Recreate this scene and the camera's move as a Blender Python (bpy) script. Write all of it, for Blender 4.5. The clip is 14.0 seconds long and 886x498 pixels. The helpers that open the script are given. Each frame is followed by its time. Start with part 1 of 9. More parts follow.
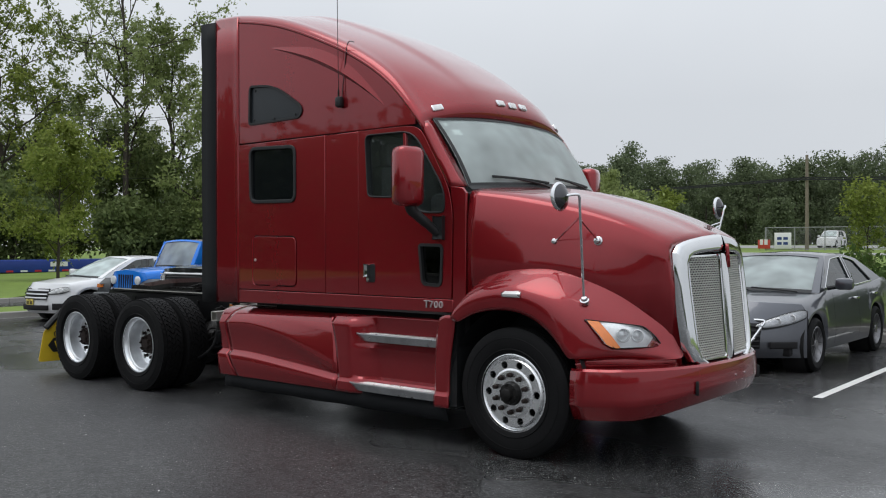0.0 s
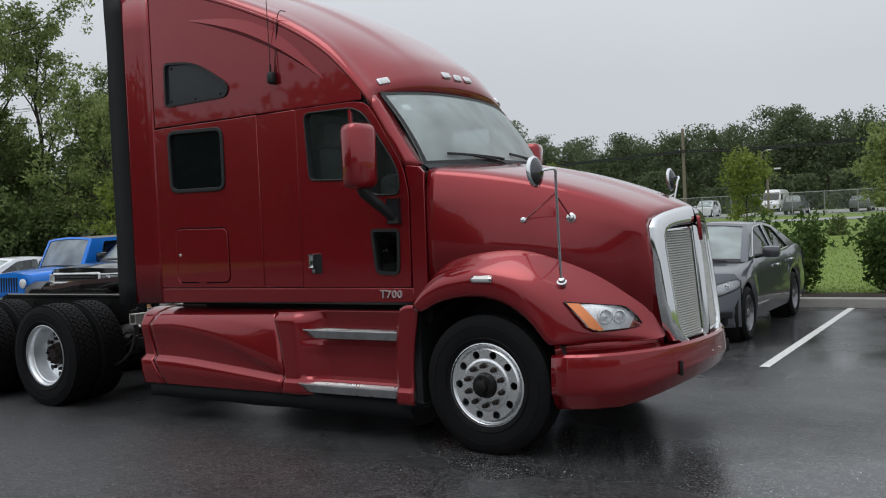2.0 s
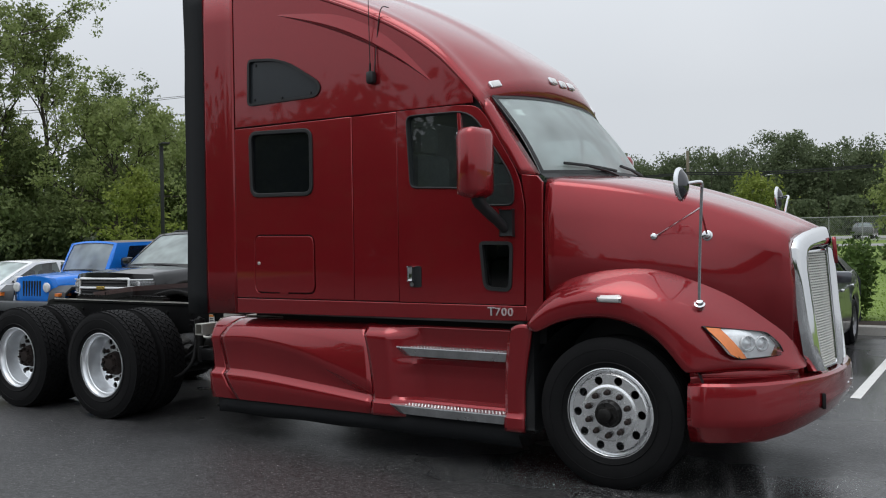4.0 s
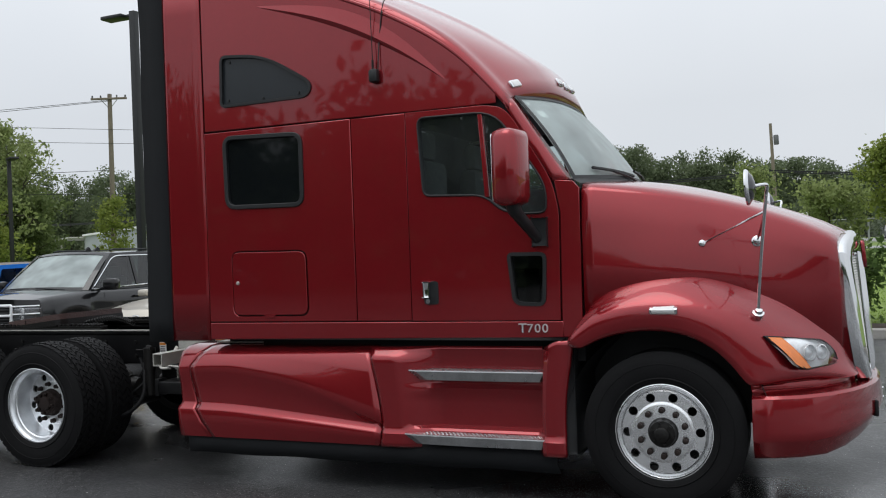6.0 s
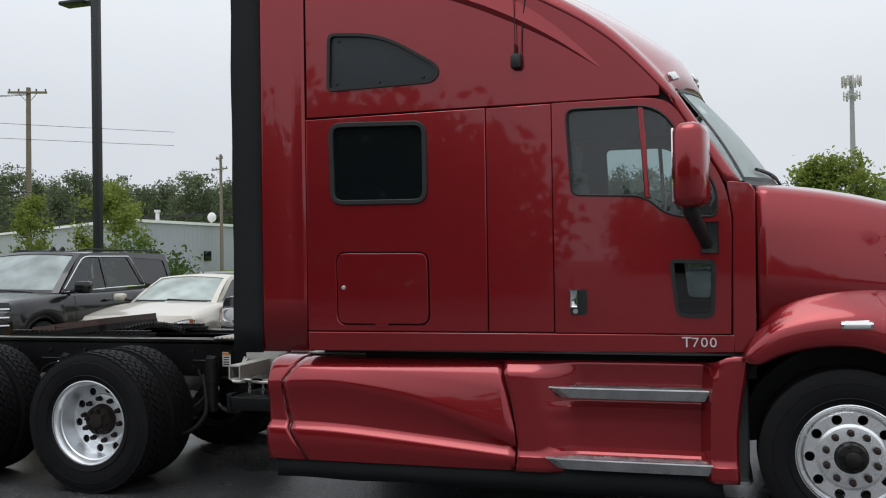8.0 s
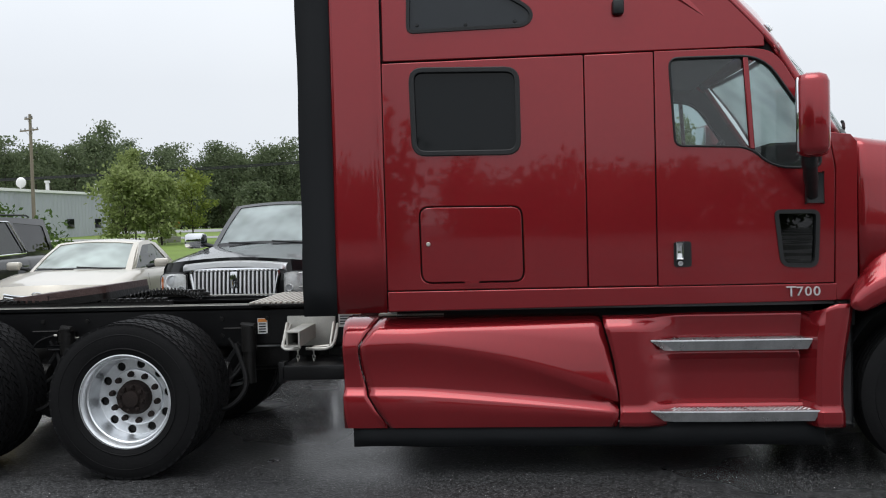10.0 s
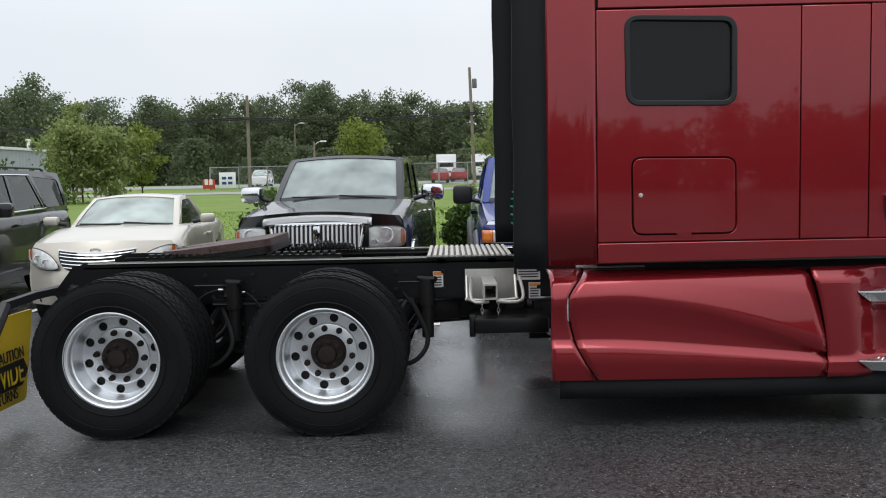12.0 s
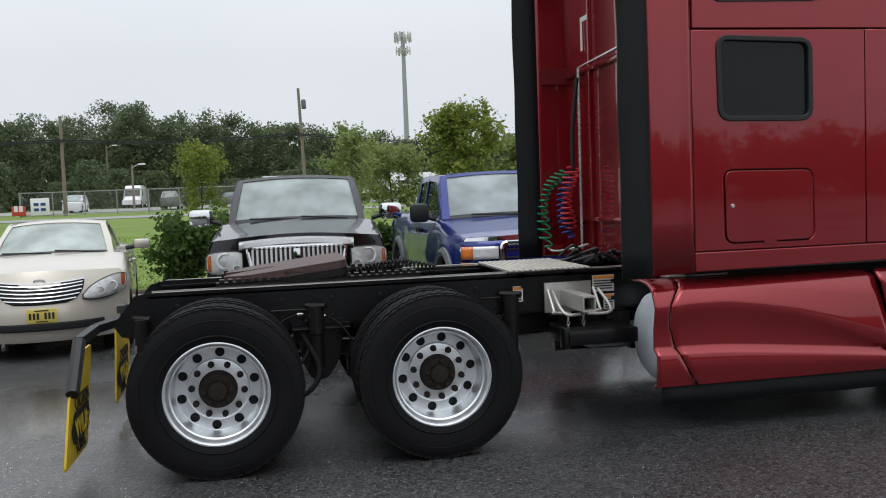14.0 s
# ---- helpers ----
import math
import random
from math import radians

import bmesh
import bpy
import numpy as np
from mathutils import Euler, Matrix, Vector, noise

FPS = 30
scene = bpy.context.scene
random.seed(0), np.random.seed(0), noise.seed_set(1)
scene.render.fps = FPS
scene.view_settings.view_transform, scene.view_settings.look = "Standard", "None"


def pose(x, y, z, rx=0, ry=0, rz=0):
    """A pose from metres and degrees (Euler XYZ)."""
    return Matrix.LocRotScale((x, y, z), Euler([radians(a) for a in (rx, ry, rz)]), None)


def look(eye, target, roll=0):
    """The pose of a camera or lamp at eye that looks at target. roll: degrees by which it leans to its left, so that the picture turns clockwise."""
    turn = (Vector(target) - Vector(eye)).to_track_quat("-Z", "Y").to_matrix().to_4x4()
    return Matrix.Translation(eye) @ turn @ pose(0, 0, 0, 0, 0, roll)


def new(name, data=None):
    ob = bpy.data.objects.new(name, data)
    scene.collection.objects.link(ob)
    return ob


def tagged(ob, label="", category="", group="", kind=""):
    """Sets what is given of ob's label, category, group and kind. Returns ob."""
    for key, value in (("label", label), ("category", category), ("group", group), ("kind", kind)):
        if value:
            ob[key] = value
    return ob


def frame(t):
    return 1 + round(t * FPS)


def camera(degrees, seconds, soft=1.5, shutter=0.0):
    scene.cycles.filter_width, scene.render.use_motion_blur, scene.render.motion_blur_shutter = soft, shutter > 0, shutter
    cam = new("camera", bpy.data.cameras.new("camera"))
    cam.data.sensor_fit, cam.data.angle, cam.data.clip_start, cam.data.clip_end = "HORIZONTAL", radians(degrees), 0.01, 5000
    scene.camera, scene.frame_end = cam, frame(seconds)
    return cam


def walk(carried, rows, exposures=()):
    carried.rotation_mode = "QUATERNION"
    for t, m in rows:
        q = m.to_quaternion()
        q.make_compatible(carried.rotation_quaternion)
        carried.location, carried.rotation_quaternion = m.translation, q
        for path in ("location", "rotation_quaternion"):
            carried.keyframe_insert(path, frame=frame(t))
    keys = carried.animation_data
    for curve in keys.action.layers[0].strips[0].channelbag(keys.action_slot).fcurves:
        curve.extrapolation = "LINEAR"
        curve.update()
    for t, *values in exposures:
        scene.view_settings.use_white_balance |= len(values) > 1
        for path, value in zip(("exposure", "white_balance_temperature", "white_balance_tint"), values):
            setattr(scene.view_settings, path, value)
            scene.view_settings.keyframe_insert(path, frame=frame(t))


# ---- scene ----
cam = camera(52.3, 14.0, soft=1.1)
PATH = [
    (0, (3.876, -6.645, 1.6), (2.599, -5.105, 1.589), -0.1),
    (0.5, (3.734, -6.61, 1.599), (2.491, -5.043, 1.579), -0.1),
    (1, (3.532, -6.493, 1.6), (2.34, -4.887, 1.577), -0.7),
    (1.5, (3.335, -6.501, 1.608), (2.2, -4.855, 1.602), -1.3),
    (2, (3.105, -6.551, 1.611), (2.035, -4.862, 1.558), -2.6),
    (2.5, (2.878, -6.573, 1.617), (1.874, -4.849, 1.485), -2.7),
    (3, (2.637, -6.55, 1.611), (1.636, -4.82, 1.54), -1.7),
    (3.5, (2.42, -6.555, 1.609), (1.365, -4.856, 1.582), -1.1),
    (4, (2.147, -6.621, 1.619), (1.092, -4.923, 1.599), -0.9),
    (4.2, (2.073, -6.61, 1.629), (1.016, -4.912, 1.62), -1.0),
    (6.3, (0.638, -6.684, 1.631), (-0.085, -4.819, 1.638), -2.1),
    (6.5, (0.5, -6.667, 1.643), (-0.212, -4.798, 1.653), -2.0),
    (7, (0.102, -6.707, 1.619), (-0.585, -4.829, 1.643), -1.3),
    (7.5, (-0.305, -6.705, 1.624), (-0.935, -4.807, 1.658), -1.3),
    (8, (-0.749, -6.618, 1.626), (-1.316, -4.701, 1.649), -0.9),
    (8.2, (-0.928, -6.609, 1.606), (-1.472, -4.684, 1.623), -0.8),
    (10.3, (-2.756, -6.658, 1.585), (-2.911, -4.666, 1.502), -1.6),
    (10.5, (-2.931, -6.62, 1.576), (-3.146, -4.634, 1.478), -1.5),
    (11, (-3.381, -6.65, 1.568), (-3.694, -4.679, 1.434), -1.3),
    (11.5, (-3.788, -6.713, 1.578), (-3.985, -4.729, 1.427), -1.0),
    (12, (-4.231, -6.644, 1.577), (-4.249, -4.65, 1.422), -1.2),
    (12.5, (-4.692, -6.597, 1.572), (-4.597, -4.604, 1.436), -1.2),
    (13, (-5.126, -6.583, 1.588), (-4.943, -4.595, 1.47), -1.9),
    (13.5, (-5.567, -6.489, 1.603), (-5.282, -4.513, 1.486), -2.3),
    (14, (-6.038, -6.439, 1.596), (-5.648, -4.481, 1.475), -2.2),
]
EXPO = ((0, -0.16), (1.5, -0.18), (2, -0.3), (2.5, 0.06), (3, 0.02), (3.5, -0.2), (4.2, -0.12), (6.5, -0.04), (8.2, -0.02), (10.4, 0.18), (11, 0.05), (11.5, 0.1), (12.3, 0.2), (13.2, 0.1), (14, 0.04))
walk(cam, [(t, look(eye, target, roll)) for t, eye, target, roll in PATH], EXPO)
# overcast daylight: a grey sky dome over a dim Nishita sky, one wide soft sun behind the cloud
world = bpy.data.worlds.new("overcast_sky")
world.use_nodes = True
scene.world = world
wn, wl = world.node_tree.nodes, world.node_tree.links
wn.clear()
w_out = wn.new("ShaderNodeOutputWorld")
w_bg = wn.new("ShaderNodeBackground")
w_sky = wn.new("ShaderNodeTexSky")
w_sky.sky_type = "NISHITA"
w_sky.sun_disc = False
w_sky.sun_elevation = radians(74)
w_sky.sun_rotation = radians(-150)
w_sky.air_density, w_sky.dust_density = 1.0, 4.0
w_hsv = wn.new("ShaderNodeHueSaturation")
w_hsv.inputs["Saturation"].default_value = 0.15
w_co = wn.new("ShaderNodeTexCoord")
w_no = wn.new("ShaderNodeTexNoise")
w_no.inputs["Scale"].default_value = 1.6
w_no.inputs["Detail"].default_value = 4.0
w_rp = wn.new("ShaderNodeValToRGB")
w_rp.color_ramp.elements[0].position, w_rp.color_ramp.elements[0].color = 0.3, (6.1, 6.5, 7.05, 1)
w_rp.color_ramp.elements[1].position, w_rp.color_ramp.elements[1].color = 0.75, (7.15, 7.48, 7.9, 1)
w_mx = wn.new("ShaderNodeMix")
w_mx.data_type = "RGBA"
w_mx.inputs["Factor"].default_value = 0.9
wl.new(w_sky.outputs[0], w_hsv.inputs["Color"])
wl.new(w_co.outputs["Generated"], w_no.inputs["Vector"])
wl.new(w_no.outputs[0], w_rp.inputs[0])
wl.new(w_hsv.outputs[0], w_mx.inputs["A"])
wl.new(w_rp.outputs[0], w_mx.inputs["B"])
# an overcast dome is up to three times brighter overhead than at the horizon
w_sep = wn.new("ShaderNodeSeparateXYZ")
wl.new(w_co.outputs["Generated"], w_sep.inputs[0])
w_mr = wn.new("ShaderNodeMapRange")
w_mr.inputs["From Min"].default_value, w_mr.inputs["From Max"].default_value = 0.15, 1.0
w_mr.inputs["To Min"].default_value, w_mr.inputs["To Max"].default_value = 1.0, 2.0
wl.new(w_sep.outputs["Z"], w_mr.inputs["Value"])
w_vm = wn.new("ShaderNodeVectorMath")
w_vm.operation = "SCALE"
wl.new(w_mx.outputs["Result"], w_vm.inputs[0])
wl.new(w_mr.outputs["Result"], w_vm.inputs["Scale"])
wl.new(w_vm.outputs[0], w_bg.inputs["Color"])
w_bg.inputs["Strength"].default_value = 0.115
wl.new(w_bg.outputs[0], w_out.inputs[0])
sun = bpy.data.lights.new("sun", "SUN")
sun.energy, sun.angle, sun.color = 0.9, radians(40), (1.0, 0.98, 0.95)
new("sun", sun).matrix_world = look((-4, -7, 28), (0, 0, 0))
# ---- materials ----
def mat(name, col, rough=0.5, metal=0.0, var=0.15, scale=8.0, bump=0.0, bscale=60.0, coat=0.0, spec=0.5, fine=0.0, trans=0.0, ior=1.45, emit=0.0, rvar=0.0, obrand=0.0, flake=0.0):
    """A Principled material with colour varied at two scales, rough variation and fine relief."""
    m = bpy.data.materials.new(name)
    m.use_nodes = True
    nt = m.node_tree
    b = nt.nodes["Principled BSDF"]
    b.inputs["Base Color"].default_value = (*col, 1)
    b.inputs["Roughness"].default_value = rough
    b.inputs["Metallic"].default_value = metal
    b.inputs["Coat Weight"].default_value = coat
    b.inputs["Coat Roughness"].default_value = 0.025
    b.inputs["Specular IOR Level"].default_value = spec
    b.inputs["Transmission Weight"].default_value = trans
    b.inputs["IOR"].default_value = ior
    if emit:
        b.inputs["Emission Color"].default_value = (*col, 1)
        b.inputs["Emission Strength"].default_value = emit
    co = nt.nodes.new("ShaderNodeTexCoord")
    def ntex(sc, det=4.0):
        n = nt.nodes.new("ShaderNodeTexNoise")
        n.inputs["Scale"].default_value = sc
        n.inputs["Detail"].default_value = det
        nt.links.new(co.outputs["Object"], n.inputs["Vector"])
        return n
    def math2(op, a, bv):
        n = nt.nodes.new("ShaderNodeMath")
        n.operation = op
        for i, v in enumerate((a, bv)):
            if hasattr(v, "node"):
                nt.links.new(v, n.inputs[i])
            else:
                n.inputs[i].default_value = v
        return n.outputs[0]
    if var or obrand or fine:
        f = math2("MULTIPLY", math2("SUBTRACT", ntex(scale).outputs[0], 0.5), 2 * var)
        if fine:
            f = math2("ADD", f, math2("MULTIPLY", math2("SUBTRACT", ntex(scale * 14, 6).outputs[0], 0.5), 2 * fine))
        if obrand:
            oi = nt.nodes.new("ShaderNodeObjectInfo")
            f = math2("ADD", f, math2("MULTIPLY", math2("SUBTRACT", oi.outputs["Random"], 0.5), 2 * obrand))
        f = math2("ADD", f, 1.0)
        mx = nt.nodes.new("ShaderNodeVectorMath")
        mx.operation = "SCALE"
        mx.inputs[0].default_value = col
        nt.links.new(f, mx.inputs["Scale"])
        nt.links.new(mx.outputs[0], b.inputs["Base Color"])
    if rvar:
        nt.links.new(math2("ADD", rough, math2("MULTIPLY", math2("SUBTRACT", ntex(scale * 0.7).outputs[0], 0.5), 2 * rvar)), b.inputs["Roughness"])
    if bump:
        bp = nt.nodes.new("ShaderNodeBump")
        bp.inputs["Strength"].default_value = bump
        bp.inputs["Distance"].default_value = 0.01
        nt.links.new(ntex(bscale, 3).outputs[0], bp.inputs["Height"])
        nt.links.new(bp.outputs[0], b.inputs["Normal"])
    return m


RED = mat("candy_red_paint", (0.26, 0.013, 0.0185), 0.25, 0.55, spec=0.15, var=0.07, scale=2.5, fine=0.05, coat=1.0, bump=0.12, bscale=1.5)
RED.node_tree.nodes["Principled BSDF"].inputs["Coat Roughness"].default_value = 0.03
REDIN = mat("red_paint_dull", (0.16, 0.01, 0.015), 0.45, 0.2, var=0.1, coat=0.4)
BLACKP = mat("black_plastic", (0.011, 0.012, 0.013), 0.5, var=0.25, bump=0.15, bscale=150)
RUBBER = mat("tyre_rubber", (0.009, 0.009, 0.0095), 0.65, spec=0.12, var=0.3, scale=5, fine=0.25, bump=0.2, bscale=90, rvar=0.1)
RUBFLAP = mat("rubber_extender", (0.0085, 0.0095, 0.011), 0.7, spec=0.3, var=0.2, scale=3, rvar=0.1)
CHROME = mat("chrome", (0.72, 0.73, 0.74), 0.07, 1.0, var=0.05, scale=4, rvar=0.04)
ALU = mat("polished_aluminium", (0.9, 0.91, 0.92), 0.26, 0.9, var=0.12, scale=9, fine=0.1, rvar=0.1)
STEPM = mat("scratched_step_metal", (0.5, 0.51, 0.52), 0.3, 0.95, var=0.35, scale=14, fine=0.3, rvar=0.15)
ALUD = mat("dull_aluminium", (0.82, 0.84, 0.86), 0.36, 0.9, var=0.25, scale=9, fine=0.12, rvar=0.1)
FRAMEB = mat("black_frame_paint", (0.006, 0.006, 0.0065), 0.34, 0.0, spec=0.3, var=0.4, scale=4, fine=0.3, coat=0.12, bump=0.1, bscale=40, rvar=0.15)
GREASE = mat("greasy_black_steel", (0.009, 0.0085, 0.008), 0.42, 0.0, spec=0.3, var=0.5, scale=9, fine=0.4, bump=0.4, bscale=50)
RUST = mat("rusty_hub", (0.018, 0.011, 0.009), 0.75, 0.2, var=0.5, scale=14, fine=0.4, bump=0.4, bscale=80)
RUSTP = mat("rusty_plate", (0.07, 0.041, 0.037), 0.55, 0.0, var=0.5, scale=7, fine=0.45, bump=0.5, bscale=45)
GALV = mat("galvanised_steel", (0.5, 0.49, 0.45), 0.45, 0.6, var=0.25, scale=8, fine=0.2)
# near-black that stands in for shade in gaps and openings
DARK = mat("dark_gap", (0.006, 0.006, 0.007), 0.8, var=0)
GLASSD = mat("tinted_glass", (0.006, 0.0075, 0.0085), 0.04, spec=0.3, var=0)
LAMPCL = mat("clear_lamp", (0.95, 0.96, 0.97), 0.28, 0.12, var=0.1, scale=20, coat=1.0, bump=1.0, bscale=22)
AMBER = mat("amber_lens", (0.75, 0.2, 0.03), 0.15, var=0.15, scale=30, coat=1.0)
WHITEP = mat("white_plastic", (0.75, 0.75, 0.74), 0.35, var=0.05)
YELLOW = mat("yellow_flap", (0.72, 0.5, 0.03), 0.5, var=0.15, scale=5, fine=0.08)
TEXTB = mat("black_print", (0.015, 0.015, 0.015), 0.6, var=0)
INTER = mat("grey_cab_trim", (0.12, 0.12, 0.125), 0.8, var=0.15)
SEATM = mat("grey_seat_cloth", (0.16, 0.16, 0.165), 0.9, var=0.2, scale=20)
DECAL = mat("white_decal", (0.7, 0.7, 0.68), 0.5, var=0.05)
ORANGE = mat("orange_decal", (0.7, 0.25, 0.05), 0.5, var=0.05)
HOSEG = mat("green_hose", (0.0, 0.2, 0.09), 0.35, var=0.1)
HOSER = mat("red_hose", (0.45, 0.02, 0.03), 0.35, var=0.1)
HOSEB = mat("blue_hose", (0.01, 0.05, 0.25), 0.35, var=0.1)


def glass(name, tint, rough=0.0, sky_sheen=0.0):
    """A pane: mostly clear, with real gloss by Fresnel, tinted, with reflected sky painted in on request."""
    m = bpy.data.materials.new(name)
    m.use_nodes = True
    nt = m.node_tree
    nt.nodes.clear()
    o = nt.nodes.new("ShaderNodeOutputMaterial")
    t = nt.nodes.new("ShaderNodeBsdfTransparent")
    t.inputs[0].default_value = (*tint, 1)
    g = nt.nodes.new("ShaderNodeBsdfGlossy")
    g.inputs["Roughness"].default_value = rough
    f = nt.nodes.new("ShaderNodeFresnel")
    f.inputs[0].default_value = 1.75
    x = nt.nodes.new("ShaderNodeMixShader")
    nt.links.new(f.outputs[0], x.inputs[0])
    nt.links.new(t.outputs[0], x.inputs[1])
    nt.links.new(g.outputs[0], x.inputs[2])
    # pale diffuse layer that paints sky reflection into the pane's colour
    if sky_sheen:
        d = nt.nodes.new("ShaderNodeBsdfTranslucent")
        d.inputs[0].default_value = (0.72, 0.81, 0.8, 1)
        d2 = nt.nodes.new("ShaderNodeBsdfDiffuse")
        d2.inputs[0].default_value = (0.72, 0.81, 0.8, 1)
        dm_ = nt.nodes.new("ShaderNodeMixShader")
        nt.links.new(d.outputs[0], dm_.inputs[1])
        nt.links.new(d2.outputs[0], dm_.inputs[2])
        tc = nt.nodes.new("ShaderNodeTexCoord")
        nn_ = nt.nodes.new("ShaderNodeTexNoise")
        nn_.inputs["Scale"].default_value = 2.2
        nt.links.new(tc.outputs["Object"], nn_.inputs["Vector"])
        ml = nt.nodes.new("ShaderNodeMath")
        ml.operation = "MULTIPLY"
        ml.inputs[1].default_value = sky_sheen * 2
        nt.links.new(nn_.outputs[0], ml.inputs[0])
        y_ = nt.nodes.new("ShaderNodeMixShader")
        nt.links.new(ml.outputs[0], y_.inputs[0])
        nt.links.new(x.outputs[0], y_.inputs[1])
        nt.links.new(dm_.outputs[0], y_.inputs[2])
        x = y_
    nt.links.new(x.outputs[0], o.inputs[0])
    return m


WSGLASS = glass("windscreen_glass", (0.78, 0.88, 0.86), sky_sheen=0.78)
SIDEGLASS = glass("side_glass", (0.55, 0.64, 0.64), sky_sheen=0.03)


def asphalt_mat():
    m = bpy.data.materials.new("wet_asphalt")
    m.use_nodes = True
    nt = m.node_tree
    b = nt.nodes["Principled BSDF"]
    co = nt.nodes.new("ShaderNodeTexCoord")
    def tex(sc, det=5.0, rough=0.55):
        n = nt.nodes.new("ShaderNodeTexNoise")
        n.inputs["Scale"].default_value, n.inputs["Detail"].default_value, n.inputs["Roughness"].default_value = sc, det, rough
        nt.links.new(co.outputs["Object"], n.inputs["Vector"])
        return n.outputs[0]
    def ramp(src, p0, c0, p1, c1):
        r = nt.nodes.new("ShaderNodeValToRGB")
        r.color_ramp.elements[0].position, r.color_ramp.elements[0].color = p0, c0
        r.color_ramp.elements[1].position, r.color_ramp.elements[1].color = p1, c1
        nt.links.new(src, r.inputs[0])
        return r.outputs[0]
    def mixc(kind, fac, a, c):
        n = nt.nodes.new("ShaderNodeMix")
        n.data_type, n.blend_type = "RGBA", kind
        n.inputs["Factor"].default_value = fac
        nt.links.new(a, n.inputs["A"])
        nt.links.new(c, n.inputs["B"])
        return n.outputs["Result"]
    big = ramp(tex(0.35), 0.35, (0.017, 0.0175, 0.019, 1), 0.7, (0.033, 0.0335, 0.035, 1))
    v = nt.nodes.new("ShaderNodeTexVoronoi")
    v.inputs["Scale"].default_value = 62.0
    nt.links.new(co.outputs["Object"], v.inputs["Vector"])
    stone = ramp(v.outputs["Color"], 0.1, (0.12, 0.12, 0.12, 1), 0.92, (2.3, 2.27, 2.2, 1))
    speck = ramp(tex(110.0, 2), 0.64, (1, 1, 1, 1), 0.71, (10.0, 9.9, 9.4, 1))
    # sparkle of the grain painted into the base colour as tiny bright specks
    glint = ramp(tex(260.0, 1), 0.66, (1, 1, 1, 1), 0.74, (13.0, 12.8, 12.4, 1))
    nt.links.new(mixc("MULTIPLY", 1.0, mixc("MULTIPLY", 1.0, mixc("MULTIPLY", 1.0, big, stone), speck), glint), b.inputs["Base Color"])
    sep = nt.nodes.new("ShaderNodeSeparateXYZ")
    nt.links.new(co.outputs["Object"], sep.inputs[0])
    def slope(src, a, c, top):
        n = nt.nodes.new("ShaderNodeMapRange")
        n.interpolation_type = "SMOOTHSTEP"
        n.inputs["From Min"].default_value, n.inputs["From Max"].default_value, n.inputs["To Max"].default_value = a, c, top
        nt.links.new(src, n.inputs["Value"])
        return n.outputs["Result"]
    def sums(kind, a, c):
        n = nt.nodes.new("ShaderNodeMath")
        n.operation = kind
        nt.links.new(a, n.inputs[0])
        nt.links.new(c, n.inputs[1])
        return n.outputs[0]
    drained = sums("MULTIPLY", slope(sep.outputs["Y"], -0.9, -2.0, 0.2), slope(sep.outputs["X"], 2.6, 0.6, 1.0))
    wet = ramp(sums("SUBTRACT", tex(0.28, 4.0), drained), 0.34, (0.48, 0.48, 0.48, 1), 0.58, (0.17, 0.17, 0.17, 1))
    nt.links.new(wet, b.inputs["Roughness"])
    bp = nt.nodes.new("ShaderNodeBump")
    bp.inputs["Distance"].default_value = 0.006
    dry = nt.nodes.new("ShaderNodeMapRange")
    dry.inputs["From Min"].default_value, dry.inputs["From Max"].default_value = 0.17, 0.48
    dry.inputs["To Min"].default_value, dry.inputs["To Max"].default_value = 0.05, 0.5
    nt.links.new(wet, dry.inputs["Value"])
    nt.links.new(dry.outputs["Result"], bp.inputs["Strength"])
    nt.links.new(v.outputs["Distance"], bp.inputs["Height"])
    nt.links.new(bp.outputs[0], b.inputs["Normal"])
    return m


ASPHALT = asphalt_mat()
CONCRETE = mat("kerb_concrete", (0.3, 0.29, 0.27), 0.85, var=0.25, scale=2, fine=0.15, bump=0.3, bscale=40)
GRASSM = mat("lawn_soil", (0.125, 0.185, 0.03), 0.95, var=0.3, scale=0.35, fine=0.3, bump=0.6, bscale=25)
BLADE = mat("grass_blades", (0.2, 0.29, 0.05), 0.7, var=0.3, scale=0.5, fine=0.3)
MULCH = mat("dark_mulch", (0.03, 0.022, 0.016), 0.95, var=0.4, scale=12, bump=0.6, bscale=60)
ROADL = mat("light_road", (0.25, 0.25, 0.245), 0.8, var=0.15, scale=0.5)
LINEP = mat("white_road_paint", (0.62, 0.62, 0.6), 0.5, var=0.2, scale=6, fine=0.2)
BARK = mat("bark", (0.06, 0.05, 0.04), 0.95, var=0.35, scale=6, bump=0.7, bscale=30)
WOODP = mat("weathered_pole", (0.2, 0.17, 0.13), 0.9, var=0.25, scale=3, bump=0.4)


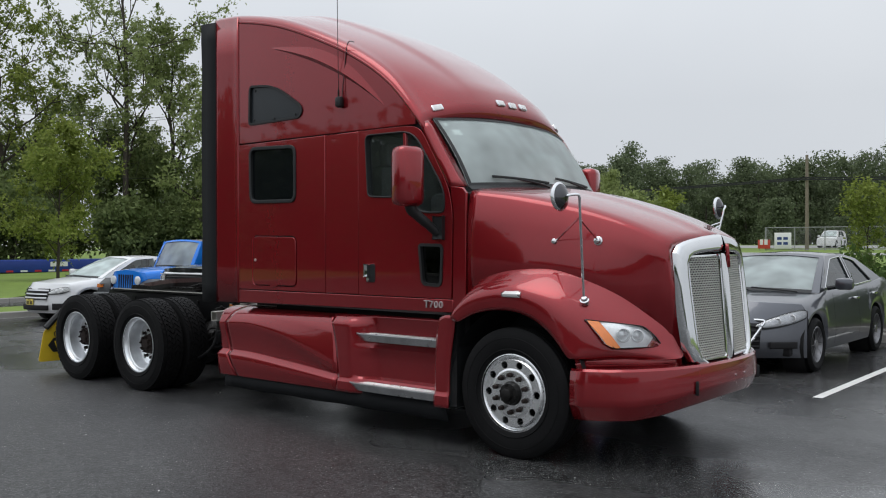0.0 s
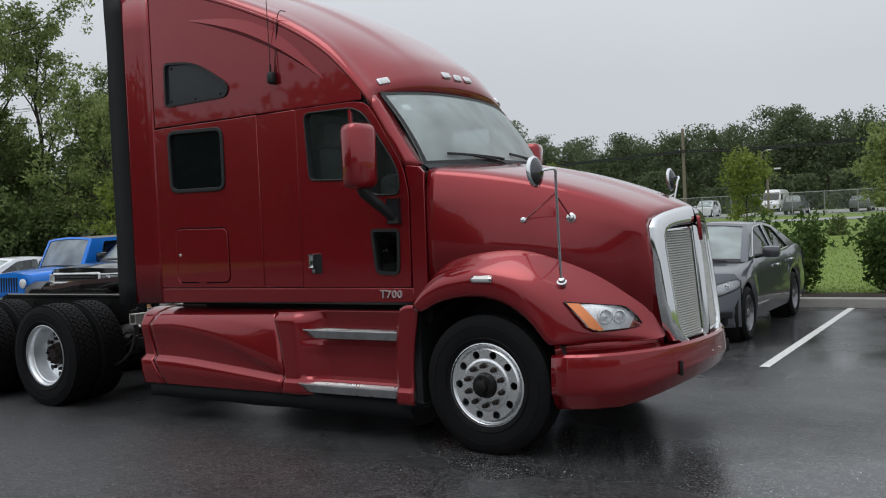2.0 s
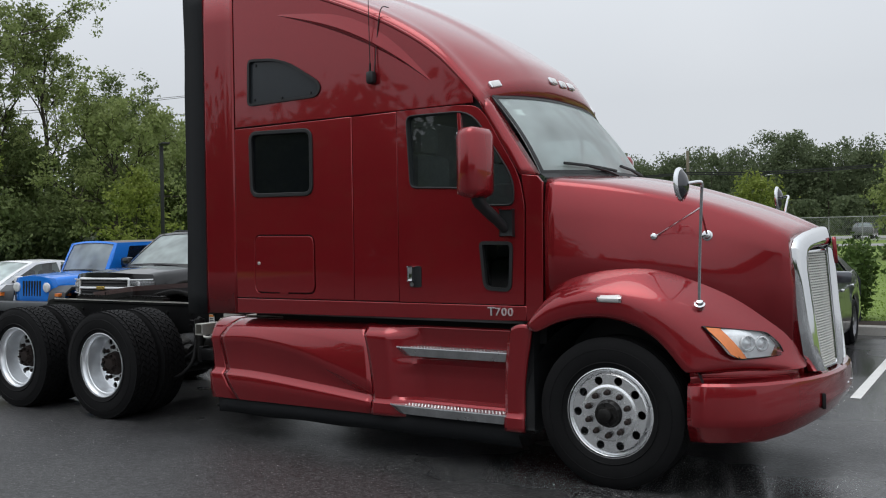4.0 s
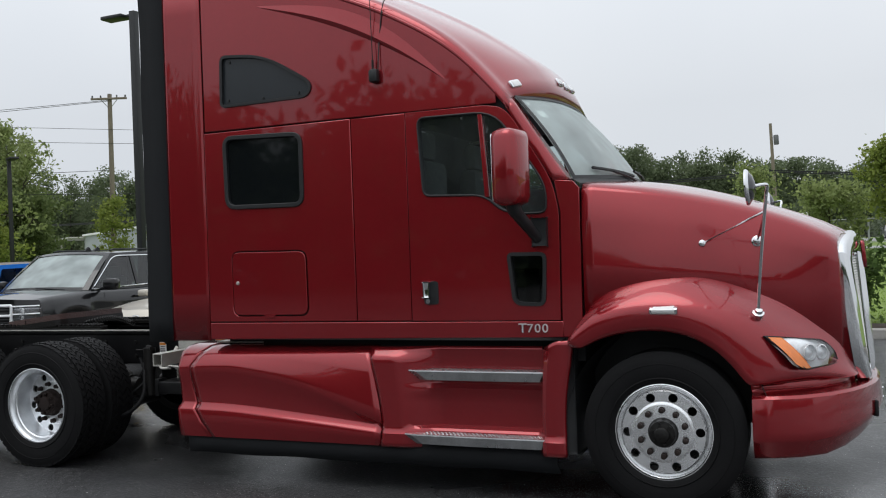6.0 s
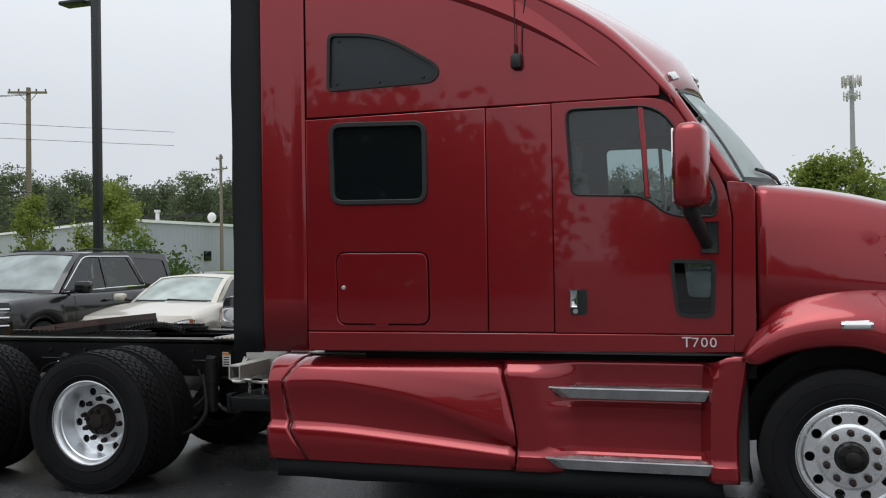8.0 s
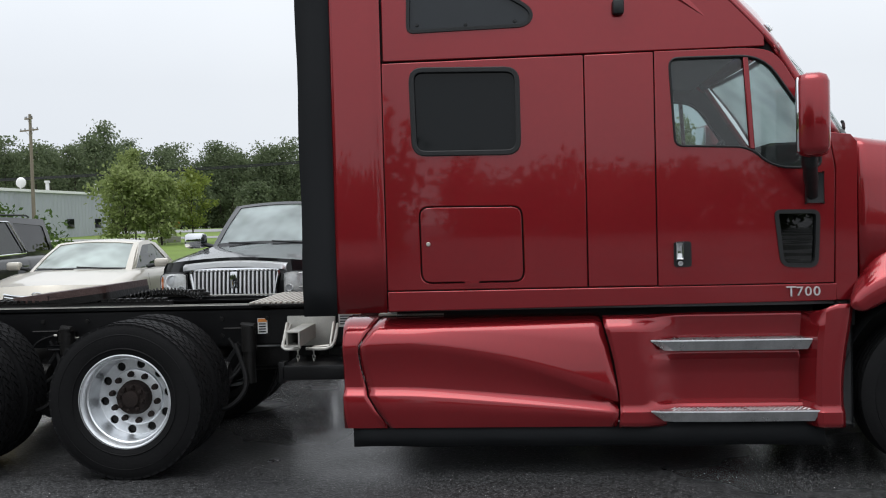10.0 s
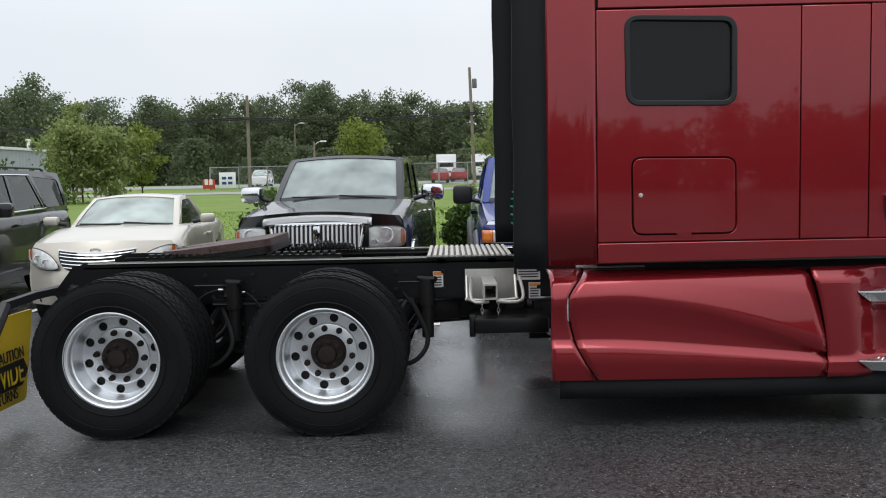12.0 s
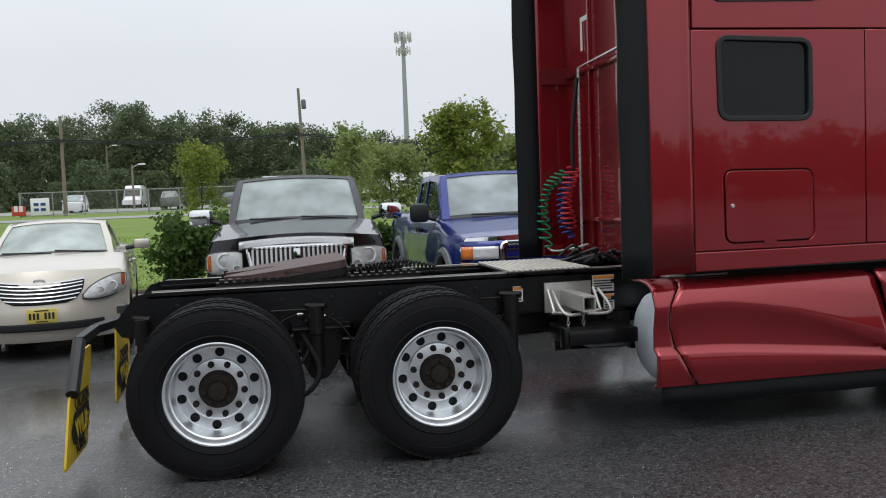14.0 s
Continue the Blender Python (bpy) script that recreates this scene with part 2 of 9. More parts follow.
def leaf_mat(name, a, c, red=0.0):
    """Leaves varied leaf by leaf, a little light through them."""
    m = bpy.data.materials.new(name)
    m.use_nodes = True
    nt = m.node_tree
    b = nt.nodes["Principled BSDF"]
    b.inputs["Roughness"].default_value = 0.55
    b.inputs["Specular IOR Level"].default_value = 0.12
    g = nt.nodes.new("ShaderNodeNewGeometry")
    r = nt.nodes.new("ShaderNodeValToRGB")
    r.color_ramp.elements[0].color = (*a, 1)
    r.color_ramp.elements[1].color = (*c, 1)
    if red:
        e = r.color_ramp.elements.new(1 - red)
        e.color = (*c, 1)
        r.color_ramp.elements[-1].color = (0.28, 0.09, 0.03, 1)
    co = nt.nodes.new("ShaderNodeTexCoord")
    n = nt.nodes.new("ShaderNodeTexNoise")
    n.inputs["Scale"].default_value = 0.9
    nt.links.new(co.outputs["Object"], n.inputs["Vector"])
    k = nt.nodes.new("ShaderNodeMath")
    k.operation = "MULTIPLY_ADD"
    k.inputs[1].default_value = 0.45
    ad = nt.nodes.new("ShaderNodeMath")
    ad.operation = "MULTIPLY"
    ad.inputs[1].default_value = 0.6
    nt.links.new(n.outputs[0], ad.inputs[0])
    nt.links.new(g.outputs["Random Per Island"], k.inputs[0])
    nt.links.new(ad.outputs[0], k.inputs[2])
    nt.links.new(k.outputs[0], r.inputs[0])
    nt.links.new(r.outputs[0], b.inputs["Base Color"])
    tr = nt.nodes.new("ShaderNodeBsdfTranslucent")
    nt.links.new(r.outputs[0], tr.inputs[0])
    mx = nt.nodes.new("ShaderNodeMixShader")
    mx.inputs[0].default_value = 0.42
    o = nt.nodes["Material Output"]
    nt.links.new(b.outputs[0], mx.inputs[1])
    nt.links.new(tr.outputs[0], mx.inputs[2])
    nt.links.new(mx.outputs[0], o.inputs[0])
    return m


LEAF = leaf_mat("leaves_green", (0.13, 0.18, 0.06), (0.36, 0.41, 0.165))
LEAFY = leaf_mat("leaves_yellow_green", (0.1, 0.155, 0.03), (0.29, 0.33, 0.08), red=0.12)
LEAFD = leaf_mat("leaves_dark", (0.08, 0.12, 0.042), (0.21, 0.255, 0.1))
LEAFS = leaf_mat("leaves_shrub", (0.035, 0.07, 0.018), (0.11, 0.17, 0.045))
# ---- building tools ----
def part(name, bm, material, parent=None, label="", angle=35, smooth=True):
    """Links a bmesh as one mesh object under a thing or part."""
    bmesh.ops.recalc_face_normals(bm, faces=bm.faces)
    me = bpy.data.meshes.new(name)
    bm.to_mesh(me)
    bm.free()
    for m in material if isinstance(material, (list, tuple)) else [material]:
        me.materials.append(m)
    if smooth:
        me.polygons.foreach_set("use_smooth", [True] * len(me.polygons))
        me.set_sharp_from_angle(angle=radians(angle))
    ob = new(name, me)
    ob.parent = parent
    if label:
        ob["label"] = label
    return ob


def thing(name, label, category, group="", kind="", m=None):
    ob = new(name)
    ob.empty_display_size = 0.2
    if m is not None:
        ob.matrix_basis = m
    return tagged(ob, label, category, group, kind)


def share(ob, m, parent=None):
    """The same mesh again as an object of its own."""
    o = new(ob.name.split(".")[0], ob.data)
    o.parent = parent
    o.matrix_basis = m
    return o


def nb():
    return bmesh.new()


def box(bm, x0, x1, y0, y1, z0, z1, bev=0.0, m=None):
    r = bmesh.ops.create_cube(bm, size=1.0)
    vs = r["verts"]
    for v in vs:
        v.co = Vector(((x0 + x1) / 2 + v.co.x * (x1 - x0), (y0 + y1) / 2 + v.co.y * (y1 - y0), (z0 + z1) / 2 + v.co.z * (z1 - z0)))
        if m is not None:
            v.co = m @ v.co
    if bev:
        es = list({e for v in vs for e in v.link_edges})
        bmesh.ops.bevel(bm, geom=es, offset=bev, segments=2, affect="EDGES", profile=0.5)
    return bm


def grid(bm, rows, close_u=False, close_v=False, pick=None):
    """Faces between rows of points. pick(i, j): whether that cell is kept."""
    vs = [[bm.verts.new(p) for p in r] for r in rows]
    nu, nv = len(vs), len(vs[0])
    for i in range(nu if close_u else nu - 1):
        for j in range(nv if close_v else nv - 1):
            if pick and not pick(i, j):
                continue
            q = (vs[i][j], vs[(i + 1) % nu][j], vs[(i + 1) % nu][(j + 1) % nv], vs[i][(j + 1) % nv])
            try:
                bm.faces.new(q)
            except ValueError:
                pass
    return vs


def ring(bm, vs):
    try:
        bm.faces.new(vs)
    except ValueError:
        pass


def rounded(pts, n=5):
    """A closed outline from corners (u, v, radius)."""
    out = []
    k = len(pts)
    for i, p in enumerate(pts):
        c = Vector(p[:2])
        r = p[2] if len(p) > 2 else 0
        if r <= 0:
            out.append(tuple(c))
            continue
        a, b = Vector(pts[i - 1][:2]) - c, Vector(pts[(i + 1) % k][:2]) - c
        ra, rb = min(r, a.length * 0.49), min(r, b.length * 0.49)
        p0, p1 = c + a.normalized() * ra, c + b.normalized() * rb
        for s in range(n + 1):
            t = s / n
            out.append(tuple(p0 * (1 - t) ** 2 + c * 2 * t * (1 - t) + p1 * t * t))
    return out


def plate(bm, loops, to3, depth):
    """A flat plate with holes: loops of 2D points (the first is the outline), laid out by to3, thickened by the vector depth."""
    es, vs = [], []
    for lp in loops:
        v = [bm.verts.new(to3(*p)) for p in lp]
        vs += v
        es += [bm.edges.new((v[i], v[(i + 1) % len(v)])) for i in range(len(v))]
    fs = [g for g in bmesh.ops.triangle_fill(bm, edges=es, use_beauty=True)["geom"] if isinstance(g, bmesh.types.BMFace)]
    if depth is not None:
        r = bmesh.ops.extrude_face_region(bm, geom=fs)
        bmesh.ops.translate(bm, verts=[g for g in r["geom"] if isinstance(g, bmesh.types.BMVert)], vec=depth)
    return bm


def tube(bm, pts, r, n=8, caps=True):
    pts = [Vector(p) for p in pts]
    rows = []
    up = None
    for i, p in enumerate(pts):
        d = (pts[min(i + 1, len(pts) - 1)] - pts[max(i - 1, 0)]).normalized()
        if up is None:
            up = d.orthogonal().normalized()
        up = (up - d * up.dot(d)).normalized()
        w = d.cross(up)
        rr = r[i] if isinstance(r, (list, tuple)) else r
        rows.append([p + (up * math.cos(a) + w * math.sin(a)) * rr for a in [2 * math.pi * k / n for k in range(n)]])
    vs = grid(bm, rows, close_v=True)
    if caps:
        ring(bm, vs[0])
        ring(bm, vs[-1])
    return bm


def lathe(bm, prof, c=(0, 0, 0), n=48, closed=False, axis="y"):
    """Turns (radius, along) round an axis through c."""
    c = Vector(c)
    rows = []
    for k in range(n):
        a = 2 * math.pi * k / n
        ca, sa = math.cos(a), math.sin(a)
        if axis == "y":
            rows.append([c + Vector((r * ca, y, r * sa)) for r, y in prof])
        elif axis == "z":
            rows.append([c + Vector((r * ca, r * sa, y)) for r, y in prof])
        else:
            rows.append([c + Vector((y, r * ca, r * sa)) for r, y in prof])
    grid(bm, rows, close_u=True, close_v=closed)
    bmesh.ops.remove_doubles(bm, verts=bm.verts, dist=1e-5)
    return bm


def lerp(a, b, t):
    return a + (b - a) * t


def curve(keys, x):
    """Smooth interpolation through (x, value) keys in rising order."""
    if x <= keys[0][0]:
        return keys[0][1]
    for i in range(len(keys) - 1):
        x0, v0 = keys[i]
        x1, v1 = keys[i + 1]
        if x <= x1:
            def slope(k):
                if k <= 0 or k >= len(keys) - 1:
                    j = max(0, min(k, len(keys) - 2))
                    return (keys[j + 1][1] - keys[j][1]) / (keys[j + 1][0] - keys[j][0])
                return (keys[k + 1][1] - keys[k - 1][1]) / (keys[k + 1][0] - keys[k - 1][0])
            h = x1 - x0
            t = (x - x0) / h
            return (2 * t ** 3 - 3 * t * t + 1) * v0 + (t ** 3 - 2 * t * t + t) * h * slope(i) + (-2 * t ** 3 + 3 * t * t) * v1 + (t ** 3 - t * t) * h * slope(i + 1)
    return keys[-1][1]


def spline(pts, n=6):
    """A smooth polyline through 3D points."""
    pts = [Vector(p) for p in pts]
    out = []
    for i in range(len(pts) - 1):
        p0, p1, p2, p3 = pts[max(i - 1, 0)], pts[i], pts[i + 1], pts[min(i + 2, len(pts) - 1)]
        for s in range(n):
            t = s / n
            out.append(0.5 * ((2 * p1) + (p2 - p0) * t + (2 * p0 - 5 * p1 + 4 * p2 - p3) * t * t + (3 * p1 - p0 - 3 * p2 + p3) * t ** 3))
    return out + [pts[-1]]


def solid(ob, th, off=-1.0):
    md = ob.modifiers.new("thick", "SOLIDIFY")
    md.thickness, md.offset = th, off
    return ob


def subsurf(ob, lv=2):
    md = ob.modifiers.new("smooth", "SUBSURF")
    md.levels = md.render_levels = lv
    return ob


def face_out(ob, d):
    """Turns a pane's faces so that they look towards d."""
    d = Vector(d)
    if sum((p.normal.dot(d) * p.area for p in ob.data.polygons), 0.0) < 0:
        ob.data.flip_normals()
    return ob
# ---- ground ----
KERB_Y, KERB_X = 9.05, -17.7


def lot_z(x, y):
    """The lot falls a little towards its far end."""
    return -0.013 * max(0.0, -x - 6.5) * min(1.0, max(0.0, (y + 1.5) / 3.0))


def land_z(x, y):
    """Lawn beyond the kerbs, rising gently to the far road and woods."""
    z = lot_z(x, y) + 0.13
    if y > KERB_Y:
        z = max(z * max(0.0, 1 - (y - KERB_Y) / 30), 0.13 * max(0.0, 1 - (y - KERB_Y) / 30)) + 0.0147 * min(y - KERB_Y, 95)
    return z


bm = nb()
xs = [-400, -60, -24.2] + [-24 + 1.5 * i for i in range(41)] + [60, 200, 400]
ys = [-400, -60, -30, -20, -12, -8, -5, -3] + [-2 + 1.0 * i for i in range(13)] + [12, 20, 60, 400]
grid(bm, [[(x, y, lot_z(x, y) if abs(x) < 61 and y < 13 else -0.25) for y in ys] for x in xs])
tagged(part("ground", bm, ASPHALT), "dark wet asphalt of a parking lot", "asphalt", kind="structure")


def lawn(name, x0, x1, y0, y1, nx, ny, label):
    bm = nb()
    grid(bm, [[(x, y, land_z(x, y)) for y in [lerp(y0, y1, (j / ny) ** 1.6) for j in range(ny + 1)]] for x in [lerp(x0, x1, i / nx) for i in range(nx + 1)]])
    return tagged(part(name, bm, GRASSM), label, "lawn", kind="structure")


lawn("lawn_north", -260, 200, KERB_Y + 0.55, 420, 60, 70, "mown green lawn rising gently from the kerb")
lawn("lawn_island", -20.4, KERB_X - 0.2, -6, KERB_Y + 0.55, 4, 14, "narrow grass island at the end of the lot")
lawn("lawn_west", -200, -25.2, -30, KERB_Y + 0.55, 30, 20, "rough grass verge under the trees")


def kerb(name, pts, w=0.16, h=0.15):
    """A concrete kerb along a line, in stones with open joints."""
    bm = nb()
    for (xa, ya), (xb, yb) in zip(pts, pts[1:]):
        d = Vector((xb - xa, yb - ya, 0))
        n = max(1, round(d.length / 2.5))
        d.normalize()
        s = Vector((-d.y, d.x, 0)) * w
        for k in range(n):
            a, b = Vector((lerp(xa, xb, k / n), lerp(ya, yb, k / n), 0)) + d * 0.006, Vector((lerp(xa, xb, (k + 1) / n), lerp(ya, yb, (k + 1) / n), 0)) - d * 0.006
            za, zb = lot_z(a.x, a.y), lot_z(b.x, b.y)
            r = [[a + Vector((0, 0, za - 0.1)), a + s * 0.08 + Vector((0, 0, za + h - 0.02)), a + s * 0.2 + Vector((0, 0, za + h)), a + s + Vector((0, 0, za + h)), a + s + Vector((0, 0, za - 0.1))],
                 [b + Vector((0, 0, zb - 0.1)), b + s * 0.08 + Vector((0, 0, zb + h - 0.02)), b + s * 0.2 + Vector((0, 0, zb + h)), b + s + Vector((0, 0, zb + h)), b + s + Vector((0, 0, zb - 0.1))]]
            vs = grid(bm, r)
            ring(bm, vs[0])
            ring(bm, vs[1])
    return tagged(part(name, bm, CONCRETE), "weathered grey concrete kerb", "kerb", kind="structure")


kerb("kerb_north", [(60, KERB_Y), (KERB_X, KERB_Y)][::-1])
kerb("kerb_island", [(KERB_X, -6), (KERB_X, KERB_Y)])
kerb("kerb_west", [(-25.0, -30), (-25.0, KERB_Y)])
bm = nb()
grid(bm, [[(x, y, lot_z(x, KERB_Y) + (0.13 if k in (0, 3) else 0.17) + 0.012 * noise.noise((x * 3, y * 3, 0))) for k, y in enumerate((KERB_Y + 0.15, KERB_Y + 0.25, KERB_Y + 0.8, KERB_Y + 0.98))] for x in [KERB_X + 0.3 * i for i in range(260)]])
tagged(part("mulch_bed", bm, MULCH), "strip of dark mulch behind the kerb", "mulch", kind="structure")

# stall lines
for k in range(8):
    xl = 0.9 - 2.66 * k
    bm = nb()
    n = 12
    grid(bm, [[(xl + sx, lerp(3.0, 8.95, i / n), lot_z(xl, lerp(3.0, 8.95, i / n)) + 0.004) for sx in (-0.05, 0.05)] for i in range(n + 1)])
    tagged(part("parking_line", bm, LINEP), "white painted stall line on wet asphalt", "road marking", group="stall lines", kind="structure")
# far road across the lawn
bm = nb()
grid(bm, [[(x, y, land_z(x, y) + 0.03) for y in (60, 63, 66)] for x in [-260 + 10 * i for i in range(47)]])
tagged(part("road", bm, ROADL), "pale road across the lawn", "road", kind="structure")
bm = nb()
grid(bm, [[(x, y, land_z(x, y) + 0.03) for y in (84, 92, 100)] for x in [-260 + 10 * i for i in range(47)]])
tagged(part("far_lot", bm, ROADL), "pale far parking lot behind a fence", "parking lot", kind="structure")
# ---- the red tractor ----
truck = thing("semi_truck", "candy red sleeper semi tractor with chrome grille on wet asphalt", "truck")


def side3(y):
    return lambda u, v: Vector((u, y, v))


def side_plate(name, loops, material, sgn, y=1.1, th=0.03, parent=None, label="", bev=0.006):
    bm = nb()
    plate(bm, loops, side3(sgn * y), Vector((0, -sgn * th, 0)))
    ob = part(name, bm, material, parent or truck, label, angle=25)
    if bev:
        md = ob.modifiers.new("edge", "BEVEL")
        md.width, md.segments, md.limit_method, md.angle_limit = bev, 2, "ANGLE", radians(60)
    return ob


ZS = [(-3.72, 3.9), (-3.3, 3.86), (-2.69, 3.72), (-1.98, 3.44), (-1.58, 3.23), (-1.31, 3.04), (-1.1, 2.83), (-0.93, 2.63)]
ZC = [(-3.72, 3.95), (-3.3, 3.94), (-2.7, 3.84), (-2.0, 3.58), (-1.5, 3.33), (-1.0, 3.02), (-0.86, 2.89), (-0.77, 2.69)]
DOORWIN = rounded([(-1.585, 2.535, 0.06), (-1.03, 2.53, 0.14), (-0.70, 2.03, 0.12), (-0.705, 1.85, 0.05), (-0.98, 1.855, 0.12), (-1.12, 1.985, 0.08), (-1.555, 2.005, 0.05)])
SWIN = rounded([(-3.15, 2.53, 0.08), (-2.49, 2.51, 0.08), (-2.49, 1.995, 0.08), (-3.14, 2.005, 0.08)])
UWIN = rounded([(-3.15, 3.13, 0.05), (-2.78, 3.10, 0.18), (-2.38, 2.86, 0.1), (-2.42, 2.765, 0.06), (-3.16, 2.755, 0.04)])
PORT = rounded([(-0.98, 1.605, 0.04), (-0.715, 1.60, 0.05), (-0.73, 1.255, 0.06), (-0.945, 1.265, 0.06)])
HATCH = rounded([(-3.12, 1.685, 0.07), (-2.48, 1.675, 0.07), (-2.475, 1.205, 0.07), (-3.115, 1.205, 0.07)])


def inset(lp, d):
    """A loop drawn inwards by d."""
    n = len(lp)
    area = sum(lp[i][0] * lp[(i + 1) % n][1] - lp[(i + 1) % n][0] * lp[i][1] for i in range(n))
    sg = 1 if area > 0 else -1
    out = []
    for i in range(n):
        a, b = Vector(lp[i - 1]), Vector(lp[(i + 1) % n])
        t = (b - a).normalized()
        out.append(tuple(Vector(lp[i]) + Vector((-t.y, t.x)) * d * sg))
    return out


def shoulder_outline(x0, x1, z0):
    k = 26
    return [(x0, z0), (x1, z0)] + [(lerp(x1, x0, i / k), curve(ZS, lerp(x1, x0, i / k)) - 0.07) for i in range(k + 1)]


def surround(name, loop, sgn, parent, w=0.022, y=1.1, proud=0.012):
    bm = nb()
    plate(bm, [inset(loop, -w * 0.5), inset(loop, w)], side3(sgn * (y + proud)), Vector((0, -sgn * 0.05, 0)))
    ob = part(name, bm, BLACKP, parent, "black rubber window surround")
    md = ob.modifiers.new("edge", "BEVEL")
    md.width, md.segments = 0.005, 2
    return ob


for sg in (-1, 1):
    low, top = 1.05, 2.575
    side_plate("sleeper_panel", [[(-3.327, 1.165), (-2.093, 1.165), (-2.093, top), (-3.327, top - 0.003)], SWIN, HATCH], RED, sg)
    side_plate("mid_panel", [[(-2.087, 1.165), (-1.675, 1.165), (-1.675, top + 0.002), (-2.087, top)]], RED, sg)
    side_plate("rocker_panel", [[(-3.327, 1.035), (-0.62, 1.055), (-0.62, 1.159), (-3.327, 1.159)]], RED, sg)
    side_plate("upper_side_panel", [shoulder_outline(-3.32, -1.02, top + 0.008), UWIN], RED, sg, y=1.098)
    door = side_plate("door", [rounded([(-1.669, 1.165), (-0.638, 1.165), (-0.625, 1.85, 0.05), (-0.66, 2.05, 0.1), (-0.955, 2.55, 0.12), (-1.1, top, 0.05), (-1.669, top + 0.002)]), DOORWIN, PORT], RED, sg, y=1.102)
    side_plate("cowl_panel", [[(-0.632, 1.055), (-0.5, 1.055), (-0.492, 2.0), (-0.53, 2.045), (-0.653, 2.06), (-0.619, 1.85)]], RED, sg, y=1.095)
    # A-pillar, wrapping from the door edge to the windscreen
    bm = nb()
    rows = []
    for t in [i / 10 for i in range(11)]:
        a = Vector((lerp(-0.655, -0.968, t), sg * 1.1, lerp(2.055, 2.585, t)))
        b = Vector((lerp(-0.575, -0.925, t), sg * 1.05, lerp(2.06, 2.612, t)))
        c = Vector((lerp(-0.556, -0.935, t), sg * 0.982, lerp(2.06, 2.636, t)))
        rows.append([a, lerp(a, b, 0.6) + Vector((0.008, sg * 0.006, 0)), b, c])
    grid(bm, rows)
    solid(part("windscreen_pillar", bm, RED, truck), 0.03)
    # hatch lid and lock
    bm = nb()
    plate(bm, [inset(HATCH, 0.009)], side3(sg * 1.104), Vector((0, -sg * 0.02, 0)))
    lid = part("luggage_door", bm, RED, truck)
    md = lid.modifiers.new("edge", "BEVEL")
    md.width, md.segments = 0.008, 2
    bm = nb()
    lathe(bm, [(0, sg * 0.01), (0.009, sg * 0.011), (0.013, sg * 0.008), (0.014, 0), (0.0, 0)], (-3.065, sg * 1.104, 1.45), 16)
    part("lock", bm, GALV, lid, "pale lock barrel")
    bm = nb()
    plate(bm, [rounded([(-2.85, 1.216, 0.006), (-2.75, 1.216, 0.006), (-2.765, 1.193, 0.006), (-2.835, 1.193, 0.006)])], side3(sg * 1.106), Vector((0, -sg * 0.012, 0)))
    part("finger_tab", bm, RED, lid)
    # windows
    surround("window_surround", SWIN, sg, truck)
    bm = nb()
    plate(bm, [SWIN], side3(sg * 1.085), Vector((0, -sg * 0.006, 0)))
    part("sleeper_window", bm, GLASSD, truck, "dark tinted sleeper window")
    surround("window_surround", UWIN, sg, truck, w=0.014, y=1.098)
    bm = nb()
    plate(bm, [UWIN], side3(sg * 1.088), Vector((0, -sg * 0.006, 0)))
    uw = part("vista_window", bm, mat("smoked_panel" + ("" if sg < 0 else "_far"), (0.02, 0.024, 0.028), 0.25, var=0.1), truck, "smoked grey roof bunk window")
    for px, pz in ((-3.08, 3.08), (-2.5, 2.95), (-3.1, 2.8), (-2.8, 2.79), (-2.5, 2.8)):
        bm = nb()
        lathe(bm, [(0, sg * 0.006), (0.009, sg * 0.006), (0.011, 0)], (px, sg * 1.09, pz), 10)
        part("screw", bm, BLACKP, uw)
    surround("window_surround", DOORWIN, sg, door, w=0.009)
    bm = nb()
    plate(bm, [DOORWIN], side3(sg * 1.075), None)
    pane = part("door_window", bm, SIDEGLASS, door, "lightly tinted side window")
    pane.visible_shadow = False
    face_out(pane, (0, sg, 0))
    side_plate("window_bar", [[(-1.15, 2.53), (-1.118, 2.53), (-1.085, 1.97), (-1.118, 1.975)]], RED, sg, y=1.108, parent=door)
    bm = nb()
    plate(bm, [inset(PORT, -0.002), inset(PORT, 0.022)], side3(sg * 1.112), Vector((0, -sg * 0.05, 0)))
    part("look_down_window_surround", bm, BLACKP, door)
    bm = nb()
    plate(bm, [PORT], side3(sg * 1.08), None)
    face_out(part("look_down_window", bm, glass("smoked_side_glass" + ("" if sg < 0 else "_far"), (0.26, 0.29, 0.29)), door), (0, sg, 0))
    # door handle
    bm = nb()
    plate(bm, [rounded([(-1.575, 1.43, 0.02), (-1.47, 1.43, 0.02), (-1.47, 1.275, 0.02), (-1.575, 1.275, 0.02)])], side3(sg * 1.106), Vector((0, -sg * 0.02, 0)))
    part("handle_recess", bm, BLACKP, door)
    bm = nb()
    box(bm, -1.565, -1.525, sg * 1.104, sg * 1.14, 1.325, 1.425, 0.008)
    lathe(bm, [(0, sg * 0.02), (0.016, sg * 0.02), (0.018, 0)], (-1.54, sg * 1.106, 1.298), 14)
    part("door_handle", bm, CHROME, door, "chrome door handle")
    # rear corner panels and black side extenders
    for z0, z1 in ((1.03, 3.83),):
        bm = nb()
        cols = [lerp(-3.645, -3.333, i / 12) for i in range(13)]
        skin = lambda u: 1.1 + 0.036 * max(0.0, (-3.40 - u) / 0.245) + 0.002 * math.sin(math.pi * (u + 3.645) / 0.312)
        grid(bm, [[(u, sg * skin(u), lerp(z0, z1, j / 8)) for j in range(9)] for u in cols])
        solid(face_out(part("side_extender", bm, RED, truck, angle=60), (0, sg, 0)), 0.025)
    bm = nb()
    rows = []
